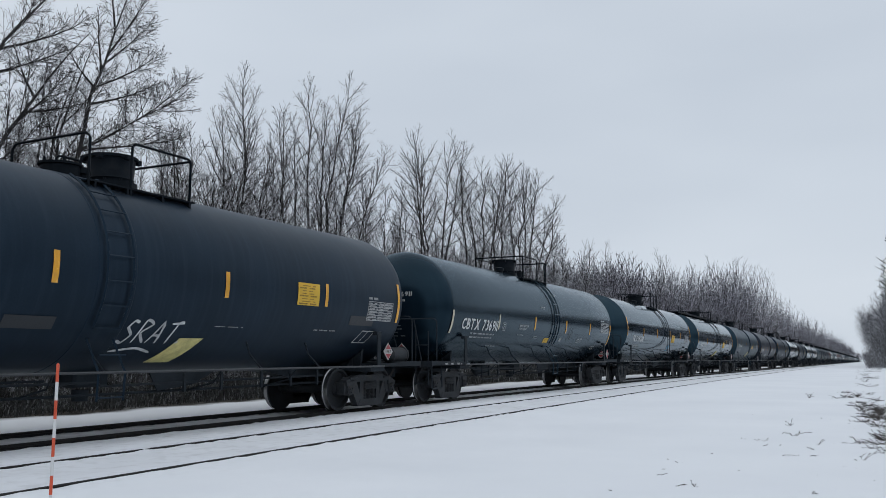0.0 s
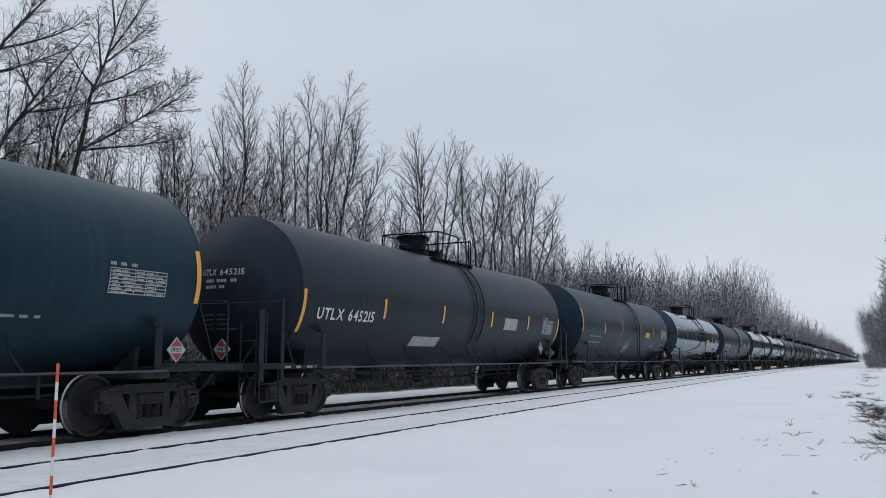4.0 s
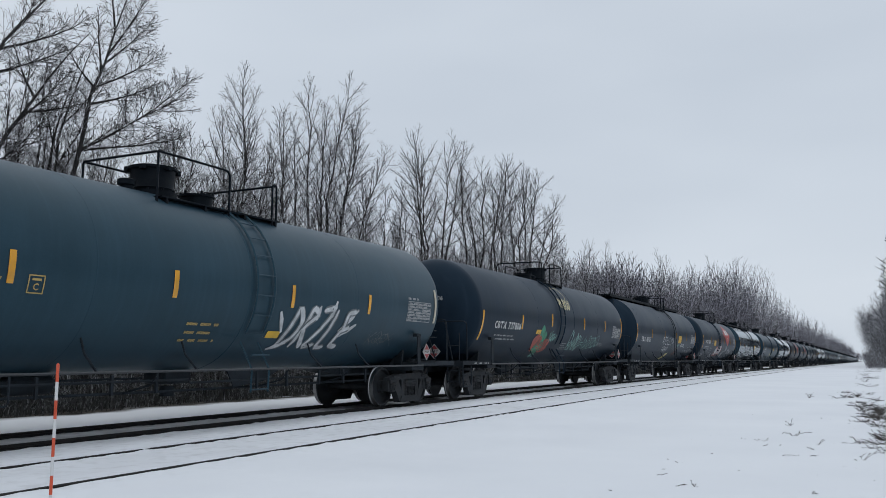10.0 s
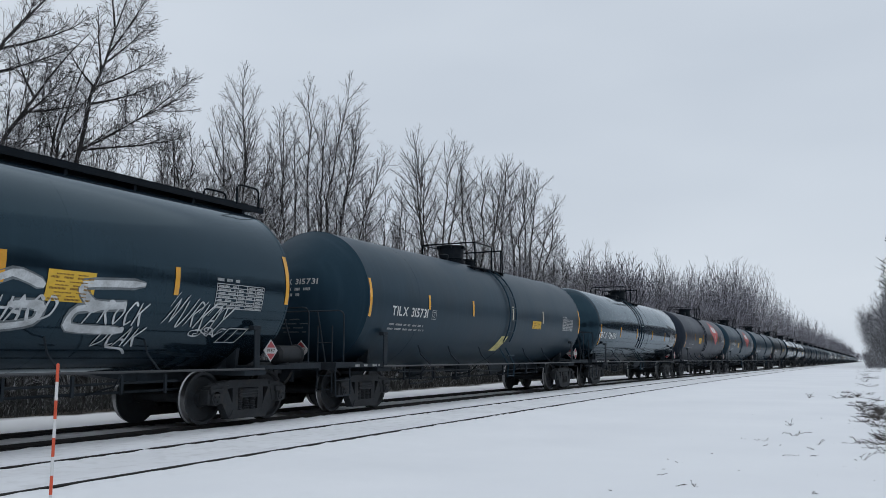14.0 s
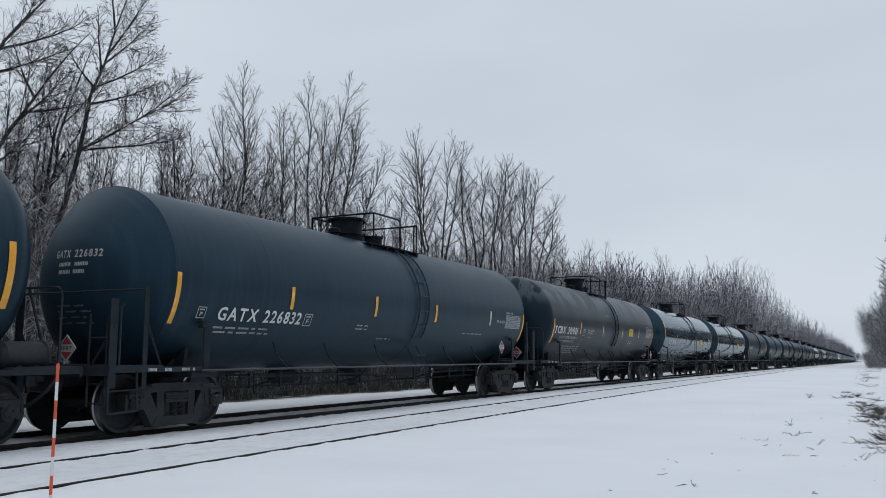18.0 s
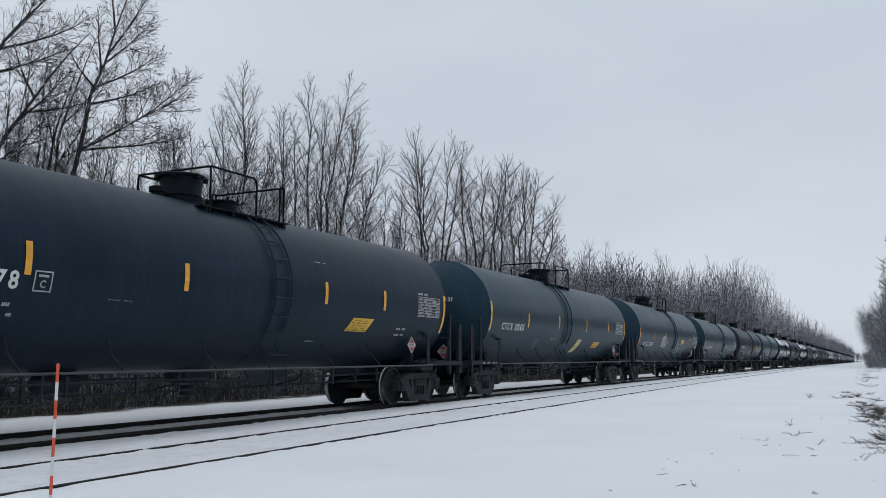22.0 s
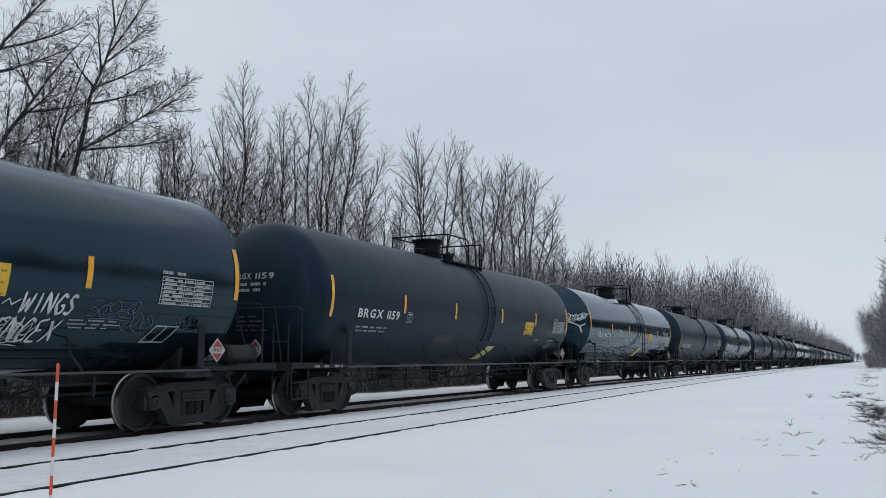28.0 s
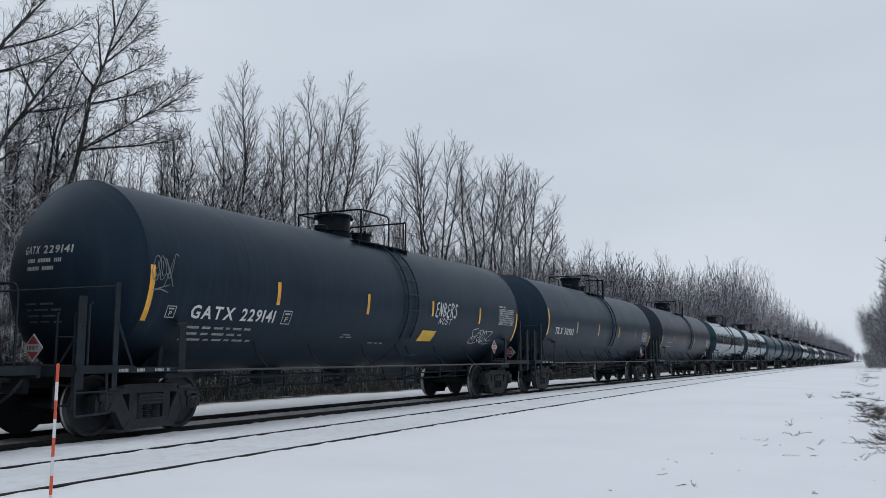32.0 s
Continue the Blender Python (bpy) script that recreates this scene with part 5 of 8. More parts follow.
def fill_rails(xf, xk, xr, mirrored):
    """Handrails round the top fittings: a frame in front, side hoops, corner posts behind; mirrored: hoops behind the ladder."""
    def fill(bm):
        t, d, w = ZC + R + 0.56, ZC + R - 0.31, 0.88
        tube(bm, bend([(xf, -w, d), (xf, -w, t), (xf, w, t), (xf, w, d)], 0.06 if not mirrored else 0.16), 0.022)
        for s in (-1, 1):
            y = s * w
            if mirrored:
                tube(bm, bend([(xk, y, d), (xk, y, t), (xr, y, t), (xr, y, d)], 0.10), 0.022)
            else:
                tube(bm, bend([(xf, y, t), (xk, y, t), (xk, y, d)], 0.14), 0.022)
                tube(bm, bend([(xr - 0.13, y, d), (xr - 0.13, y, t - 0.02), (xr, y, t - 0.02), (xr, y, d)], 0.05), 0.020)
        tube(bm, [(xr, -w, t - 0.03), (xr, w, t - 0.03)], 0.022)
        if mirrored:
            for s in (-1, 1):
                tube(bm, [(xf, s * w, d + 0.02), (xk, s * w, d + 0.02)], 0.018)
    return fill


def fill_walkway(bm):
    """Running board along the whole top, with end hoops."""
    z = ZC + R + 0.10
    for k in range(3):
        y = -0.26 + k * 0.26
        box(bm, -8.15, 8.15, y - 0.12, y + 0.12, z, z + 0.03)
    for y in (-0.40, 0.40):
        box(bm, -8.15, 8.15, y - 0.02, y + 0.02, z - 0.07, z + 0.05)
    for k in range(12):
        x = -7.6 + k * 1.38
        box(bm, x - 0.03, x + 0.03, -0.38, 0.38, ZC + R - 0.06, z - 0.0)
    for x in (-7.98, -1.9, 1.3, 7.33):
        for y in (-0.42, 0.42):
            tube(bm, bend([(x, y, z), (x, y, z + 0.40), (x + 0.65, y, z + 0.40), (x + 0.65, y, z)], 0.12), 0.020)


def fill_end_ladder(bm):
    for y in (-0.62, -0.18):
        tube(bm, [(-8.06, y, ZC + R + 0.1), (-8.55, y, 3.2), (-8.60, y, 1.05)], 0.02)
    for z in (1.35, 1.7, 2.05, 2.4, 2.75, 3.1, 3.4):
        x = -8.60 + max(0, (z - 3.2)) * 0.6
        tube(bm, [(x, -0.62, z), (x, -0.18, z)], 0.013)


def fill_outlet(bm):
    box(bm, -0.34, 0.34, -0.26, 0.26, 0.70, 0.95, 0.04)
    lathe(bm, [(0.48, 0.13), (0.66, 0.13)], 14, "z")


def fill_reservoir(bm):
    lathe(bm, [(-0.42, 0.0), (-0.40, 0.10), (-0.34, 0.15), (0.34, 0.15), (0.40, 0.10), (0.42, 0.0)], 16, "x", (0, 0.3, 0.05))
    tube(bm, [(-2.0, 0.1, 0.1), (2.0, 0.1, 0.1)], 0.02)


def fill_brake_cylinder(bm):
    """Brake cylinder lying on the trailing platform, with its end caps and a pipe."""
    lathe(bm, [(7.60, 0.0), (7.61, 0.12), (7.67, 0.18), (8.24, 0.18), (8.26, 0.205), (8.30, 0.205), (8.32, 0.14), (8.40, 0.08), (8.40, 0.0)], 20, "x", (0, -1.18, 1.20))
    tube(bm, [(8.36, -1.18, 1.20), (8.55, -1.16, 1.19), (8.58, -0.7, 1.10)], 0.02)
    box(bm, 7.85, 7.92, -1.30, -1.14, 1.03, 1.10)
    box(bm, 8.10, 8.17, -1.30, -1.14, 1.03, 1.10)


TYPES = {
    # heads, stiffening band, dome, cover, deck, rails, ladder, seams, walkway, flat ladder
    "tilx": dict(round=False, band=0, dome=0.24, cover=1.02, deck=(-0.4, 1.62), rails=(0.1, 0.78, 1.53, False), lad=0.85, seams=(-6.75, -0.2, 1.85, 5.0), walk=False, flat=False),
    "tilm": dict(round=False, band=0, dome=0.48, cover=-0.55, deck=(-0.9, 1.0), rails=(-0.85, 0.02, 0.82, True), lad=-0.52, seams=(-6.75, -1.6, 1.0, 5.0), walk=False, flat=False),
    "siox": dict(round=False, band=0, dome=0.0, cover=0.9, deck=(-0.5, 1.6), rails=(0.1, 0.78, 1.53, False), lad=0.85, seams=(-6.75, -1.9, 2.7, 6.75), walk=True, flat=False),
    "gatx": dict(round=False, band=0.95, dome=-0.33, cover=0.85, deck=(-0.75, 1.75), rails=(-0.53, 0.75, 1.6, False), lad=0.74, seams=(-5.2,), walk=False, flat=True),
    "tcbx": dict(round=True, band=1.1, dome=-0.39, cover=0.75, deck=(-1.0, 1.55), rails=(-0.88, 0.5, 1.42, False), lad=0.56, seams=(-4.4, 4.9), walk=False, flat=True),
    "mwtx": dict(round=True, band=-0.74, dome=0.40, cover=-0.55, deck=(-0.8, 1.45), rails=(-0.8, 0.02, 1.33, True), lad=-0.74, seams=(-5.2,), walk=False, flat=True),
    "cbtx": dict(round=True, band=1.2, dome=0.90, cover=-0.25, deck=(-0.8, 1.45), rails=(-0.8, 0.02, 1.33, True), lad=-0.60, seams=(-3.0, 3.9), walk=False, flat=True),
    "ctcx": dict(round=True, band=0.72, dome=-0.55, cover=0.62, deck=(-1.2, 1.95), rails=(-1.3, 0.47, 1.85, False), lad=0.72, seams=(-3.0, 3.9), walk=False, flat=True),
}
TYPES["tilg"] = dict(TYPES["gatx"])
TYPES["cbtm"] = dict(TYPES["cbtx"], band=-0.55)
TYPES["ctcm"] = dict(TYPES["gatx"], band=-0.42, dome=0.72, cover=-0.35, deck=(-0.9, 1.75), rails=(-1.0, 0.1, 1.62, True), lad=-0.42)


def build_car(label, style, paint, near):
    """One tank car, its origin on the rails under its middle. Returns the car, its tank and its wheel sets."""
    ty = TYPES[style]
    car = tagged(new("tank_car"), label, "tank car", "tank cars of the train")
    tank = child("tank", tank_mesh(ty["round"], ty["band"], paint), car)
    sets = []
    for at in (-TRUCK_AT, TRUCK_AT):
        sets += build_truck(car, at)
    half = pose(0, 0, 0, 0, 0, 180)
    for turn in (None, half):
        at = turn or pose(0, 0, 0)
        child("draft_sill", simple("draft_sill", M_FRAME, fill_stub), car, "", at)
        child("end_platform", simple("end_platform", M_FRAME, fill_platform), car, "", at)
        child("coupler", simple("coupler", M_TRUCK, fill_coupler), car, "", at)
        if style in ("gatx", "ctcm") and near:
            build_corner_posts(car, at)
        else:
            child("end_railing", simple("end_railing", M_FRAME, fill_end_rail), car, "", at)
        child("side_rail", simple("side_rail", M_RAILING, fill_side_rail), car, "", at)
        child("saddle", simple("saddle", M_FRAME, fill_saddle), car, "", pose(-6.75, 0, 0) if turn is None else pose(6.75, 0, 0, 0, 0, 180))
        for x in (-6.75, 6.75):
            child("bolster_post", simple("bolster_post", M_FRAME, fill_post), car, "", pose(x, 0, 0) if turn is None else pose(x, 0, 0, 0, 0, 180))
        if near:
            tagged(child("sill_stencil", cached(("sill_stencil",), sill_marks), car, "", at), kind="stuff")
            child("end_post", simple("end_post", M_FRAME, fill_end_post), car, "", at)
            child("air_hose", simple("air_hose", M_HOSE, fill_hose), car, "", at)
            child("sill_step", simple("sill_step", M_FRAME, fill_step), car, "", at)
    if near:
        for x in (-4.6, -2.9, -0.9, 2.6, 4.4):
            child("strut", simple("strut", M_FRAME, fill_strut), car, "", pose(x, 0, 0))
        child("brake_rigging", simple("brake_rigging", M_FRAME, fill_rigging), car)
        child("brake_reservoir", simple("brake_reservoir", M_FRAME, fill_reservoir), car, "", pose(-3.0, -0.5, 0.72))
        for x in ty["seams"]:
            child("weld_seam", ring_mesh(paint), tank, "", pose(x, 0, 0))
        child("pressure_valve", simple("pressure_valve", M_TOP, fill_valve), tank, "", pose(ty["dome"] - 0.68, -0.1, -0.10))
        if not ty["flat"] or style == "mwtx":
            child("brake_cylinder", simple("brake_cylinder", M_TRUCK, fill_brake_cylinder), car)
    child("outlet", simple("outlet", M_FRAME, fill_outlet), car)
    child("ladder", simple("flat_ladder" if ty["flat"] else "ladder", M_FRAME if not ty["flat"] else paint, fill_flat_ladder if ty["flat"] else fill_ladder), car, "", pose(ty["lad"], 0, 0))
    dome = child("manway_dome", simple("manway_dome", M_TOP, fill_dome), tank, "", pose(ty["dome"], 0, 0))
    child("fittings_cover", simple("fittings_cover", M_TOP, fill_cover), tank, "", pose(ty["cover"], 0.05, 0))
    for s in (-1, 1):
        child("top_deck", simple("top_deck_%s%d" % (style, s), M_TOP, fill_deck(*ty["deck"], s)), tank)
    child("top_railing", simple("top_railing_" + style, M_TOP, fill_rails(*ty["rails"])), tank)
    if ty["walk"]:
        child("running_board", simple("running_board", M_TOP, fill_walkway), tank)
        child("end_ladder", simple("end_ladder", M_FRAME, fill_end_ladder), car)
        child("end_ladder", simple("end_ladder", M_FRAME, fill_end_ladder), car, "", half)
    return car, tank, sets


# ---- markings on the tank's side ----
def skin(name, quads, mat, tank, label="", off=0.010, place=on_tank):
    """Flat painted pieces laid on the tank: each a list of (u, w) corners."""
    vs, fs = [], []
    for q in quads:
        fs.append(tuple(range(len(vs), len(vs) + len(q))))
        vs += [place(u, w, off) for u, w in q]
    return child(name, mesh_from(name, vs, fs, [mat]), tank, label)


def rect(u0, u1, w0, w1, skew=0.0, n=None):
    """A panel as strips, so that it bends with the tank; skew: how far its top leans along u."""
    n = n or max(1, int(abs(w1 - w0) / 0.12))
    out = []
    for i in range(n):
        a, b = w0 + (w1 - w0) * i / n, w0 + (w1 - w0) * (i + 1) / n
        sa, sb = skew * i / n, skew * (i + 1) / n
        out.append([(u0 + sa, a), (u1 + sa, a), (u1 + sb, b), (u0 + sb, b)])
    return out


def number(tank, text, u0, u1, w, hgt, mat=None):
    """Owner's mark and number, two stencils side by side."""
    v, f = flat_text(text, u1 - u0, hgt * 1.1)
    cut, at = text.find(" "), 0
    if cut < 0:
        cut = len(text)
    used = sum(len(GLYPHS[c][0]) for c in text[:cut])
    faces = sum(len(GLYPHS[c][1]) for c in text[:cut])
    for name, v0, v1, f0, f1 in (("owner_mark", 0, used, 0, faces), ("car_number", used, len(v), faces, len(f))):
        if v1 > v0:
            me = mesh_from(name, [on_tank(u0 + a, w + b, 0.012) for a, b in v[v0:v1]], [tuple(i - v0 for i in q) for q in f[f0:f1]], [mat or M_WHITE])
            child(name, me, tank)


def head_text(tank, text, y0, y1, z, hgt, rounded):
    share = 0.0
    for word in text.split():
        part_ = abs(y1 - y0) * len(word) / len(text)
        v, f = flat_text(word, part_, hgt)
        start = y0 - share
        share += part_ + abs(y1 - y0) / len(text)
        me = mesh_from("end_number", [on_head(start - a, z + b, rounded) for a, b in v], [q[::-1] for q in f], [M_DIM])
        child("end_number", me, tank)


RNG = random.Random(77)


def lines(tank, u0, u1, w, hgt, gap, *rows):
    """Stencilled weights, line under line."""
    for i, text in enumerate(rows):
        v, f = flat_text(text, (u1 - u0) * len(text) / len(rows[0]), hgt)
        tagged(child("weight_stencil", mesh_from("weight_stencil", [on_tank(u0 + a, w - i * gap + b, 0.012) for a, b in v], f, [M_DIM]), tank), kind="stuff")


def head_print(tank, y0, y1, z, rounded, mat=None, hgt=0.06):
    """A line of small print on the leading head."""
    quads = dashes(RNG, 0.0, y0 - y1, 0.0, hgt)
    vs, fs = [], []
    for q in quads:
        fs.append(tuple(range(len(vs), len(vs) + 4))[::-1])
        vs += [on_head(y0 - a, z + b, rounded) for a, b in q]
    return tagged(child("end_print", mesh_from("end_print", vs, fs, [mat or M_DIM]), tank), kind="stuff")


def dashes(rng, u0, u1, w, hgt):
    """A line of small print: plain bars the length of words."""
    out, u = [], u0
    while u < u1 - 0.04:
        ln_ = min(rng.uniform(0.10, 0.32), u1 - u)
        k = u
        wide = max(0.016, hgt * 0.42)
        while k < u + ln_ - wide * 0.5:
            out.append([(k, w), (k + wide, w), (k + wide, w + hgt), (k, w + hgt)])
            k += wide * 1.35
        u += ln_ + 0.08
    return out


def print_block(tank, u0, u1, w, rows, hgt=0.055, gap=0.11, mat=None):
    rng, quads = RNG, []
    for i in range(rows):
        quads += dashes(rng, u0 + rng.uniform(0, 0.1), u1 - rng.uniform(0, (u1 - u0) * 0.25), w - i * gap, min(hgt * 0.75, 0.05))
    return tagged(skin("small_print", quads, mat or M_DIM, tank, off=0.011), kind="stuff")


def stripe(tank, u, w0, w1, mat=None, width=0.10):
    return skin("reflector", rect(u - width / 2, u + width / 2, w0, w1), mat or M_YELLOW, tank, "", 0.011)


def plate(tank, u, w, size=0.30, letter="C", mat=None):
    t, mat = size * 0.07, mat or M_DIM
    quads = rect(u, u + size, w, w + t, n=1) + rect(u, u + size, w + size - t, w + size, n=1) + rect(u, u + t, w + t, w + size - t, n=2) + rect(u + size - t, u + size, w + t, w + size - t, n=2)
    quads += rect(u + size * 0.22, u + size * 0.78, w + size * 0.70, w + size * 0.82, n=1)
    ob = skin("plate_box", quads, mat, tank, "outlined stencil box with a letter", 0.011)
    v, f = flat_text(letter, size * 0.32, size * 0.36)
    child("plate_letter", mesh_from("plate_letter", [on_tank(u + size * 0.34 + a, w + size * 0.2 + b, 0.012) for a, b in v], f, [mat]), tank)
    return ob


def table(tank, u0, u1, w0, w1, mat=None):
    """Stencilled test table: a ruled grid with bars for its small figures."""
    rng, quads, rows = RNG, [], 7
    t = 0.014
    for i in range(rows + 1):
        w = w0 + (w1 - w0) * i / rows
        quads.append([(u0, w), (u1, w), (u1, w + t), (u0, w + t)])
    for u in (u0, u0 + (u1 - u0) * 0.42, u0 + (u1 - u0) * 0.62, u0 + (u1 - u0) * 0.8, u1 - t):
        quads += rect(u, u + t, w0, w1 + t, n=4)
    st = (w1 - w0) / rows
    for i in range(rows):
        w = w0 + st * (i + 0.25)
        quads += dashes(rng, u0 + 0.05, u0 + (u1 - u0) * 0.40, w, st * 0.5)
        for a in (0.45, 0.65, 0.83):
            if rng.random() < 0.8:
                quads += dashes(rng, u0 + (u1 - u0) * a, u0 + (u1 - u0) * (a + 0.14), w, st * 0.5)
    quads += dashes(rng, u0, u0 + (u1 - u0) * 0.45, w1 + 0.05, 0.05)
    return skin("test_table", quads, mat or M_DIM, tank, "ruled stencil table of test dates", 0.011)


def warning_sign(tank, u0, u1, w0, w1, skew=0.0, lines=5, mat=None):
    rng = RNG
    s = skin("warning_sign", rect(u0, u1, w0, w1, skew), mat or M_SIGN, tank, "yellow painted warning panel with small print", 0.011)
    if lines:
        lines = int(lines * 1.7)
        quads, gap = [], (w1 - w0) / (lines + 0.6)
        for i in range(lines):
            w = w0 + gap * (i + 0.35)
            sh = skew * (w - w0) / (w1 - w0)
            quads += dashes(rng, u0 + 0.05 + sh + (0.08 if i % 3 else 0.0), u1 - 0.05 + sh - (0.08 if i % 3 else 0.0), w, gap * (0.34 if i % 3 else 0.55))
        vs = [[p for p in q] for q in quads]
        vv, ff = [], []
        for q in vs:
            ff.append(tuple(range(len(vv), len(vv) + 4)))
            vv += [on_tank(u, w, 0.014) for u, w in q]
        tagged(child("sign_print", mesh_from("sign_print", vv, ff, [M_SIGNINK]), tank), kind="stuff")
    return s


def open_box(tank, u, w, wd, hg):
    """Outlined slanted frame with a bar in it."""
    sk, t = wd * 0.35, 0.025
    q = rect(u, u + wd, w, w + t, n=1) + [[(a + sk, b) for a, b in r] for r in rect(u, u + wd, w + hg - t, w + hg, n=1)]
    q += rect(u, u + t, w, w + hg, sk, 2) + rect(u + wd - t, u + wd, w, w + hg, sk, 2) + rect(u + wd * 0.45, u + wd * 0.45 + t, w, w + hg, sk, 2)
    return skin("frame_mark", q, M_DIM, tank, off=0.011)


def panel(tank, u0, u1, w0, w1, skew):
    return skin("panel", rect(u0, u1, w0, w1, skew), M_PARA, tank, "slanted pale yellow panel", 0.011)


def patch(tank, u0, u1, w0, w1, mat=None):
    return skin("paint_patch", rect(u0, u1, w0, w1), mat or M_PATCH, tank, "rectangular repainted patch", 0.0105)


def stroke(name, pts, width, mat, tank, label="", off=0.012, chisel=0.0, place=on_tank):
    """A painted line through points: one joined strip on the tank, thinner towards its ends; chisel: how far the width follows the direction, as with a broad cap."""
    vs, fs, n = [], [], len(pts)
    for i in range(n):
        a, b = pts[max(i - 1, 0)], pts[min(i + 1, n - 1)]
        dx, dy = b[0] - a[0], b[1] - a[1]
        ln_ = math.hypot(dx, dy)
        if ln_ < 1e-6:
            dx, dy, ln_ = 1.0, 0.0, 1.0
        h = width / 2 * (0.45 if i in (0, n - 1) else 1.0) * (1.0 - chisel * abs(dx * 0.6 + dy * 0.8) / ln_ * (dx * dy > 0))
        nx, ny = -dy / ln_ * h, dx / ln_ * h
        vs += [place(pts[i][0] - nx, pts[i][1] - ny, off), place(pts[i][0] + nx, pts[i][1] + ny, off)]
        if i:
            k = 2 * i
            fs.append((k - 2, k, k + 1, k - 1))
    return child(name, mesh_from(name, vs, fs, [mat]), tank, label)


# pen paths of sprayed letters in a unit cell
LETTERS = {
    "S": ((0.85, 0.9), (0.4, 1.0), (0.2, 0.7), (0.75, 0.35), (0.5, 0.0), (0.0, 0.1)),
    "R": ((0.05, 0.0), (0.15, 1.0), (0.85, 0.85), (0.2, 0.5), (1.0, 0.0)),
    "A": ((0.0, 0.0), (0.5, 1.0), (0.85, 0.0), (0.7, 0.35), (0.15, 0.38)),
    "T": ((0.0, 0.92), (1.0, 1.0), (0.55, 0.97), (0.45, 0.4), (0.5, -0.05)),
    "W": ((0.0, 1.0), (0.2, 0.0), (0.5, 0.7), (0.75, 0.0), (1.0, 1.0)),
    "O": ((0.5, 1.0), (0.05, 0.5), (0.5, 0.0), (0.95, 0.5), (0.5, 1.0), (0.3, 0.9)),
    "L": ((0.2, 1.0), (0.1, 0.05), (0.9, 0.0)),
    "H": ((0.1, 1.0), (0.05, 0.0), (0.1, 0.5), (0.85, 0.55), (0.9, 1.0), (0.85, 0.0)),
    "G": ((0.9, 0.85), (0.5, 1.0), (0.1, 0.5), (0.5, 0.0), (0.95, 0.15), (0.9, 0.45), (0.55, 0.45)),
    "F": ((0.05, 0.0), (0.15, 1.0), (0.9, 1.0), (0.15, 0.95), (0.12, 0.5), (0.7, 0.55)),
    "V": ((0.0, 1.0), (0.45, 0.0), (0.95, 1.05)),
    "B": ((0.1, 0.0), (0.15, 1.0), (0.8, 0.8), (0.2, 0.52), (0.9, 0.25), (0.1, 0.0)),
    "P": ((0.1, -0.1), (0.15, 1.0), (0.9, 0.75), (0.15, 0.45)),
    "E": ((0.9, 1.0), (0.15, 0.9), (0.3, 0.52), (0.75, 0.55), (0.2, 0.45), (0.15, 0.05), (0.9, 0.0)),
    "C": ((0.9, 0.85), (0.5, 1.0), (0.1, 0.5), (0.5, 0.0), (0.95, 0.2)),
    "M": ((0.0, 0.0), (0.2, 1.0), (0.6, 0.1), (0.9, 1.05)),
    "U": ((0.0, 1.0), (0.3, 0.1), (0.6, 0.0), (0.95, 1.0)),
    "X": ((0.9, 1.0), (0.1, 0.0), (0.45, 0.5), (0.05, 0.9), (1.0, 0.05)),
    "N": ((0.0, 0.0), (0.1, 1.0), (0.8, 0.05), (0.9, 1.05)),
    "Y": ((0.0, 1.0), (0.45, 0.5), (0.95, 1.0), (0.45, 0.5), (0.35, -0.1)),
    "Z": ((0.05, 0.95), (0.9, 1.0), (0.1, 0.05), (1.0, 0.1)),
    "D": ((0.1, 0.0), (0.2, 1.0), (0.85, 0.7), (0.8, 0.25), (0.1, 0.0)),
    "K": ((0.1, 1.0), (0.1, 0.0), (0.12, 0.45), (0.9, 1.0), (0.3, 0.5), (0.95, -0.05)),
    "J": ((0.3, 1.0), (0.9, 1.0), (0.7, 0.95), (0.65, 0.1), (0.3, -0.1), (0.0, 0.2)),
    "I": ((0.45, 1.0), (0.5, 0.0)),
    "!": ((0.5, 1.0), (0.3, 0.25)),
    "f": ((0.9, 0.95), (0.5, 1.0), (0.4, 0.5), (0.75, 0.55), (0.38, 0.5), (0.35, -0.2)),
    "r": ((0.2, 0.6), (0.2, 0.0), (0.3, 0.45), (0.85, 0.6)),
    "e": ((0.1, 0.3), (0.85, 0.35), (0.5, 0.62), (0.1, 0.3), (0.4, 0.0), (0.9, 0.12)),
    "p": ((0.15, 0.6), (0.15, -0.35), (0.2, 0.5), (0.85, 0.4), (0.6, 0.0), (0.2, 0.1)),
    "o": ((0.5, 0.6), (0.1, 0.3), (0.5, 0.0), (0.9, 0.3), (0.5, 0.6)),
    "t": ((0.5, 0.95), (0.45, 0.1), (0.85, 0.0), (0.45, 0.2), (0.47, 0.6), (0.1, 0.6), (0.9, 0.62)),
    "v": ((0.05, 0.6), (0.45, 0.0), (0.9, 0.62)),
    ".": ((0.2, 0.0), (0.35, 0.08), (0.3, 0.0)),
}


def smooth_line(key, n=4):
    pts = []
    k = len(key)
    for j in range(k - 1):
        p0, p1, p2, p3 = key[max(j - 1, 0)], key[j], key[j + 1], key[min(j + 2, k - 1)]
        for q in range(n):
            t = q / n
            pts.append(tuple((2 * t ** 3 - 3 * t * t + 1) * p1[c] + (t ** 3 - 2 * t * t + t) * 0.32 * (p2[c] - p0[c]) + (3 * t * t - 2 * t ** 3) * p2[c] + (t ** 3 - t * t) * 0.32 * (p3[c] - p1[c]) for c in (0, 1)))
    pts.append(key[-1])
    return pts


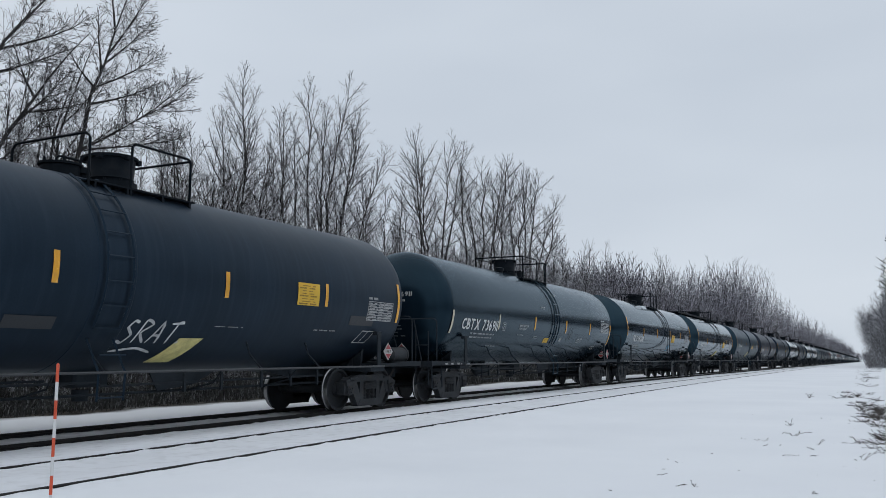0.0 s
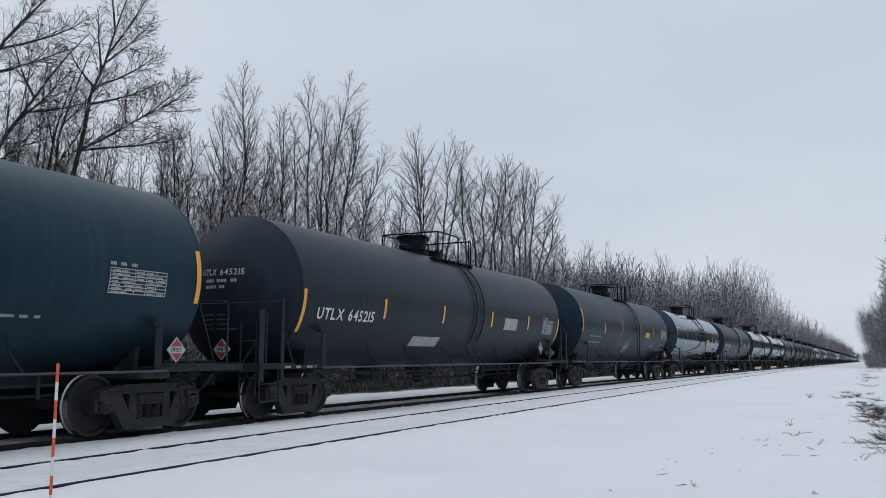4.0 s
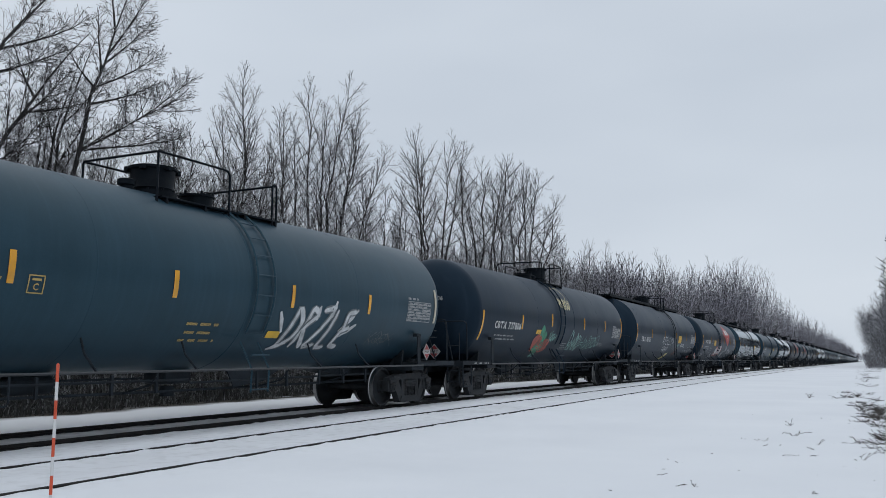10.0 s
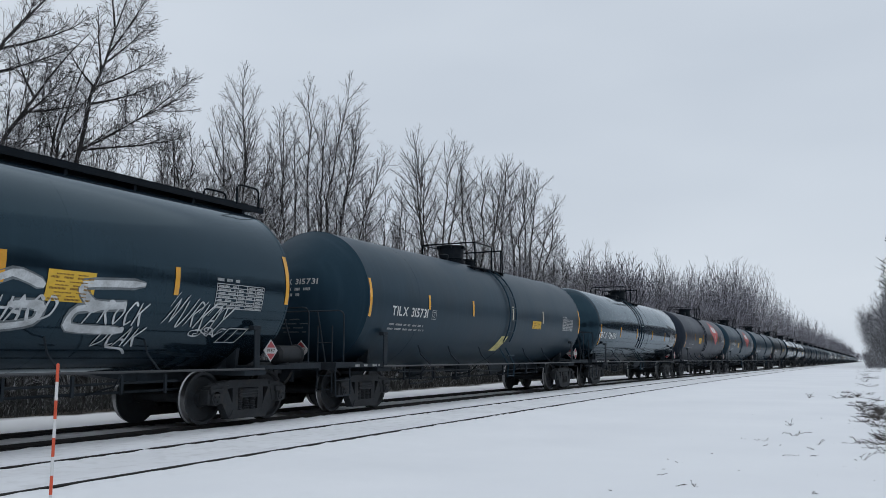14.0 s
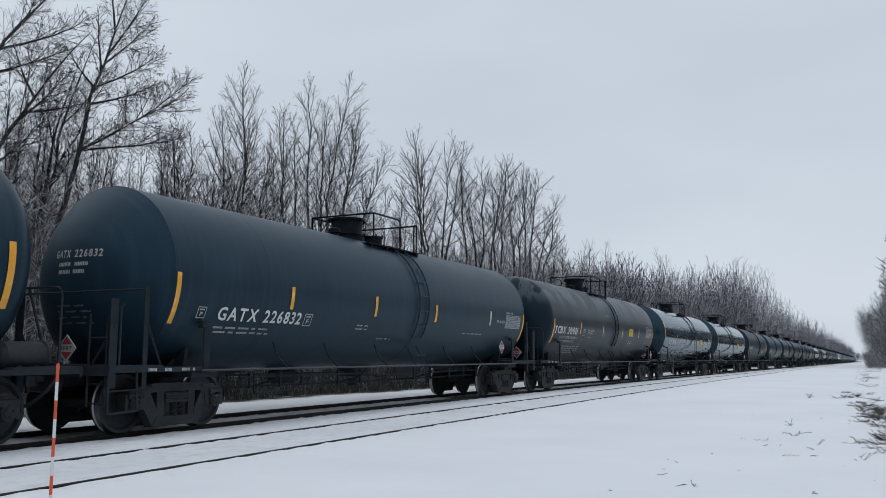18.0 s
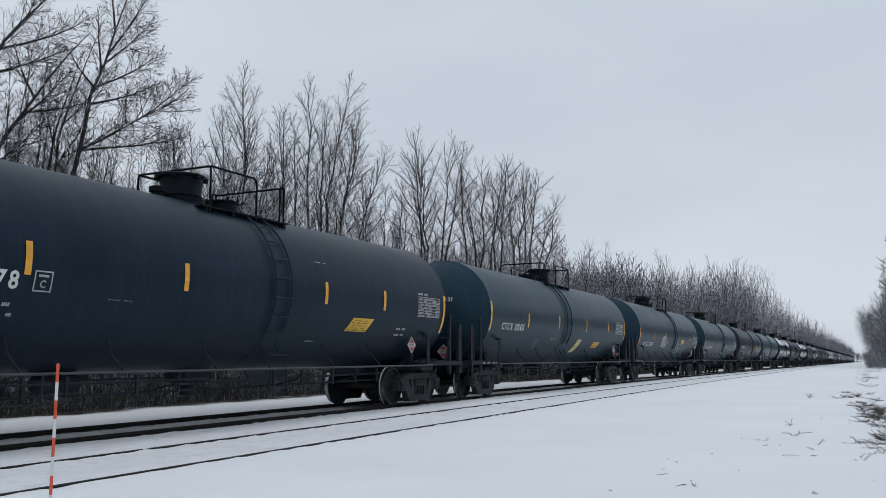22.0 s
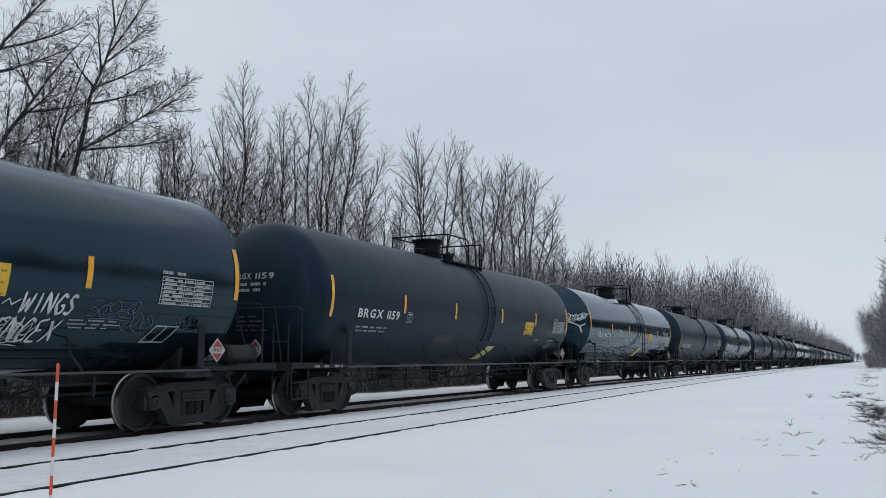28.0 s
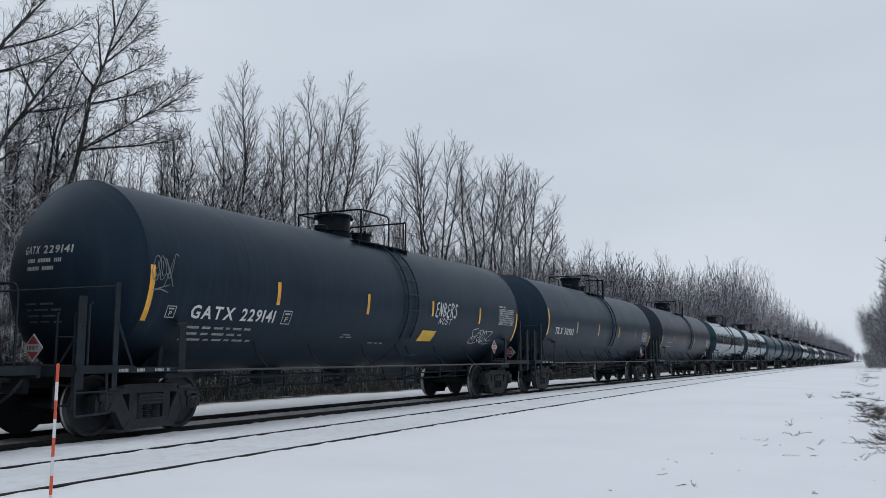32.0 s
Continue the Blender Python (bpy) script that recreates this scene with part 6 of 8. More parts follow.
def scrawl(seed, tank, u0, u1, w0, w1, mat, letters=5, width=0.035, wild=1.0, name="graffiti", label="", place=on_tank):
    """Spray-can tag that cannot be read: narrow pen-drawn forms pushed into one another, with long tails and a sweep under some."""
    rng = random.Random(seed)
    cell, hgt = (u1 - u0) / letters, w1 - w0
    slant, rise = rng.uniform(0.05, 0.30), rng.uniform(-0.05, 0.12)
    forms = list("SRAEKNZMBYCHGDWOX")
    rng.shuffle(forms)
    for i in range(letters):
        sx, sy = cell * rng.uniform(1.2, 1.6), hgt * rng.uniform(0.68, 0.98)
        ox, oy = u0 + i * cell - cell * 0.15, w0 + rng.uniform(0.0, hgt - sy) + rise * hgt * (i / letters - 0.5)
        lines_ = []
        if (i + seed) % 3:                  # a closed, pinched bubble with a hook inside
            n, ph, pinch = 9, rng.uniform(0, 6.28), rng.uniform(0.15, 0.4)
            ring = []
            for k in range(n + 2):
                t = ph + 6.283 * k / n
                q = 0.5 * (1.0 - pinch * (0.5 + 0.5 * math.sin(2 * t + seed + i))) * rng.uniform(0.85, 1.12)
                ring.append((0.5 + q * math.cos(t) * 0.9, 0.5 + q * math.sin(t)))
            lines_ += [ring, [(0.35, 0.7), (0.55, 0.78), (0.6, 0.5), (0.4, 0.42), (0.5, 0.2), (0.75, 0.3)][rng.randint(0, 2):]]
        else:
            lines_.append(list(LETTERS[forms[i % len(forms)]]))
            lines_.append([(0.1, 0.45), (0.6, 0.3), (1.1, rng.uniform(0.4, 1.1))])
        for path in lines_:
            key = [(ox + (a + rng.uniform(-0.07, 0.07) * wild) * sx + slant * b * sy, oy + (b + rng.uniform(-0.05, 0.05)) * sy) for a, b in path]
            if rng.random() < 0.3:          # a tail drawn out of the last stroke
                key.append((key[-1][0] + cell * rng.uniform(0.2, 0.7), key[-1][1] + hgt * rng.uniform(-0.3, 0.25)))
            line = smooth_line(key)
            if width > 0.055:
                stroke(name, line, width * 1.1, M_SPRAYD, tank, "soft overspray of a tag", 0.0114, place=place)
            stroke(name, line, width * rng.uniform(0.6, 0.85), mat, tank, label or "stroke of a spray-can tag", 0.012 + 0.0012 * (i % 3), 0.45, place)
    if rng.random() < 0.5:
        stroke(name, smooth_line([(u1, w0 + hgt * 0.1), (u0 + cell * 0.3, w0 - hgt * 0.10), ((u0 + u1) / 2, w0 - hgt * 0.06), (u1 - cell * 0.2, w0 - hgt * 0.14)]), width * 0.7, mat, tank, "sweep under a spray-can tag", 0.012, 0.3, place)


def written(tank, text, u0, u1, w, hgt, mat, tilt=0.0, name="graffiti", label="", width=0.0, slant=0.22, seed=1, place=on_tank, off=0.012):
    """Spray-can writing that can be read, letter by letter; broad caps leave a soft rim."""
    if any(c not in LETTERS and c != " " for c in text):
        v, f = flat_text(text, u1 - u0, hgt)
        me = mesh_from("stencil", [on_tank(u0 + a, w + b, 0.012) for a, b in v], f, [mat])
        return child("stencil", me, tank)
    rng = random.Random(seed)
    width = width or (0.036 if hgt < 0.6 else 0.07)
    cell = (u1 - u0) / (len(text) - 0.5 * text.count("."))
    for i, c in enumerate(text):
        if c == " ":
            continue
        key = [(u0 + (i + 0.85 * a + rng.uniform(-0.03, 0.03)) * cell + slant * b * hgt, w + (b + rng.uniform(-0.03, 0.03)) * hgt + tilt * i * cell) for a, b in LETTERS[c]]
        line = smooth_line(key)
        if width > 0.06:
            stroke(name, line, width * 1.35, M_SPRAYD, tank, "soft overspray round a letter", 0.0114, place=place)
        stroke(name, line, width, mat, tank, label or "hand-sprayed letter", off, 0.35, place)


def blob(seed, tank, u, w, ru, rw, mat, label="", off=0.0115):
    """A filled patch of spray paint with an uneven edge."""
    rng = random.Random(seed)
    ring = []
    for k in range(18):
        t = k * math.pi / 9
        s = 1.0 + 0.10 * math.sin(3 * t + seed) + 0.06 * math.sin(5 * t + 2 * seed)
        ring.append((u + ru * math.cos(t) * s, w + rw * math.sin(t) * s))
    quads = []
    for k in range(18):
        a, b = ring[k], ring[(k + 1) % 18]
        m0, m1 = ((a[0] + u) / 2, (a[1] + w) / 2), ((b[0] + u) / 2, (b[1] + w) / 2)
        quads += [[a, b, m1, m0], [m0, m1, (u, w)]]
    return skin("graffiti", quads, mat, tank, label or "filled patch of spray paint", off)


def hoop(tank, u, w, ru, rw, mat):
    pts = [(u + ru * math.cos(k * math.pi / 12), w + rw * math.sin(k * math.pi / 12)) for k in range(25)]
    return stroke("graffiti", pts, 0.04, mat, tank, "sprayed ring", 0.012)


def emblem(tank, u, w, ru, rw):
    """Red diamond emblem with plain white bars in place of its lettering."""
    quads, n = [], 10
    for i in range(n):
        a, b = -1 + 2 * i / n, -1 + 2 * (i + 1) / n
        ha, hb = ru * (1 - abs(a)), ru * (1 - abs(b))
        quads.append([(u - ha, w + a * rw), (u + ha, w + a * rw), (u + hb, w + b * rw), (u - hb, w + b * rw)])
    e = skin("emblem", quads, M_RED, tank, "red diamond company emblem with white bars", 0.011)
    for a, b in ((-0.44, -0.08), (-0.03, 0.20), (0.24, 0.50)):
        skin("emblem_bar", rect(u + ru * a, u + ru * b, w - rw * 0.02, w + rw * 0.42), M_WHITE, tank, "", 0.014)
    for i in range(6):
        hw = ru * (0.18 - abs(i - 2.5) * 0.05)
        skin("emblem_bar", rect(u - hw, u + hw, w - rw * (0.25 + 0.055 * i), w - rw * (0.225 + 0.055 * i), n=1), M_DIM, tank, "", 0.014)
    return e


def placard(car, x, y, z, side=True):
    """Diamond hazard placard on a holder, standing out from the car."""
    s = 0.20
    bm = bmesh.new()
    if side:
        slab(bm, [(-s, 0), (0, -s), (s, 0), (0, s)], -0.006, 0.006)
    else:
        slab(bm, [(-s, 0), (0, -s), (s, 0), (0, s)], -0.006, 0.006, "yz")
    p = child("placard", cached(("placard", side), lambda: finish("placard", bm, M_PALEGREY)), car, "red and white diamond hazard placard", pose(x, y, z))

    def tri():
        vs, fs, o = [], [], -0.009
        for pts in ([(-s * 0.60, s * 0.27), (s * 0.60, s * 0.27), (0, s * 0.86)], [(s * 0.60, -s * 0.27), (-s * 0.60, -s * 0.27), (0, -s * 0.86)]):
            fs.append(tuple(range(len(vs), len(vs) + 3)))
            vs += [(a, o, b) if side else (o, -a, b) for a, b in pts]
        return mesh_from("placard_field", vs, fs, [M_PLRED])
    child("placard_field", cached(("plfield", side), tri), p)

    def num():
        v, f = flat_text("1987", s * 1.15, s * 0.30)
        return mesh_from("placard_number", [(a - s * 0.57, -0.009, b - s * 0.15) if side else (-0.009, s * 0.57 - a, b - s * 0.15) for a, b in v], f, [M_DARK])
    child("placard_number", cached(("plnum", side), num), p)
    return p


# ---- the train, car by car ----
G, S, B, T, N, U, F = M_GLOSS, M_SEMI, M_MATTE, M_TEAL, M_BROWN, M_BLUE, M_FROST
BUILT = []


def begin(style, paint, label, num=""):
    """Builds the next car of the train with what all of them carry; returns its tank, for the marks."""
    car, tank, sets = build_car(label, style, paint, True)
    BUILT.append((car, sets))
    rounded = TYPES[style]["round"]
    placard(car, *((5.95, -1.44, 1.44) if style in ("gatx", "ctcm") else (7.10, -1.50, 1.28)), True)
    placard(car, -8.78, -0.62, 1.30, False)
    if num:
        head_text(tank, num, 0.37, -0.60, 0.28, 0.12, rounded)
    head_print(tank, 0.26, -0.45, 0.14, rounded)
    head_print(tank, 0.26, -0.30, 0.02, rounded)
    for k in range(4):
        head_print(tank, 0.34, -0.28 - 0.12 * (k % 2), -0.50 - 0.09 * k, rounded, M_SPRAYD, 0.027)
    return tank


def car_00():
    c = begin("mwtx", B, "matte black tank car with a white spray-can tag")
    stripe(c, -1.81, -0.29, 0.15)
    stripe(c, 1.61, -0.29, 0.15)
    stripe(c, 4.58, -0.29, 0.16)
    stripe(c, 7.5, -0.52, 0.37)
    warning_sign(c, 3.61, 4.32, -0.3, 0.13, 0, 5)
    written(c, "SRAT.", -0.4, 0.93, -1.16, 0.40, M_SPRAY, width=0.05)
    stroke("graffiti", smooth_line([(-0.38, -1.36), (0.1, -1.28), (0.45, -1.38)]), 0.05, M_SPRAY, c, "sweep under a spray-can tag")
    panel(c, 0.57, 1.11, -1.67, -1.05, 0.32)
    print_block(c, 1.46, 2.54, -0.81, 1, 0.02, 0.04)
    print_block(c, 4.4, 5.39, -0.8, 1, 0.03, 0.05)
    patch(c, 5.57, 6.51, -0.64, -0.43)
    table(c, 6.19, 7.25, -0.51, -0.1)
    open_box(c, 6.03, -1.07, 0.52, 0.32)
    patch(c, -2.4, -1.61, -0.96, -0.76)
    stripe(c, -7.5, -0.69, 0.18)
    stripe(c, -4.42, -0.28, 0.16)


def car_01():
    c = begin("tcbx", S, "satin black tank car with white stencils", "CBTX 736911")
    number(c, "CBTX 736911", -7.01, -4.55, -0.55, 0.27)
    stripe(c, 1.74, -0.46, -0.02)
    stripe(c, 4.66, -0.45, -0.01)
    stripe(c, 7.5, -0.85, 0.01)
    warning_sign(c, -0.30, 0.17, -0.86, -0.68, 0, 3)
    lines(c, -2.86, -2.06, -0.36, 0.065, 0.10, "THERMAL PROTECTION", "SYSTEM EQUIPPED")
    print_block(c, -2.86, -2.27, -0.64, 1, 0.035, 0.06)
    print_block(c, -1.39, -0.88, -0.66, 2, 0.03, 0.055)
    print_block(c, -4.9, -3.97, -1.07, 1, 0.05, 0.08)
    print_block(c, -4.3, -3.95, -1.22, 2, 0.025, 0.045)
    patch(c, 1.28, 1.50, -0.78, -0.64, M_DIM)
    print_block(c, 3.21, 4.04, -0.61, 4, 0.03, 0.06)
    print_block(c, -0.91, -0.45, 0.34, 2, 0.03, 0.055)
    table(c, 6.13, 7.25, -0.34, 0.06)
    print_block(c, 0.93, 1.41, 0.94, 2, 0.02, 0.05)
    scrawl(2, c, 1.97, 2.52, -0.76, -0.2, M_SPRAYD, 3, 0.02)
    print_block(c, 5.46, 6.1, -0.97, 2, 0.06, 0.1)
    print_block(c, -6.36, -4.33, -0.69, 2, 0.06, 0.11)
    stripe(c, -7.63, -0.7, -0.07, M_PALE)
    stripe(c, -4.47, -0.5, -0.06, M_PALE)
    plate(c, -4.19, -0.52, 0.24, "C")
    stripe(c, -1.45, -0.44, 0.0)


def car_02():
    c = begin("tilx", G, "glossy black tank car with a blue tag", "TILX 191288")
    number(c, "TILX 191288", -6.4, -4.39, -0.56, 0.24)
    stripe(c, -7.5, -0.33, 0.52)
    stripe(c, -4.42, -0.3, 0.09)
    plate(c, -4.26, -0.54, 0.24, "C")
    stripe(c, 1.65, -0.31, 0.13)
    stripe(c, 4.5, -0.32, 0.12)
    stripe(c, 7.5, -0.32, 0.56)
    warning_sign(c, 2.15, 2.93, -0.5, -0.09, 0, 5)
    table(c, 5.79, 6.96, -0.44, -0.06)
    written(c, "NESN", 1.48, 2.06, -0.88, 0.24, M_CYAN, width=0.055)
    stroke("graffiti", smooth_line([(1.50, -1.0), (1.75, -0.96), (2.05, -1.03)]), 0.04, M_CYAN, c, "sweep under a spray-can tag")
    print_block(c, 3, 3.56, -0.85, 1, 0.02, 0.04)
    print_block(c, 4.24, 5.33, -0.88, 2, 0.06, 0.1)
    open_box(c, 5.92, -1.14, 0.48, 0.32)
    print_block(c, -6.12, -4.57, -0.77, 2, 0.05, 0.09)
    stripe(c, -1.45, -0.31, 0.12)


def car_03():
    c = begin("siox", G, "glossy black tank car with a running board along its top", "SIOX 31090")
    number(c, "SIOX 31090", -6.41, -4.42, -0.54, 0.21)
    stripe(c, -7.5, -0.35, 0.53)
    stripe(c, -4.13, -0.36, 0.03)
    stripe(c, -1.46, -0.36, 0.04)
    plate(c, -4.16, -0.57, 0.26, "C")
    print_block(c, -6.38, -4.66, -0.77, 2, 0.06, 0.11)
    panel(c, 0.25, 0.77, -1.36, -0.81, 0.3)
    stripe(c, 4.32, -0.37, 0.08)
    stripe(c, 7.5, -0.35, 0.56)
    warning_sign(c, 2.7, 3.5, -0.56, -0.14, 0, 5)
    table(c, 5.89, 7.08, -0.5, -0.08)
    print_block(c, 2.47, 3.39, -0.75, 1, 0.01, 0.02)
    print_block(c, 4.35, 5.16, -0.76, 2, 0.02, 0.04)
    open_box(c, 5.24, -1.05, 0.48, 0.33)
    stripe(c, 1.68, -0.33, 0.09)


def car_04():
    c = begin("tilg", T, "dark green-grey tank car with yellow panels", "TILX 315601")
    number(c, "TILX 315601", -6.62, -4.63, -0.35, 0.19)
    plate(c, -4.47, -0.38, 0.23, "C")
    stripe(c, -7.5, -0.45, 0.43)
    stripe(c, -4.6, -0.14, 0.24)
    stripe(c, -1.64, -0.2, 0.21)
    stripe(c, 0.91, -0.23, 0.19)
    stripe(c, 3.52, -0.22, 0.2)
    warning_sign(c, 2.22, 3.05, -0.42, -0.16, 0, 3)
    panel(c, -0.07, 0.45, -1.27, -0.74, 0.3)
    scrawl(4, c, -3.28, -1.5, -1.3, -0.71, M_SPRAYD, 5, 0.02)
    table(c, 5.69, 6.8, -0.37, -0.01)
    print_block(c, -6.55, -4.58, -0.61, 2, 0.06, 0.11)
    print_block(c, 2.91, 4.99, -0.8, 1, 0.06, 0.1)
    stripe(c, 7.5, -0.43, 0.43)


def car_05():
    c = begin("gatx", N, "brownish black tank car with pale patches", "UTLX 645215")
    number(c, "UTLX 645215", -7.02, -4.85, -0.54, 0.21)
    patch(c, -2.76, -1.29, -1.12, -0.83, M_DIM)
    patch(c, 2.65, 3.66, -0.5, -0.15, M_DIM)
    stripe(c, -7.5, -0.85, 0.02)
    stripe(c, -4.42, -0.44, 0.0)
    stripe(c, -1.45, -0.44, 0.0)
    stripe(c, 1.68, -0.44, 0.0)
    stripe(c, 4.62, -0.44, 0.0)
    stripe(c, 7.5, -0.85, 0.02)
    table(c, 5.95, 6.95, -0.55, -0.1)


def car_06():
    c = begin("tilx", B, "matte black tank car with white tags low on its side")
    table(c, 6.14, 7.25, -0.35, 0.05)
    warning_sign(c, 2.7, 3.51, -0.37, -0.11, 0, 3)
    stripe(c, -1.63, -0.18, 0.27)
    stripe(c, 1.73, -0.18, 0.26)
    stripe(c, 4.43, -0.19, 0.26)
    stripe(c, 7.5, -0.44, 0.44)
    scrawl(5, c, -2.61, -1.41, -1.36, -0.29, M_SPRAYD, 5, 0.04)
    scrawl(6, c, -1.41, -0.85, -1.26, -0.5, M_SPRAYD, 2, 0.03)
    scrawl(7, c, -0.84, -0.13, -1.11, -0.59, M_SPRAY, 4, 0.04)
    scrawl(8, c, -0.67, 0.18, -1.18, -0.32, M_DIM, 3, 0.03)
    scrawl(9, c, 2.6, 3.53, -1.06, -0.76, M_SPRAYD, 5, 0.03)
    print_block(c, 1.59, 3.68, -0.71, 2, 0.01, 0.02)
    print_block(c, 4.09, 5.1, -0.73, 3, 0.03, 0.06)
    open_box(c, 5.83, -1, 0.54, 0.33)
    stripe(c, -7.5, -0.33, 0.56)
    stripe(c, -4.42, -0.31, 0.12)
    print_block(c, -6.4, -4.7, -0.5, 2, 0.12, 0.25)


def car_07():
    c = begin("tilx", G, "glossy black tank car with a yellow sign", "TILX 191721")
    number(c, "TILX 191721", -6.51, -4.57, -0.51, 0.19)
    stripe(c, -7.5, -0.29, 0.61)
    stripe(c, -4.44, -0.29, 0.15)
    stripe(c, -1.47, -0.28, 0.15)
    stripe(c, 1.64, -0.3, 0.13)
    stripe(c, 7.5, -0.57, 0.62)
    stripe(c, 4.6, -0.28, 0.09, M_PALE)
    warning_sign(c, 2.4, 3.13, -0.52, -0.12, 0, 4)
    plate(c, -4.32, -0.52, 0.25, "C")
    print_block(c, -6.45, -4.81, -0.75, 2, 0.05, 0.08)
    print_block(c, -0.84, 0.26, -0.83, 1, 0.03, 0.06)
    table(c, 5.79, 6.97, -0.45, -0.1)
    print_block(c, 3.06, 5.19, -0.86, 2, 0.03, 0.05)
    open_box(c, 5.92, -1.15, 0.9, 0.31)


def car_08():
    c = begin("tcbx", B, "matte black tank car covered in white tags", "TCBX 304098")
    number(c, "TCBX 304098", -7.31, -4.58, -0.45, 0.22)
    stripe(c, -7.5, -0.83, 0.02)
    stripe(c, -4.33, -0.43, 0.01)
    stripe(c, -1.49, -0.44, -0)
    stripe(c, 4.56, -0.4, -0, M_PALE)
    warning_sign(c, 3.33, 4.03, -0.35, -0.02, 0, 4)
    plate(c, -4.03, -0.49, 0.27, "C")
    lines(c, -6.48, -4.44, -0.62, 0.08, 0.13, "LD LMT 195700LB 88750KG", "LT WT 90300LB 40950KG")
    print_block(c, -5.85, -3.75, -0.93, 3, 0.05, 0.09)
    lines(c, -2.78, -1.98, -0.27, 0.065, 0.10, "THERMAL PROTECTION", "SYSTEM EQUIPPED")
    print_block(c, -2.74, -2.2, -0.52, 1, 0.03, 0.05)
    print_block(c, -0.86, -0.36, 0.44, 2, 0.03, 0.06)
    scrawl(10, c, -7.68, -6.95, -1.17, -0.80, M_STRAW, 3, 0.022)
    scrawl(110, c, -7.50, -6.72, -0.83, -0.46, M_STRAW, 3, 0.022)
    scrawl(11, c, -3.50, -2.25, -1.22, -0.65, M_DIM, 4, 0.026)
    scrawl(111, c, -3.40, -2.35, -1.10, -0.70, M_DIM, 5, 0.02)
    scrawl(12, c, -2.05, 0.45, -1.38, -0.62, M_DIM, 5, 0.03)
    scrawl(112, c, -1.75, 0.20, -1.15, -0.60, M_SPRAY, 6, 0.024)
    scrawl(13, c, 1.02, 2.45, -0.25, 0.68, M_SPRAY, 4, 0.035)
    scrawl(113, c, 1.15, 2.2, 0.0, 0.60, M_SPRAY, 5, 0.03)
    written(c, "TWST", 1.50, 2.22, -0.61, 0.13, M_DIM, width=0.022)
    scrawl(14, c, 1.62, 3.45, -1.26, -0.70, M_DIM, 5, 0.03)
    scrawl(15, c, 3.82, 5.70, -1.10, -0.72, M_SPRAYD, 4, 0.03)
    table(c, 6.19, 7.25, -0.34, 0.09)
    stripe(c, 1.68, -0.44, 0.0)
    stripe(c, 7.5, -0.85, 0.02)


def car_09():
    c = begin("tilx", G, "glossy black tank car with a mint tag", "TILX 192746")
    number(c, "TILX 192746", -6.58, -4.56, -0.53, 0.21)
    stripe(c, -7.5, -0.31, 0.59)
    stripe(c, -4.26, -0.32, 0.12)
    stripe(c, -1.4, -0.31, 0.12)
    stripe(c, 1.8, -0.33, 0.11)
    stripe(c, 4.44, -0.31, 0.07)
    stripe(c, 7.5, -0.56, 0.52)
    warning_sign(c, 2.46, 3.21, -0.52, -0.13, 0, 5)
    plate(c, -4.12, -0.57, 0.28, "C")
    lines(c, -6.59, -4.84, -0.86, 0.08, 0.13, "LD LMT 206200LB 93500KG", "LT WT 78600LB 35700KG")
    scrawl(16, c, -2.56, -1.44, -1.03, -0.51, M_MINT, 4, 0.04)
    scrawl(17, c, 1.47, 3.09, -1.39, -0.8, M_SPRAYD, 5, 0.03)
    table(c, 5.72, 6.87, -0.53, -0.08)
    print_block(c, -1.19, -0.06, -0.82, 1, 0.03, 0.05)
    open_box(c, 5.84, -1.18, 0.65, 0.37)


def car_10():
    c = begin("tilx", G, "glossy black tank car with large white numbers", "TILX 192677")
    number(c, "TILX 192677", -6.47, -4.57, -0.54, 0.21)
    stripe(c, -4.39, -0.3, 0.12)
    stripe(c, -1.45, -0.3, 0.13)
    stripe(c, 1.77, -0.3, 0.13)
    stripe(c, 4.53, -0.32, 0.12)
    stripe(c, 7.5, -0.37, 0.5)
    warning_sign(c, 2.4, 3.22, -0.52, -0.12, 0, 5)
    plate(c, -4.26, -0.55, 0.26, "C")
    lines(c, -6.31, -4.75, -0.85, 0.06, 0.1, "LD LMT 206300LB 93550KG", "LT WT 79700LB 36150KG")
    scrawl(18, c, -3.21, -2.64, -0.94, -0.8, M_SPRAYD, 5, 0.02)
    print_block(c, -1.31, -0.18, -0.87, 1, 0.03, 0.06)
    table(c, 5.66, 6.82, -0.5, -0.09)
    open_box(c, 6.06, -1.18, 0.76, 0.34)
    print_block(c, 4.32, 5.36, -0.9, 2, 0.04, 0.08)
    stripe(c, -7.5, -0.33, 0.56)


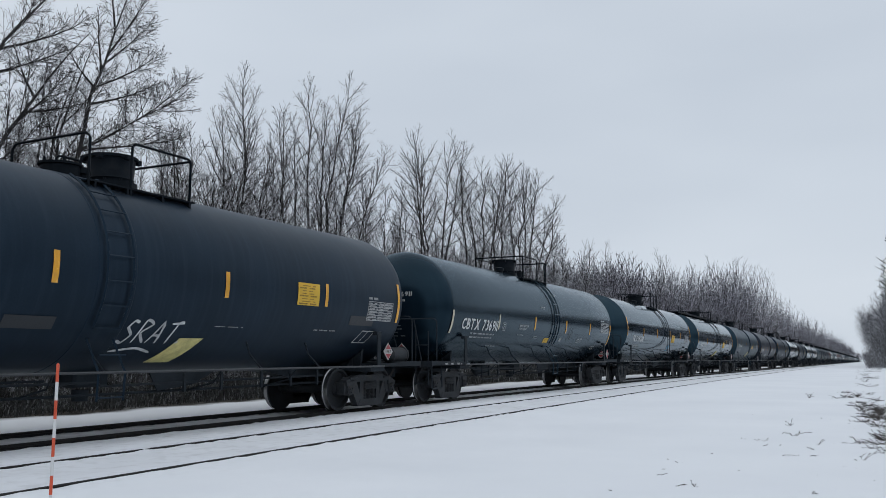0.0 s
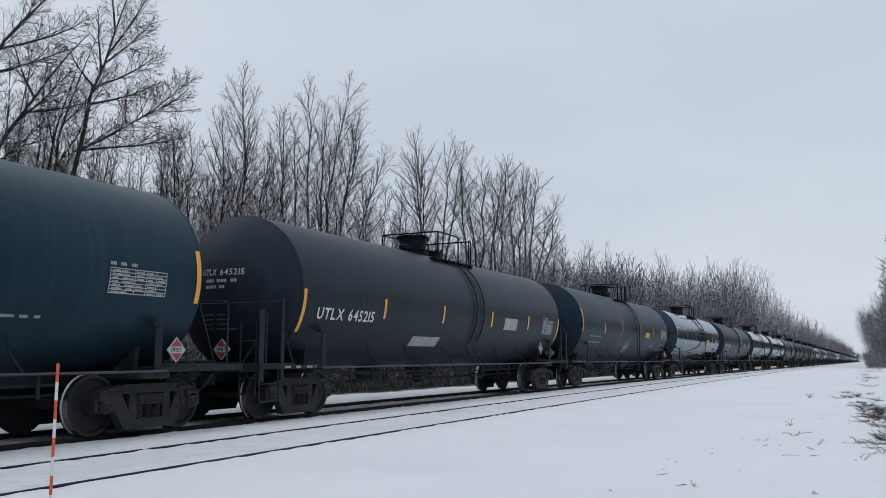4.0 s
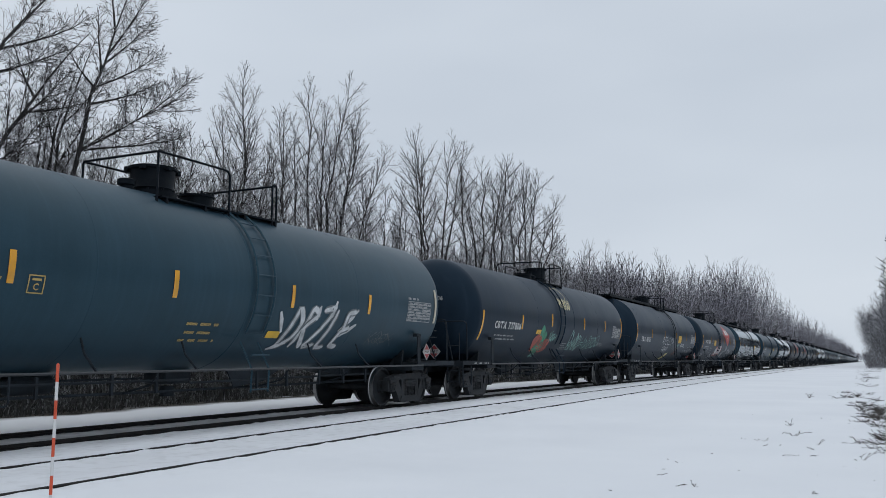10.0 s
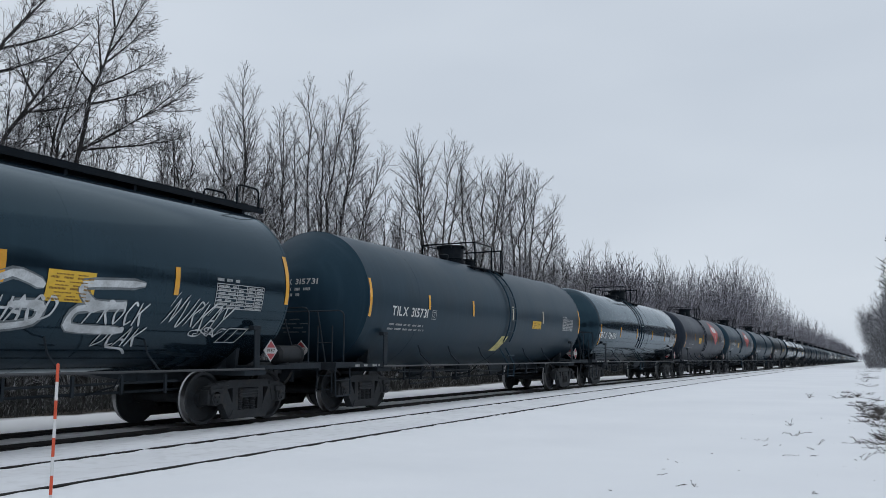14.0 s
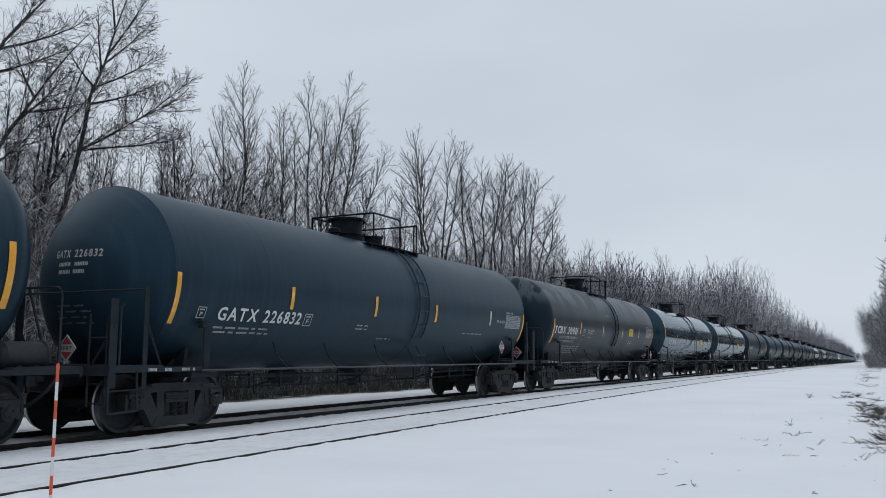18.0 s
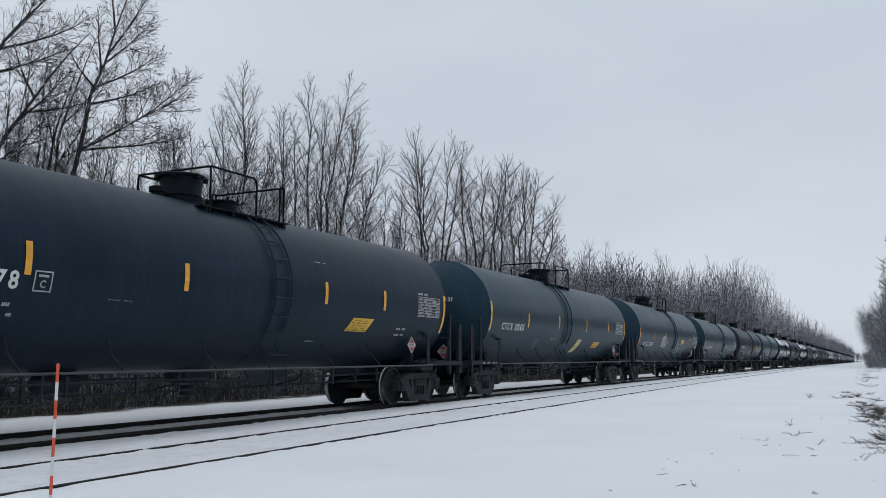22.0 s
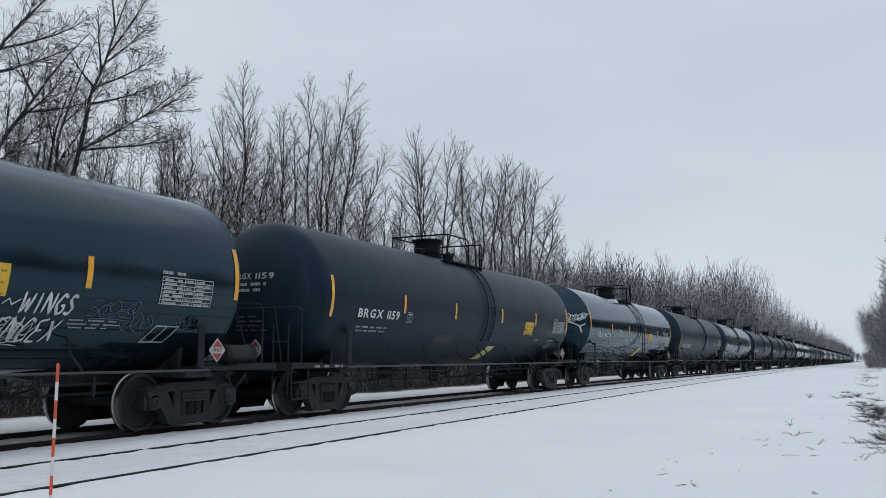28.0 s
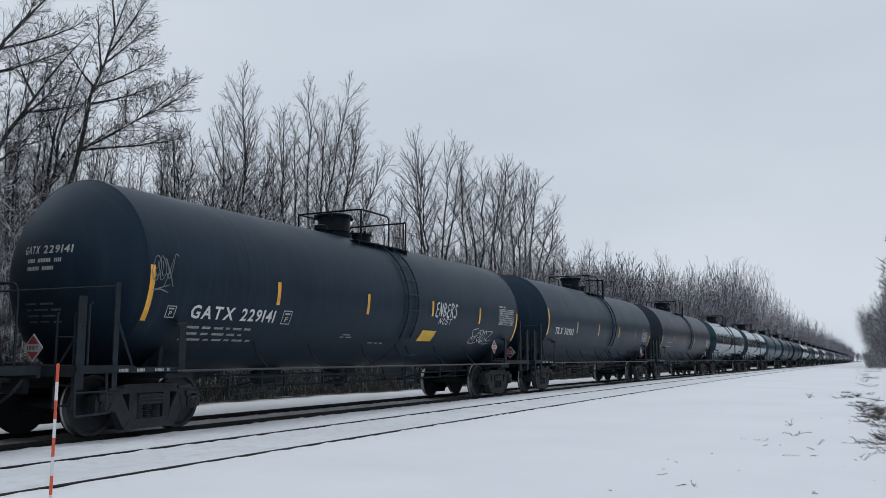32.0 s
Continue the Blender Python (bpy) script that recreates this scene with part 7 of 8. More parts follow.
def car_11():
    c = begin("ctcx", U, "blue-grey tank car with gold lettering and a large white tag", "UTLX 200057")
    number(c, "UTLX 200057", -6.68, -4.46, -0.47, 0.18, M_GOLD)
    plate(c, -4.08, -0.46, 0.25, "C", M_GOLD)
    stripe(c, -4.34, -0.35, 0.08)
    stripe(c, -1.46, -0.36, 0.07)
    stripe(c, 1.6, -0.37, 0.06)
    stripe(c, 4.36, -0.37, 0.05)
    stripe(c, 7.5, -0.47, 0.37, M_PALE)
    print_block(c, -1.06, -0.11, -0.8, 3, 0.09, 0.16, M_GOLD)
    written(c, "DRZLE", 1.55, 3.75, -1.22, 0.86, M_SPRAY, 0.02, width=0.12, slant=0.30)
    for u, w, du, dw in ((1.30, -0.45, 0.22, -0.42), (2.55, -0.28, -0.06, -0.30), (3.10, -0.16, -0.10, -0.34), (3.95, -0.30, -0.55, -0.50), (3.98, -0.62, -0.50, -0.30), (1.40, -1.28, 0.45, 0.18)):
        stroke("graffiti", [(u, w), (u + du * 0.4, w + dw * 0.4), (u + du, w + dw)], 0.11, M_SPRAY, c, "flare of a spray-can tag", 0.0125)
    warning_sign(c, 1.13, 1.51, -1, -0.85, 0, 0)
    table(c, 6.09, 7.25, -0.46, -0)
    scrawl(21, c, 4.7, 5.68, -1.11, -0.73, M_SPRAYD, 4, 0.02)
    stripe(c, -7.5, -0.47, 0.37)


def car_12():
    c = begin("cbtx", B, "matte black tank car with green and coral graffiti", "CBTX 737806")
    number(c, "CBTX 737806", -6.61, -4.52, -0.46, 0.19)
    print_block(c, -6.51, -4.53, -0.7, 2, 0.06, 0.12)
    stripe(c, -1.62, -0.26, 0.16)
    stripe(c, 2.08, -0.27, 0.16)
    stripe(c, 4.93, -0.28, 0.16)
    stripe(c, 7.5, -0.51, 0.36)
    warning_sign(c, -3.05, -2.6, -0.56, -0.41, 0, 2)
    blob(22, c, -2.41, -0.46, 0.21, 0.19, M_GREEN)
    blob(23, c, -2.36, -1, 0.32, 0.38, M_GREEN)
    blob(24, c, -1.89, -0.98, 0.49, 0.29, M_CORAL)
    blob(25, c, -2.67, -0.88, 0.36, 0.34, M_CORAL)
    blob(26, c, -2.09, -0.64, 0.13, 0.2, M_GREEN)
    blob(27, c, -2.08, -1.04, 0.17, 0.24, M_GREEN)
    scrawl(28, c, -2.76, -1.52, -1.24, -0.3, M_DARK, 5, 0.03)
    scrawl(29, c, -2.42, -1.99, -1.54, -1.3, M_MINT, 4, 0.03)
    scrawl(30, c, -1.7, -1, -0.82, -0.44, M_MINT, 4, 0.05)
    scrawl(31, c, -0.66, 0.51, 0.38, 0.84, M_CREAM, 5, 0.06)
    hoop(c, -0.11, 1, 0.54, 0.36, M_CREAM)
    scrawl(32, c, 0.6, 1.95, -1.19, -0.33, M_MINT, 4, 0.06)
    scrawl(33, c, 2.08, 4.21, -1.09, -0.44, M_MINT, 6, 0.04)
    print_block(c, -0.09, 0.64, -0.87, 4, 0.04, 0.08)
    print_block(c, 4.33, 5.14, -0.8, 3, 0.03, 0.05)
    table(c, 6.11, 7.25, -0.5, -0.1)
    stripe(c, -7.5, -0.85, 0.02)
    stripe(c, -4.42, -0.44, 0.0)


def car_13():
    c = begin("siox", B, "matte black tank car with a running board and white tags", "TILX 352013")
    number(c, "TILX 352013", -6.51, -4.6, -0.53, 0.2)
    stripe(c, 1.63, -0.35, 0.09)
    stripe(c, 4.61, -0.32, 0.12)
    stripe(c, 7.5, -0.53, 0.29)
    warning_sign(c, 2.27, 3.1, -0.49, -0.08, 0, 5)
    written(c, "ATELLYX", -1.81, 1.05, -0.62, 0.42, M_SPRAY, width=0.045)
    scrawl(35, c, -1.37, -0.09, -1.06, -0.7, M_SPRAY, 6, 0.04)
    written(c, "MEEME", 2.15, 2.96, -0.80, 0.25, M_MINT, width=0.025)
    written(c, "AWOL", 3.11, 4.41, -0.7, 0.2, M_SPRAY)
    scrawl(37, c, 1.95, 2.7, -1.41, -0.7, M_RUSTY, 4, 0.04)
    panel(c, 0.22, 0.68, -1.7, -1.14, 0.28)
    print_block(c, 0.63, 1.71, -0.86, 1, 0.02, 0.03)
    print_block(c, 4.38, 5.43, -0.93, 2, 0.03, 0.05)
    scrawl(38, c, 5.39, 6.45, -1.07, -0.61, M_DIM, 4, 0.03)
    table(c, 6.07, 7.24, -0.46, -0.04)
    stripe(c, -7.5, -0.58, 0.28)
    stripe(c, -4.42, -0.33, 0.09)
    stripe(c, -1.45, -0.33, 0.09)


def car_14():
    c = begin("mwtx", B, "matte black tank car with a red diamond emblem", "MWTX 112657")
    number(c, "MWTX 112657", -6.62, -4.57, -0.33, 0.20)
    plate(c, -3.82, -0.34, 0.25, "C")
    print_block(c, -6.6, -4.9, -0.58, 2, 0.05, 0.09)
    warning_sign(c, -3.01, -2.22, -0.45, -0.07, 0, 4)
    emblem(c, 3.16, 0.47, 1.52, 0.92)
    stripe(c, 1.57, -0.28, 0.16)
    stripe(c, 4.69, -0.28, 0.17)
    stripe(c, 7.5, -0.69, 0.17)
    scrawl(39, c, 1.45, 2.18, -1.23, -0.77, M_SPRAY, 4, 0.035)
    scrawl(40, c, 2.35, 3.22, -0.92, -0.41, M_SPRAY, 4, 0.05)
    scrawl(41, c, 3.78, 5.35, -1.08, -0.6, M_SPRAY, 5, 0.045)
    table(c, 6.14, 7.25, -0.18, 0.25)
    written(c, "AAR ST-464", 6.36, 7.19, -0.41, 0.07, M_DIM)
    scrawl(42, c, 0.96, 1.73, 0.17, 0.51, M_RUSTY, 4, 0.03)
    scrawl(43, c, -0.07, 0.4, -0.17, 0.12, M_RUSTY, 3, 0.05)
    print_block(c, 1.26, 1.59, 0.52, 2, 0.02, 0.03)
    print_block(c, 5.04, 6.24, -1.35, 1, 0.07, 0.14)
    for k in range(6):
        u, w = -1.62 + 0.40 * k, -0.92 + 0.025 * k
        blob(140 + k, c, u, w, 0.31, 0.40, M_CORAL)
    for k in range(6):
        u, w = -1.60 + 0.40 * k, -0.88 + 0.025 * k
        skinny = 0.20 if k % 2 else 0.24
        blob(150 + k, c, u, w, skinny, 0.34, M_SPRAY, "white filling of a bubble letter", 0.0135)
    written(c, "ZOMEKK", -1.86, 0.56, -1.14, 0.52, M_CORAL, 0.06, width=0.045, slant=0.1, off=0.016)
    written(c, "MIZOE", -5.25, -3.45, -1.02, 0.42, M_DIM, width=0.022, slant=0.0)
    scrawl(44, c, -3.05, -1.92, -1.42, -0.92, M_SPRAY, 6, 0.025)
    scrawl(144, c, -6.75, -6.05, -1.3, -1.08, M_SPRAY, 5, 0.025)
    stripe(c, -7.5, -0.69, 0.18)
    stripe(c, -4.42, -0.28, 0.16)
    stripe(c, -1.45, -0.28, 0.16)


def car_15():
    c = begin("siox", G, "glossy black tank car with a running board and white tags", "SIOX 31047")
    number(c, "SIOX 31047", -6.51, -4.64, -0.54, 0.19)
    stripe(c, -7.5, -0.33, 0.56)
    stripe(c, -4.46, -0.32, 0.07)
    stripe(c, -1.61, -0.34, 0.07)
    stripe(c, 1.63, -0.34, 0.07)
    written(c, "SHAGE", -4.06, 4.3, -0.95, 0.74, M_SPRAY, width=0.13, slant=0.12)
    stripe(c, 4.67, -0.32, 0.12)
    stripe(c, 7.5, -0.32, 0.59)
    warning_sign(c, 2.31, 3.1, -0.54, -0.11, 0, 5)
    table(c, 5.58, 6.82, -0.48, -0.07)
    written(c, "HAGD", 1.62, 2.55, -0.86, 0.36, M_SPRAY, 0.05, width=0.05)
    stroke("graffiti", [(2.92, -0.62), (3.18, -0.66), (3.36, -0.60)], 0.035, M_SPRAY, c, "dash before a spray-can tag")
    stroke("graffiti", [(3.20, -0.48), (3.14, -0.68), (3.06, -0.86)], 0.035, M_SPRAY, c, "dash before a spray-can tag")
    written(c, "ROCK", 3.32, 4.16, -0.84, 0.36, M_SPRAY, width=0.04)
    written(c, "DCAK", 3.42, 4.26, -1.24, 0.36, M_SPRAY, width=0.042)
    stroke("graffiti", smooth_line([(3.72, -1.26), (4.05, -1.30), (4.20, -1.42)]), 0.045, M_SPRAY, c, "sweep under a spray-can tag")
    written(c, "MURKAY", 4.55, 5.95, -0.80, 0.44, M_SPRAY, -0.08, width=0.036, slant=0.5)
    for k in range(7):
        u = 4.62 + 0.22 * k
        stroke("graffiti", [(u, -0.50 - 0.03 * k), (u + 0.16, -0.26 - 0.04 * k)], 0.02, M_SPRAY, c, "flare of a spray-can tag", 0.0125)
    scrawl(49, c, 5.25, 5.95, -1.04, -0.82, M_SPRAY, 3, 0.03)
    open_box(c, 5.98, -1.14, 0.51, 0.32)
    scrawl(50, c, -7.74, -7.16, -1.28, -0.5, M_SPRAY, 3, 0.05)
    print_block(c, -6.27, -4.55, -0.74, 2, 0.05, 0.09)


def car_16():
    c = begin("tilg", T, "dark green-grey tank car with a pale yellow panel", "TILX 315731")
    number(c, "TILX 315731", -6.54, -4.78, -0.34, 0.19)
    stripe(c, -7.5, -0.42, 0.43)
    stripe(c, -4.71, -0.13, 0.22)
    stripe(c, -2.08, -0.19, 0.23)
    stripe(c, 0.85, -0.21, 0.23, M_PALE)
    stripe(c, 3.54, -0.2, 0.2, M_PALE)
    warning_sign(c, 2.58, 3.36, -0.39, -0.14, 0, 3)
    panel(c, -0.02, 0.5, -1.23, -0.7, 0.3)
    plate(c, -4.55, -0.37, 0.23, "C")
    print_block(c, -6.61, -4.74, -0.58, 2, 0.06, 0.11)
    table(c, 5.57, 6.72, -0.37, 0.02)
    stripe(c, 7.5, -0.43, 0.43)


def car_17():
    c = begin("cbtx", G, "glossy black tank car with plain stencils", "CBTX 736830")
    number(c, "CBTX 736830", -7.69, -5.15, -0.53, 0.23)
    stripe(c, -7.5, -0.85, 0.02)
    stripe(c, -4.42, -0.44, 0.0)
    stripe(c, -1.45, -0.44, 0.0)
    stripe(c, 1.68, -0.44, 0.0)
    stripe(c, 4.62, -0.44, 0.0)
    stripe(c, 7.5, -0.85, 0.02)
    table(c, 5.95, 6.95, -0.55, -0.1)


def car_18():
    c = begin("mwtx", N, "brownish black tank car with a red diamond emblem")
    table(c, 6.14, 7.25, -0.15, 0.29)
    written(c, "AAR ST-464", 6.25, 7.11, -0.37, 0.06, M_DIM)
    stripe(c, 7.5, -0.69, 0.18)
    warning_sign(c, -3.1, -2.26, -0.41, -0.05, 0, 3)
    stripe(c, -1.52, -0.26, 0.19)
    stripe(c, 1.75, -0.26, 0.18)
    stripe(c, 4.78, -0.27, 0.19)
    emblem(c, 3.39, 0.5, 1.53, 0.93)
    written(c, "FLAVSH", -0.63, 0.62, -1.45, 0.34, M_RUSTY)
    scrawl(51, c, 1.54, 3.25, -1.32, -0.96, M_SPRAYD, 6, 0.02)
    print_block(c, -0.32, -0, -0.94, 2, 0.03, 0.05)
    print_block(c, 4.86, 6.33, -1.23, 2, 0.05, 0.09)
    print_block(c, 1.5, 1.81, 0.53, 2, 0.02, 0.04)
    stripe(c, -7.5, -0.69, 0.18)
    stripe(c, -4.42, -0.28, 0.16)
    print_block(c, -6.4, -4.7, -0.5, 2, 0.12, 0.25)


def car_19():
    c = begin("mwtx", T, "dark green-grey tank car with a small red diamond emblem", "MWTX 112743")
    number(c, "MWTX 112743", -6.53, -4.5, -0.27, 0.20)
    stripe(c, -7.5, -0.68, 0.19)
    stripe(c, -4.34, -0.25, 0.18)
    stripe(c, -1, -0.27, 0.17)
    stripe(c, 1.72, -0.29, 0.17, M_PALE)
    stripe(c, 4.57, -0.29, 0.16, M_PALE)
    warning_sign(c, -2.97, -2.18, -0.4, -0.04, 0, 4)
    plate(c, -3.89, -0.29, 0.25, "C")
    emblem(c, 3.1, 0.44, 1.52, 0.86)
    table(c, 5.98, 7.25, -0.4, 0.24)
    print_block(c, -6.53, -5.19, -0.52, 3, 0.04, 0.07)
    print_block(c, -3.92, -3.53, -0.72, 1, 0.04, 0.07)
    stripe(c, 7.5, -0.69, 0.18)


def car_20():
    c = begin("gatx", T, "dark green-grey tank car with slanted white numbers", "GATX 226832")
    number(c, "GATX 226832", -6.47, -4.12, -0.68, 0.21)
    stripe(c, -7.5, -0.79, 0.05)
    stripe(c, -4.51, -0.4, 0.02)
    stripe(c, -1.44, -0.41, 0.03)
    stripe(c, 1.49, -0.43, -0)
    stripe(c, 4.93, -0.4, 0, M_PALE)
    plate(c, -4.02, -0.71, 0.25, "F")
    plate(c, -6.97, -0.67, 0.2, "P")
    print_block(c, -6.49, -4.69, -0.84, 2, 0.05, 0.09)
    print_block(c, -2.16, -1.6, -0.65, 2, 0.04, 0.08)
    print_block(c, -1.12, -0.33, -0.95, 1, 0.04, 0.07)
    print_block(c, 3.22, 4.58, -0.7, 1, 0.04, 0.07)
    written(c, "FRA-AIP", 5.42, 6.02, -0.31, 0.08, M_DIM)
    table(c, 6.08, 7.25, -0.45, -0.07)
    stripe(c, 7.5, -0.85, 0.02)


def car_21():
    c = begin("tcbx", F, "black tank car with patches of frost", "TCBX 301001")
    number(c, "TCBX 301001", -7.38, -4.79, -0.47, 0.23)
    stripe(c, -7.5, -0.85, 0.02)
    stripe(c, -4.44, -0.44, -0.01)
    stripe(c, -1.38, -0.46, -0.02)
    stripe(c, 1.68, -0.47, -0.03)
    stripe(c, 4.65, -0.41, -0.03, M_PALE)
    warning_sign(c, 2.83, 3.53, -0.37, -0.03, 0, 4)
    lines(c, -6.68, -4.74, -0.65, 0.09, 0.15, "LD LMT 194700LB 88300KG", "LT WT 91300LB 41400KG")
    print_block(c, -5.95, -3.66, -0.99, 4, 0.06, 0.1)
    lines(c, -3.5, -2.66, -0.31, 0.065, 0.10, "THERMAL PROTECTION", "SYSTEM EQUIPPED")
    print_block(c, -3.46, -2.9, -0.56, 1, 0.03, 0.05)
    print_block(c, -0.98, -0.46, 0.43, 2, 0.03, 0.06)
    plate(c, -4.1, -0.51, 0.27, "C")
    table(c, 6.06, 7.25, -0.36, 0.06)
    scrawl(52, c, -4.3, -4.02, -0.92, -0.62, M_SPRAYD, 2, 0.03)
    print_block(c, 2.87, 3.75, -0.63, 3, 0.04, 0.08)
    open_box(c, 5.77, -0.96, 0.49, 0.31)
    stripe(c, 7.5, -0.85, 0.02)


def car_22():
    c = begin("tilx", G, "glossy black tank car with white handwriting", "TILX 191281")
    number(c, "TILX 191281", -6.5, -4.51, -0.55, 0.21)
    stripe(c, -7.5, -0.34, 0.56)
    stripe(c, -4.23, -0.42, 0.04)
    stripe(c, -1.43, -0.5, -0.07)
    stripe(c, 1.84, -0.42, 0.02)
    stripe(c, 4.48, -0.38, 0.05)
    stripe(c, 7.5, -0.55, 0.44)
    warning_sign(c, 3.03, 3.78, -0.59, -0.17, 0, 5)
    plate(c, -4.16, -0.57, 0.26, "C")
    for key in (((-4.25, -1.33), (-3.95, -1.0), (-3.50, -0.22)), ((-4.10, -1.30), (-3.75, -0.95), (-3.62, -0.5), (-3.75, -0.45)), ((-3.80, -0.42), (-3.42, -0.30)), ((-4.05, -0.95), (-3.62, -0.72)), ((-4.30, -1.12), (-3.95, -1.08))):
        stroke("graffiti", smooth_line(key), 0.03, M_SPRAY, c, "stroke of a sprayed sword figure")
    hoop(c, -2.48, -0.69, 0.21, 0.21, M_SPRAY)
    hoop(c, -2.93, -0.73, 0.20, 0.20, M_SPRAY)
    stroke("graffiti", smooth_line([(-3.12, -1.08), (-2.8, -1.0), (-2.5, -1.06), (-2.25, -0.92)]), 0.03, M_SPRAY, c, "sweep under a spray-can tag")
    written(c, "freeport", -1.42, 0.44, -0.8, 0.36, M_DIM)
    written(c, "forever", -1.2, 0.42, -1.33, 0.34, M_DIM)
    scrawl(55, c, -1.03, 0.78, -1.54, -1.31, M_SPRAYD, 3, 0.02)
    written(c, "BASOV", 4.63, 5.41, -0.65, 0.2, M_SPRAY)
    table(c, 6.04, 7.11, -0.55, -0.1)
    open_box(c, 4.77, -1.06, 0.53, 0.34)
    lines(c, -6.6, -4.79, -0.81, 0.09, 0.15, "LD LMT 206400LB 93621KG", "LT WT 79600LB 36106KG")
    print_block(c, -2.17, -1.58, -0.77, 3, 0.03, 0.06)


def car_23():
    c = begin("tilm", G, "glossy black tank car with a pale yellow panel", "TILX 192642")
    number(c, "TILX 192642", -6.58, -4.61, -0.54, 0.15)
    stripe(c, -4.43, -0.34, 0.1)
    stripe(c, -1.45, -0.35, 0.1)
    stripe(c, 1.84, -0.33, 0.09)
    stripe(c, 4.56, -0.33, 0.08)
    stripe(c, 7.5, -0.36, 0.51)
    warning_sign(c, 2.56, 3.31, -0.52, -0.12, 0, 5)
    panel(c, 0.74, 1.24, -1.39, -0.86, 0.3)
    plate(c, -4.28, -0.56, 0.26, "C")
    scrawl(56, c, -3.18, -2.28, -0.74, -0.41, M_SPRAYD, 4, 0.03)
    table(c, 5.6, 6.72, -0.51, -0.1)
    open_box(c, 5.99, -1.18, 0.57, 0.34)
    lines(c, -6.64, -4.9, -0.8, 0.07, 0.12, "LD LMT 205800LB 93300KG", "LT WT 80200LB 36400KG")
    print_block(c, -2.24, -1.63, -0.88, 3, 0.03, 0.06)
    print_block(c, 0.64, 1.71, -0.54, 1, 0.03, 0.05)
    stripe(c, -7.5, -0.35, 0.53)


def car_24():
    c = begin("gatx", B, "matte black tank car with a slanted yellow sign", "CTCX 301378")
    number(c, "CTCX 301378", -6.71, -4.71, -0.41, 0.21)
    stripe(c, -4.6, -0.22, 0.22)
    stripe(c, -1.73, -0.24, 0.2)
    stripe(c, 2.2, -0.24, 0.2)
    stripe(c, 4.51, -0.26, 0.18)
    stripe(c, 7.5, -0.71, 0.25)
    warning_sign(c, 3.12, 3.96, -0.78, -0.47, 0.2, 3)
    plate(c, -4.49, -0.43, 0.28, "C")
    table(c, 6.1, 7.25, -0.33, 0.14)
    print_block(c, -3.27, -2.67, -0.47, 1, 0.01, 0.02)
    print_block(c, 1.93, 2.43, -1.06, 1, 0.03, 0.06)
    print_block(c, 5.23, 5.79, -0.69, 2, 0.08, 0.15)
    print_block(c, 1.88, 2.47, 0.59, 1, 0.02, 0.03)
    print_block(c, -5.9, -4.37, -0.65, 2, 0.08, 0.14)
    stripe(c, -7.5, -0.5, 0.38)


def car_25():
    c = begin("ctcm", T, "dark green-grey tank car with slanted yellow panels", "CTCX 301431")
    number(c, "CTCX 301431", -6.65, -4.83, -0.49, 0.19)
    stripe(c, -1.45, -0.32, 0.12)
    stripe(c, 1.8, -0.33, 0.12)
    stripe(c, 4.84, -0.31, 0.12)
    stripe(c, 7.5, -0.52, 0.36)
    panel(c, 0.78, 1.27, -1.25, -0.66, 0.28)
    warning_sign(c, 3.09, 3.9, -0.99, -0.72, 0.15, 2)
    table(c, 6.01, 7.17, -0.33, 0.1)
    scrawl(57, c, -3.59, -3.15, -1.07, -0.67, M_SPRAYD, 4, 0.03)
    print_block(c, -2.04, -1.42, -0.69, 2, 0.03, 0.05)
    stripe(c, -7.5, -0.55, 0.31)
    stripe(c, -4.47, -0.37, 0.08)


def car_26():
    c = begin("gatx", T, "dark green-grey tank car with mint and white tags", "GATX 227065")
    number(c, "GATX 227065", -6.65, -4.4, -0.76, 0.19)
    scrawl(58, c, -2.69, -1.37, -0.88, -0.16, M_SPRAY, 3, 0.04)
    stripe(c, -1.66, -0.41, 0.02)
    stripe(c, 1.74, -0.42, 0.02)
    stripe(c, 4.94, -0.4, 0.03)
    scrawl(59, c, 1.1, 2.88, -1.03, -0.42, M_MINT, 5, 0.05)
    warning_sign(c, 2.57, 3.38, -0.51, -0.27, 0, 2)
    scrawl(60, c, -2.55, -1.85, -0.7, -0.06, M_SPRAY, 5, 0.05)
    hoop(c, -1.6, -0.62, 0.19, 0.19, M_SPRAY)
    scrawl(61, c, -1.69, -1.49, -0.73, -0.51, M_SPRAY, 2, 0.03)
    print_block(c, 3.29, 4.7, -0.69, 2, 0.02, 0.03)
    written(c, "FRA-AIP", 5.30, 5.84, -0.25, 0.07, M_DIM)
    scrawl(62, c, 3.41, 3.95, -1.09, -0.81, M_GOLD, 3, 0.03)
    table(c, 6.07, 7.25, -0.47, -0.03)
    scrawl(63, c, 7.1, 7.8, -0.79, -0.52, M_SPRAY, 4, 0.03)
    stripe(c, -7.5, -0.85, 0.1)
    stripe(c, 7.5, -0.71, 0.09, M_PALE)
    stripe(c, -4.42, -0.44, 0.0)


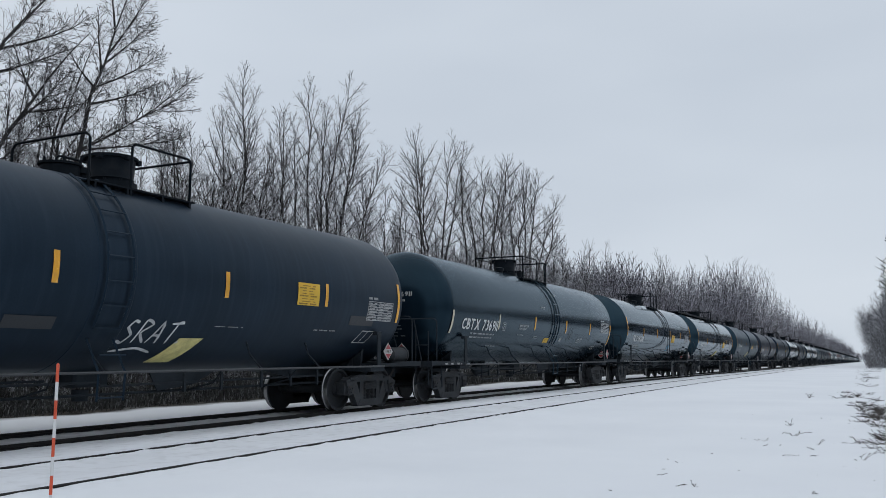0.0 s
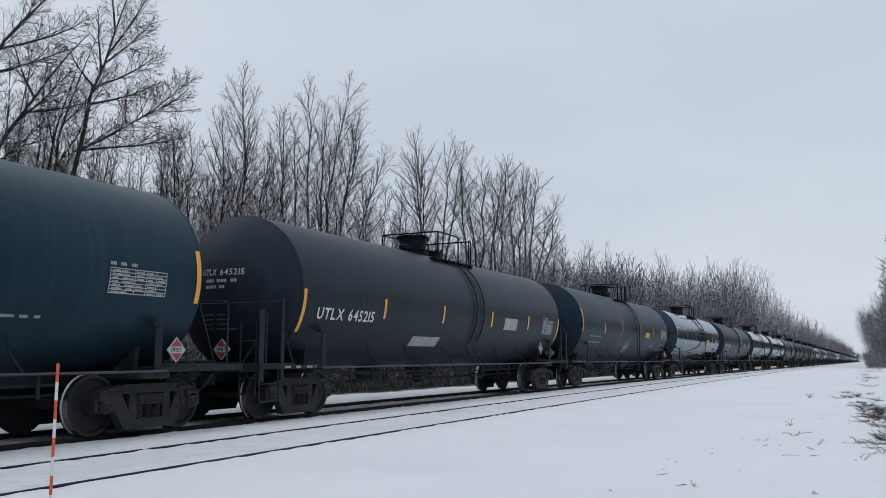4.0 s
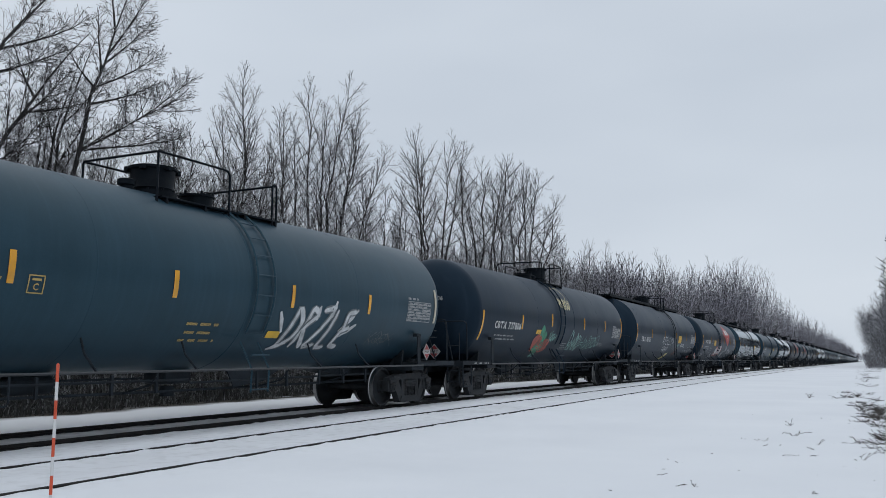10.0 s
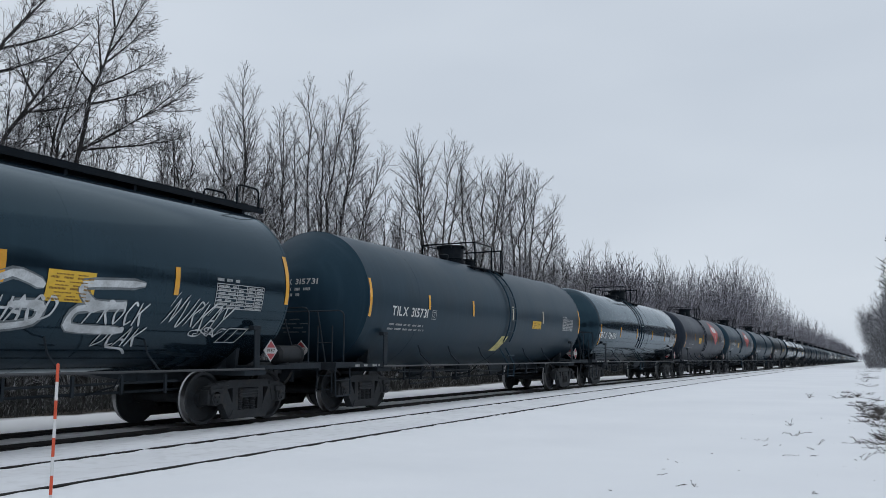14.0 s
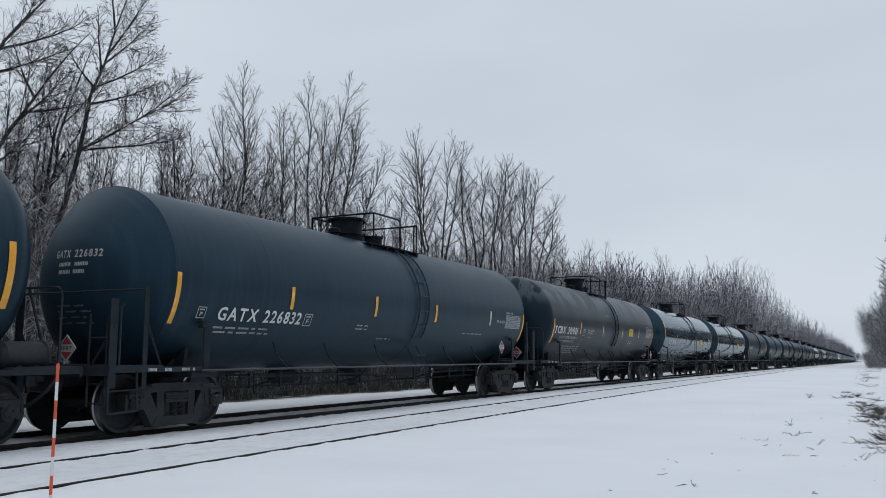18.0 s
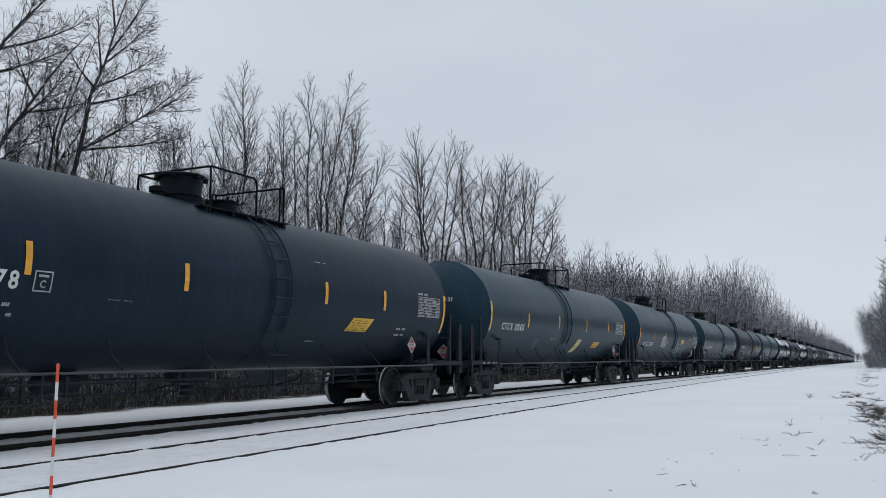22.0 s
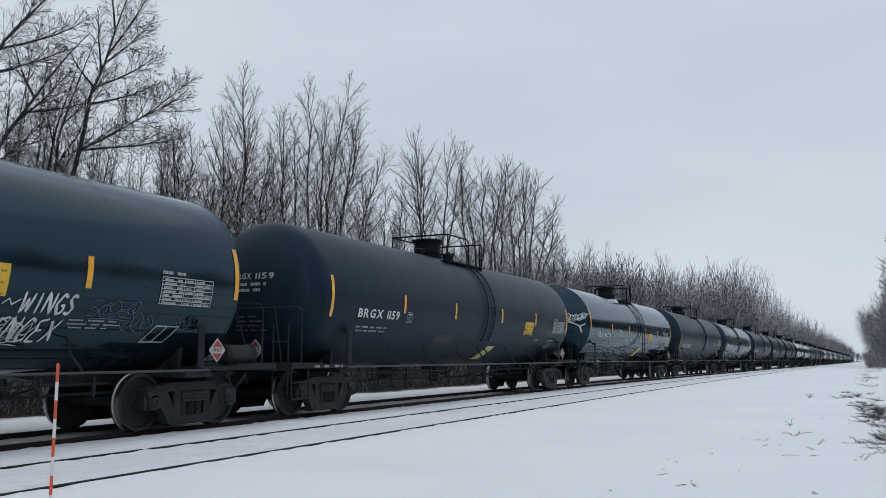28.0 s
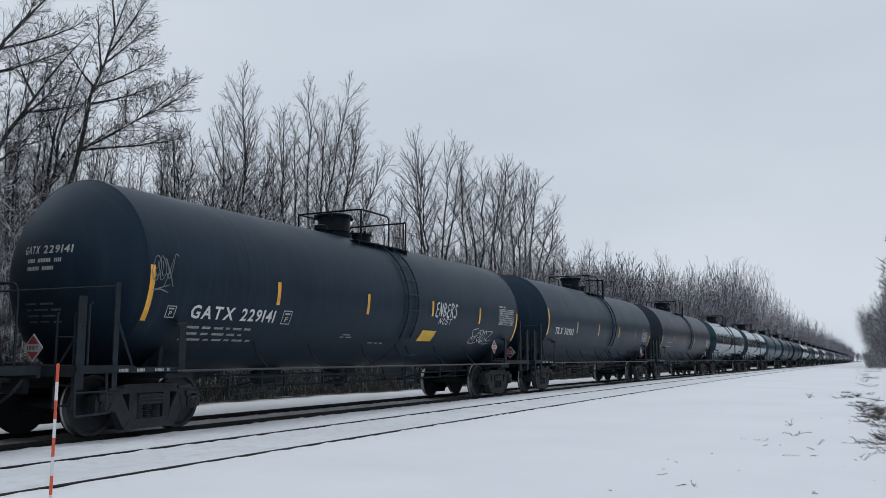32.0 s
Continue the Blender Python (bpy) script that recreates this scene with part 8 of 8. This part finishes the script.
def car_27():
    c = begin("gatx", T, "dark green-grey tank car with a small yellow sign", "GATX 226890")
    number(c, "GATX 226890", -6.67, -4.33, -0.69, 0.18)
    stripe(c, 1.16, -0.44, -0)
    stripe(c, 4.59, -0.45, -0.01)
    stripe(c, 7.5, -0.81, 0.07)
    warning_sign(c, 1.9, 2.41, -0.52, -0.35, 0, 2)
    written(c, "FRA-AIP", 5.22, 5.74, -0.35, 0.07, M_DIM)
    plate(c, -4.10, -0.72, 0.25, "F")
    plate(c, -7.05, -0.68, 0.2, "P")
    table(c, 6.07, 7.25, -0.39, -0.01)
    print_block(c, 3.05, 4.48, -0.7, 2, 0.01, 0.02)
    open_box(c, 6.78, -0.8, 0.23, 0.31)
    print_block(c, -6.52, -4.98, -0.9, 2, 0.06, 0.12)
    stripe(c, -7.5, -0.85, 0.02)
    stripe(c, -4.42, -0.44, 0.0)
    stripe(c, -1.45, -0.44, 0.0)


def car_28():
    c = begin("tcbx", B, "matte black tank car with rows of faint tags", "BRGX 1100")
    patch(c, -2.41, -1.31, -1.02, -0.76)
    patch(c, 4.9, 5.95, -0.71, -0.47, M_DIM)
    stripe(c, -7.5, -0.48, 0.42)
    stripe(c, -4.29, -0.29, 0.15)
    stripe(c, -1.4, -0.31, 0.15)
    stripe(c, 1.81, -0.32, 0.13)
    stripe(c, 4.69, -0.31, 0.12)
    plate(c, -4.16, -0.5, 0.28, "C")
    lines(c, -6.71, -5.03, -0.72, 0.07, 0.11, "LD LMT 194400LB 88150KG", "LT WT 91800LB 41550KG")
    warning_sign(c, 3.7, 4.52, -0.52, -0.13, 0, 4)
    scrawl(64, c, -4.78, -3.9, -1.07, -0.28, M_DIM, 2, 0.05)
    scrawl(65, c, -3.84, -2.41, -1.23, -0.27, M_SPRAYD, 4, 0.04)
    scrawl(66, c, -1.58, 0.95, -1.25, -0.36, M_DIM, 6, 0.04)
    scrawl(67, c, -7.97, -7.44, -0.92, -0.52, M_SPRAYD, 4, 0.03)
    table(c, 6.02, 7.25, -0.56, -0.14)
    patch(c, 5.23, 6.19, -0.73, -0.45)
    scrawl(68, c, 3.23, 3.94, -0.91, -0.53, M_SPRAYD, 3, 0.03)
    print_block(c, 1.68, 2.75, -0.78, 1, 0.04, 0.08)
    open_box(c, 5.37, -1.13, 0.51, 0.34)
    number(c, "BRGX 1100", -6.63, -4.77, -0.41, 0.18)
    stripe(c, 7.5, -0.5, 0.38)


def car_29():
    c = begin("cbtx", U, "blue-grey tank car with a white tag", "TILX 190147")
    number(c, "TILX 190147", -6.85, -4.89, -0.42, 0.2, M_DIM)
    scrawl(69, c, -4.63, -1.36, -0.87, -0.03, M_SPRAY, 5, 0.07)
    scrawl(70, c, -8.19, -7.22, -0.53, 0.42, M_SPRAYD, 3, 0.05)
    scrawl(71, c, -5.96, 0.15, -1.21, -0.77, M_SPRAYD, 7, 0.04)
    scrawl(72, c, 1.54, 6.4, -0.91, -0.5, M_SPRAYD, 4, 0.04)
    stripe(c, -7.5, -0.85, 0.02)
    stripe(c, -4.42, -0.44, 0.0)
    stripe(c, -1.45, -0.44, 0.0)
    stripe(c, 1.68, -0.44, 0.0)
    stripe(c, 4.62, -0.44, 0.0)
    stripe(c, 7.5, -0.85, 0.02)
    table(c, 5.95, 6.95, -0.55, -0.1)


def car_30():
    c = begin("tilx", G, "glossy black tank car with many white tags", "TILX 191264")
    stripe(c, 4.41, -0.33, 0.12)
    stripe(c, 7.5, -0.32, 0.57)
    table(c, 5.77, 6.91, -0.48, -0.06)
    written(c, "WINGS", 3.42, 4.28, -0.72, 0.28, M_SPRAY, width=0.05)
    stroke("graffiti", [(3.16, -0.62), (3.25, -0.54), (3.30, -0.62), (3.42, -0.54)], 0.03, M_SPRAY, c, "dash before a spray-can tag")
    written(c, "ENCEX", 3.14, 4.12, -1.18, 0.38, M_SPRAY, width=0.045)
    scrawl(174, c, 3.12, 3.7, -1.20, -0.78, M_SPRAY, 4, 0.03)
    scrawl(75, c, 4.50, 5.40, -0.74, -0.44, M_SLATE, 5, 0.018)
    scrawl(175, c, 5.15, 5.75, -1.0, -0.60, M_SLATE, 3, 0.018)
    scrawl(176, c, 6.28, 6.66, -0.88, -0.65, M_SLATE, 4, 0.016)
    print_block(c, 4.2, 5.19, -0.81, 3, 0.03, 0.06)
    open_box(c, 5.72, -1.16, 0.50, 0.33)
    number(c, "TILX 191264", -7.25, -4.64, -0.5, 0.13)
    stripe(c, -4.34, -0.32, 0.12)
    stripe(c, -1.5, -0.32, 0.14)
    stripe(c, 1.74, -0.32, 0.13)
    plate(c, -4.21, -0.53, 0.26, "C")
    lines(c, -6.58, -4.88, -0.82, 0.08, 0.13, "LD LMT 206800LB 93750KG", "LT WT 79200LB 35950KG")
    warning_sign(c, 2.42, 3.18, -0.52, -0.1, 0, 5)
    scrawl(76, c, -4.85, -3.65, -0.89, -0.55, M_SPRAY, 5, 0.04)
    scrawl(77, c, -3.32, -2.72, -0.96, -0.51, M_SPRAYD, 4, 0.03)
    scrawl(78, c, -2.53, -1.64, -0.93, -0.53, M_SPRAY, 4, 0.04)
    scrawl(79, c, -1.44, 0.55, -0.74, -0.3, M_SPRAY, 6, 0.05)
    print_block(c, -1.31, -0.2, -0.77, 1, 0.03, 0.06)
    stripe(c, -7.5, -0.33, 0.56)


def car_31():
    c = begin("tcbx", B, "matte black tank car with grey repaint patches", "BRGX 1159")
    number(c, "BRGX 1159", -6.47, -4.69, -0.44, 0.17)
    plate(c, -4.31, -0.49, 0.24, "C")
    stripe(c, -7.5, -0.48, 0.37)
    stripe(c, -4.47, -0.28, 0.14)
    stripe(c, -1.7, -0.31, 0.11)
    stripe(c, 1.48, -0.3, 0.11)
    stripe(c, 4.32, -0.3, 0.11)
    warning_sign(c, 3.42, 4.17, -0.6, -0.2, 0, 3)
    panel(c, 0.84, 1.36, -1.65, -1.06, 0.3)
    print_block(c, -6.44, -4.91, -0.68, 2, 0.05, 0.09)
    patch(c, -2.5, -1.46, -1.01, -0.76)
    table(c, 6.08, 7.25, -0.49, -0.1)
    patch(c, 5.42, 6.33, -0.65, -0.41)
    open_box(c, 5.86, -1.08, 0.46, 0.34)
    stripe(c, 7.5, -0.49, 0.4)
    print_block(c, 4.53, 5.14, -0.76, 2, 0.02, 0.04)
    scrawl(80, c, 3.15, 4.92, -0.75, -0.37, M_DARK, 3, 0.04)


def car_32():
    c = begin("tilx", G, "glossy black tank car with a tagged leading end", "TILX 190776")
    number(c, "TILX 190776", -6.41, -4.49, -0.5, 0.19)
    stripe(c, -7.5, -0.31, 0.59)
    stripe(c, -4.39, -0.27, 0.1)
    stripe(c, -1.48, -0.32, 0.11)
    stripe(c, 1.68, -0.34, 0.08)
    stripe(c, 4.31, -0.34, 0.05)
    warning_sign(c, 2.33, 3.1, -0.51, -0.15, 0, 4)
    panel(c, 0.8, 1.32, -1.43, -0.89, 0.3)
    written(c, "LEVENAO", -3.38, -0.75, -0.82, 0.38, M_SPRAY, width=0.04)
    stroke("graffiti", smooth_line([(-3.30, -0.30), (-2.95, -0.12), (-2.85, -0.30), (-3.25, -0.45), (-3.02, -0.98)]), 0.04, M_SPRAY, c, "long first stroke of a spray-can tag", 0.013)
    written(c, "OHBOY", -4.59, -3.55, -0.84, 0.22, M_DIM, width=0.03)
    scrawl(83, c, -0.15, 0.92, -0.98, -0.42, M_SPRAY, 4, 0.035)
    written(c, "AUFEROX", 3.28, 6.1, -0.76, 0.40, M_SPRAY, width=0.04)
    scrawl(185, c, 0.66, 1.38, 0.06, 0.40, M_SPRAY, 5, 0.045, place=lambda u, w, off: on_head(-u, w, False, off))
    stroke("graffiti", smooth_line([(0.55, 0.10), (0.95, 0.02), (1.20, -0.12), (1.26, -0.35), (1.22, -0.12), (1.40, -0.02)]), 0.05, M_SPRAY, c, "sweep under a spray-can tag", place=lambda u, w, off: on_head(-u, w, False, off))
    plate(c, -4.26, -0.55, 0.26, "C")
    print_block(c, -6.37, -4.73, -0.75, 2, 0.05, 0.09)
    table(c, 5.67, 6.84, -0.5, -0.05)
    scrawl(85, c, 5.79, 6.85, -0.82, -0.55, M_DIM, 4, 0.06)
    open_box(c, 5.98, -1.17, 0.45, 0.33)
    stripe(c, 7.5, -0.28, 0.62)


def car_33():
    c = begin("gatx", B, "matte black tank car with faded reflectors", "MTZX 300149")
    number(c, "MTZX 300149", -6.56, -4.23, -0.71, 0.2)
    stripe(c, -7.5, -0.81, 0.04)
    stripe(c, -4.42, -0.45, -0.04)
    stripe(c, -1.32, -0.49, -0.05)
    stripe(c, 1.57, -0.48, -0.05, M_PALE)
    stripe(c, 4.73, -0.45, -0.07, M_PALE)
    plate(c, -4.14, -0.79, 0.31, "C")
    plate(c, -6.93, -0.68, 0.2, "P")
    table(c, 5.93, 7.25, -0.42, -0.04)
    print_block(c, -6.53, -4.9, -0.84, 3, 0.05, 0.09)
    scrawl(86, c, 1.32, 1.78, -0.8, -0.44, M_DIM, 2, 0.03)
    patch(c, -3.7, -3.14, -0.8, -0.56)
    print_block(c, -4.35, -3.43, -1.15, 1, 0.05, 0.08)
    print_block(c, -0.92, -0.13, 1.03, 1, 0.03, 0.05)
    stripe(c, 7.5, -0.85, 0.02)


def car_34():
    c = begin("cbtm", S, "satin black tank car with two white tags", "CBTX 737200")
    number(c, "CBTX 737200", -7.13, -4.54, -0.44, 0.19)
    stripe(c, -7.5, -0.85, 0.02)
    stripe(c, -4.37, -0.42, 0.01)
    stripe(c, -1.52, -0.42, -0)
    stripe(c, 1.77, -0.44, -0.03, M_PALE)
    stripe(c, 4.54, -0.44, -0.02, M_PALE)
    plate(c, -4.11, -0.49, 0.26, "C")
    scrawl(87, c, -3.96, -2.72, -1.18, -0.3, M_SPRAY, 4, 0.04)
    scrawl(88, c, 1.45, 3.04, -1.19, -0.32, M_SPRAY, 4, 0.05)
    warning_sign(c, -1.33, -0.82, -0.93, -0.75, 0, 0)
    lines(c, -6.5, -4.54, -0.63, 0.08, 0.14, "LD LMT 195400LB 88600KG", "LT WT 90600LB 41100KG")
    lines(c, -2.75, -1.95, -0.25, 0.065, 0.10, "THERMAL PROTECTION", "SYSTEM EQUIPPED")
    print_block(c, -2.71, -2.17, -0.50, 1, 0.03, 0.05)
    table(c, 6.05, 7.25, -0.4, 0.03)
    print_block(c, 0.5, 1.11, -0.33, 5, 0.05, 0.1)
    print_block(c, -6.01, -5.38, -1.23, 1, 0.04, 0.08)
    print_block(c, 3.14, 3.89, -0.63, 2, 0.06, 0.12)
    print_block(c, -1.57, -0.99, 0.9, 1, 0.04, 0.08)
    stripe(c, 7.5, -0.85, 0.02)


def car_35():
    c = begin("gatx", B, "matte black tank car with white tags near its trailing end", "GATX 229141")
    number(c, "GATX 229141", -6.55, -4.37, -0.67, 0.2)
    stripe(c, -7.5, -0.76, 0.11)
    stripe(c, -4.38, -0.34, 0.08)
    stripe(c, -1.22, -0.37, 0.06)
    stripe(c, 1.84, -0.29, 0.09)
    stripe(c, 4.73, -0.38, 0.05)
    plate(c, -4.15, -0.7, 0.27, "F")
    plate(c, -7.09, -0.69, 0.2, "P")
    written(c, "EMBERS", 1.98, 3.26, -0.28, 0.34, M_SPRAY, width=0.06)
    written(c, "MOST", 2.25, 2.98, -0.47, 0.15, M_SPRAY, width=0.035)
    scrawl(90, c, 4.45, 5.75, -1.02, -0.5, M_SPRAY, 4, 0.04)
    scrawl(91, c, -7.52, -7.12, -0.22, 0.29, M_SPRAYD, 3, 0.03)
    warning_sign(c, 1.45, 2.2, -0.96, -0.66, 0.09, 0)
    table(c, 6.12, 7.25, -0.36, 0.09)
    print_block(c, -6.6, -4.69, -0.86, 3, 0.06, 0.12)
    print_block(c, -1.97, -1.48, -0.88, 2, 0.04, 0.06)
    print_block(c, -0.8, 0.12, -1.07, 1, 0.04, 0.08)
    stripe(c, 7.5, -0.85, 0.02)


def car_36():
    c = begin("gatx", B, "matte black tank car with faded reflectors", "TILX 361962")
    number(c, "TILX 361962", -6.74, -4.68, -0.5, 0.21)
    stripe(c, -7.5, -0.57, 0.35)
    stripe(c, -4.28, -0.42, -0, M_PALE)
    stripe(c, -1.45, -0.44, 0.0)
    stripe(c, 1.68, -0.44, 0.0)
    stripe(c, 4.62, -0.44, 0.0)
    stripe(c, 7.5, -0.85, 0.02)
    table(c, 5.95, 6.95, -0.55, -0.1)


def car_37():
    c = begin("gatx", N, "brownish black tank car with faded stencils")
    stripe(c, -7.5, -0.85, 0.02)
    stripe(c, -4.42, -0.44, 0.0)
    stripe(c, -1.45, -0.44, 0.0)
    stripe(c, 1.68, -0.44, 0.0)
    stripe(c, 4.62, -0.44, 0.0)
    stripe(c, 7.5, -0.85, 0.02)
    table(c, 5.95, 6.95, -0.55, -0.1)
    print_block(c, -6.4, -4.7, -0.5, 2, 0.12, 0.25)


def car_38():
    c = begin("tilx", G, "glossy black tank car with faded stencils")
    stripe(c, -7.5, -0.33, 0.56)
    stripe(c, -4.42, -0.31, 0.12)
    stripe(c, -1.45, -0.31, 0.12)
    stripe(c, 1.68, -0.31, 0.12)
    stripe(c, 4.62, -0.31, 0.12)
    stripe(c, 7.5, -0.33, 0.56)
    table(c, 5.95, 6.95, -0.55, -0.1)
    print_block(c, -6.4, -4.7, -0.5, 2, 0.12, 0.25)


def car_39():
    c = begin("tilx", G, "glossy black tank car with pale stencils")
    stripe(c, -7.5, -0.33, 0.56)
    stripe(c, -4.42, -0.31, 0.12)
    stripe(c, -1.45, -0.31, 0.12)
    stripe(c, 1.68, -0.31, 0.12)
    stripe(c, 4.62, -0.31, 0.12)
    stripe(c, 7.5, -0.33, 0.56)
    table(c, 5.95, 6.95, -0.55, -0.1)
    print_block(c, -6.4, -4.7, -0.5, 2, 0.12, 0.25)



def build_near_cars():
    for make in (car_00, car_01, car_02, car_03, car_04, car_05, car_06, car_07, car_08, car_09, car_10, car_11, car_12, car_13, car_14, car_15, car_16, car_17, car_18, car_19, car_20, car_21, car_22, car_23, car_24, car_25, car_26, car_27, car_28, car_29, car_30, car_31, car_32, car_33, car_34, car_35, car_36, car_37, car_38, car_39):
        make()


build_near_cars()


# colours of the far cars, first to last
FAR = "UTbgTgbgUbTgbnUgTbnUgbTnb"
# middle of each car along the line at the start
MIDDLES = [9.60, 27.67, 45.66, 63.66, 81.62, 99.56, 117.51, 135.52, 153.57, 171.64, 189.64, 207.61, 225.62, 243.62, 261.59, 279.57, 297.58, 315.61, 333.64, 351.67, 369.61, 387.62, 405.65, 423.63, 441.60, 459.69, 477.68, 495.66, 513.64, 531.56, 549.49, 567.44, 585.45, 603.45, 621.45, 639.50, 657.49, 675.49]
TRAIN = []


def couple():
    for k, (car, sets) in enumerate(BUILT):
        at = MIDDLES[k] if k < len(MIDDLES) else MIDDLES[-1] + 18.0 * (k - len(MIDDLES) + 1)
        TRAIN.append((car, at, sets if k < 38 else []))
    kinds = {"b": (B, "gatx", "matte black tank car far down the train"), "U": (U, "cbtx", "blue-grey tank car far down the train"),
             "T": (T, "gatx", "dark green-grey tank car far down the train"), "g": (G, "tilx", "glossy black tank car far down the train"),
             "n": (N, "gatx", "brownish black tank car far down the train")}
    last = TRAIN[-1][1]
    for i, c in enumerate(FAR):
        paint, style, label = kinds[c]
        car, tank, sets = build_car(label, style, paint, False)
        TRAIN.append((car, last + 18.0 * (i + 1), []))


couple()


# ---- what moves ----
def travel(t):
    """Metres that the train has run after t seconds: it slows down a little."""
    return 19.6786 * t - 6.4393 * (t / 32) ** 2 - 0.784 * (t / 32) ** 3


def motions():
    for car, at, sets in TRAIN:
        rows = []
        for i in range(65):
            t = i * 0.5
            s = at - travel(t)
            z0, z1 = drop(s - TRUCK_AT), drop(s + TRUCK_AT)
            rows.append((t, pose(s, TRACK_Y, (z0 + z1) / 2, 0, -math.degrees(math.atan((z1 - z0) / (2 * TRUCK_AT))), 0)))
        walk(car, rows)
        if not sets:
            continue
        t_in, t_out = max(0.0, (at - 48) / 19.5), min(32.0, (at + 12) / 19.3)
        times = sorted({0.0, 32.0} | {f / FPS for f in range(int(t_in * FPS), int(t_out * FPS) + 1)})
        for w in sets:
            home = w.matrix_basis.translation.copy()
            spin = []
            for t in times:
                a = -(travel(min(max(t, t_in), t_out)) - travel(t_in)) / 0.455
                spin.append((t, pose(home.x, home.y, home.z, 0, math.degrees(a), 0)))
            walk(w, spin)


motions()
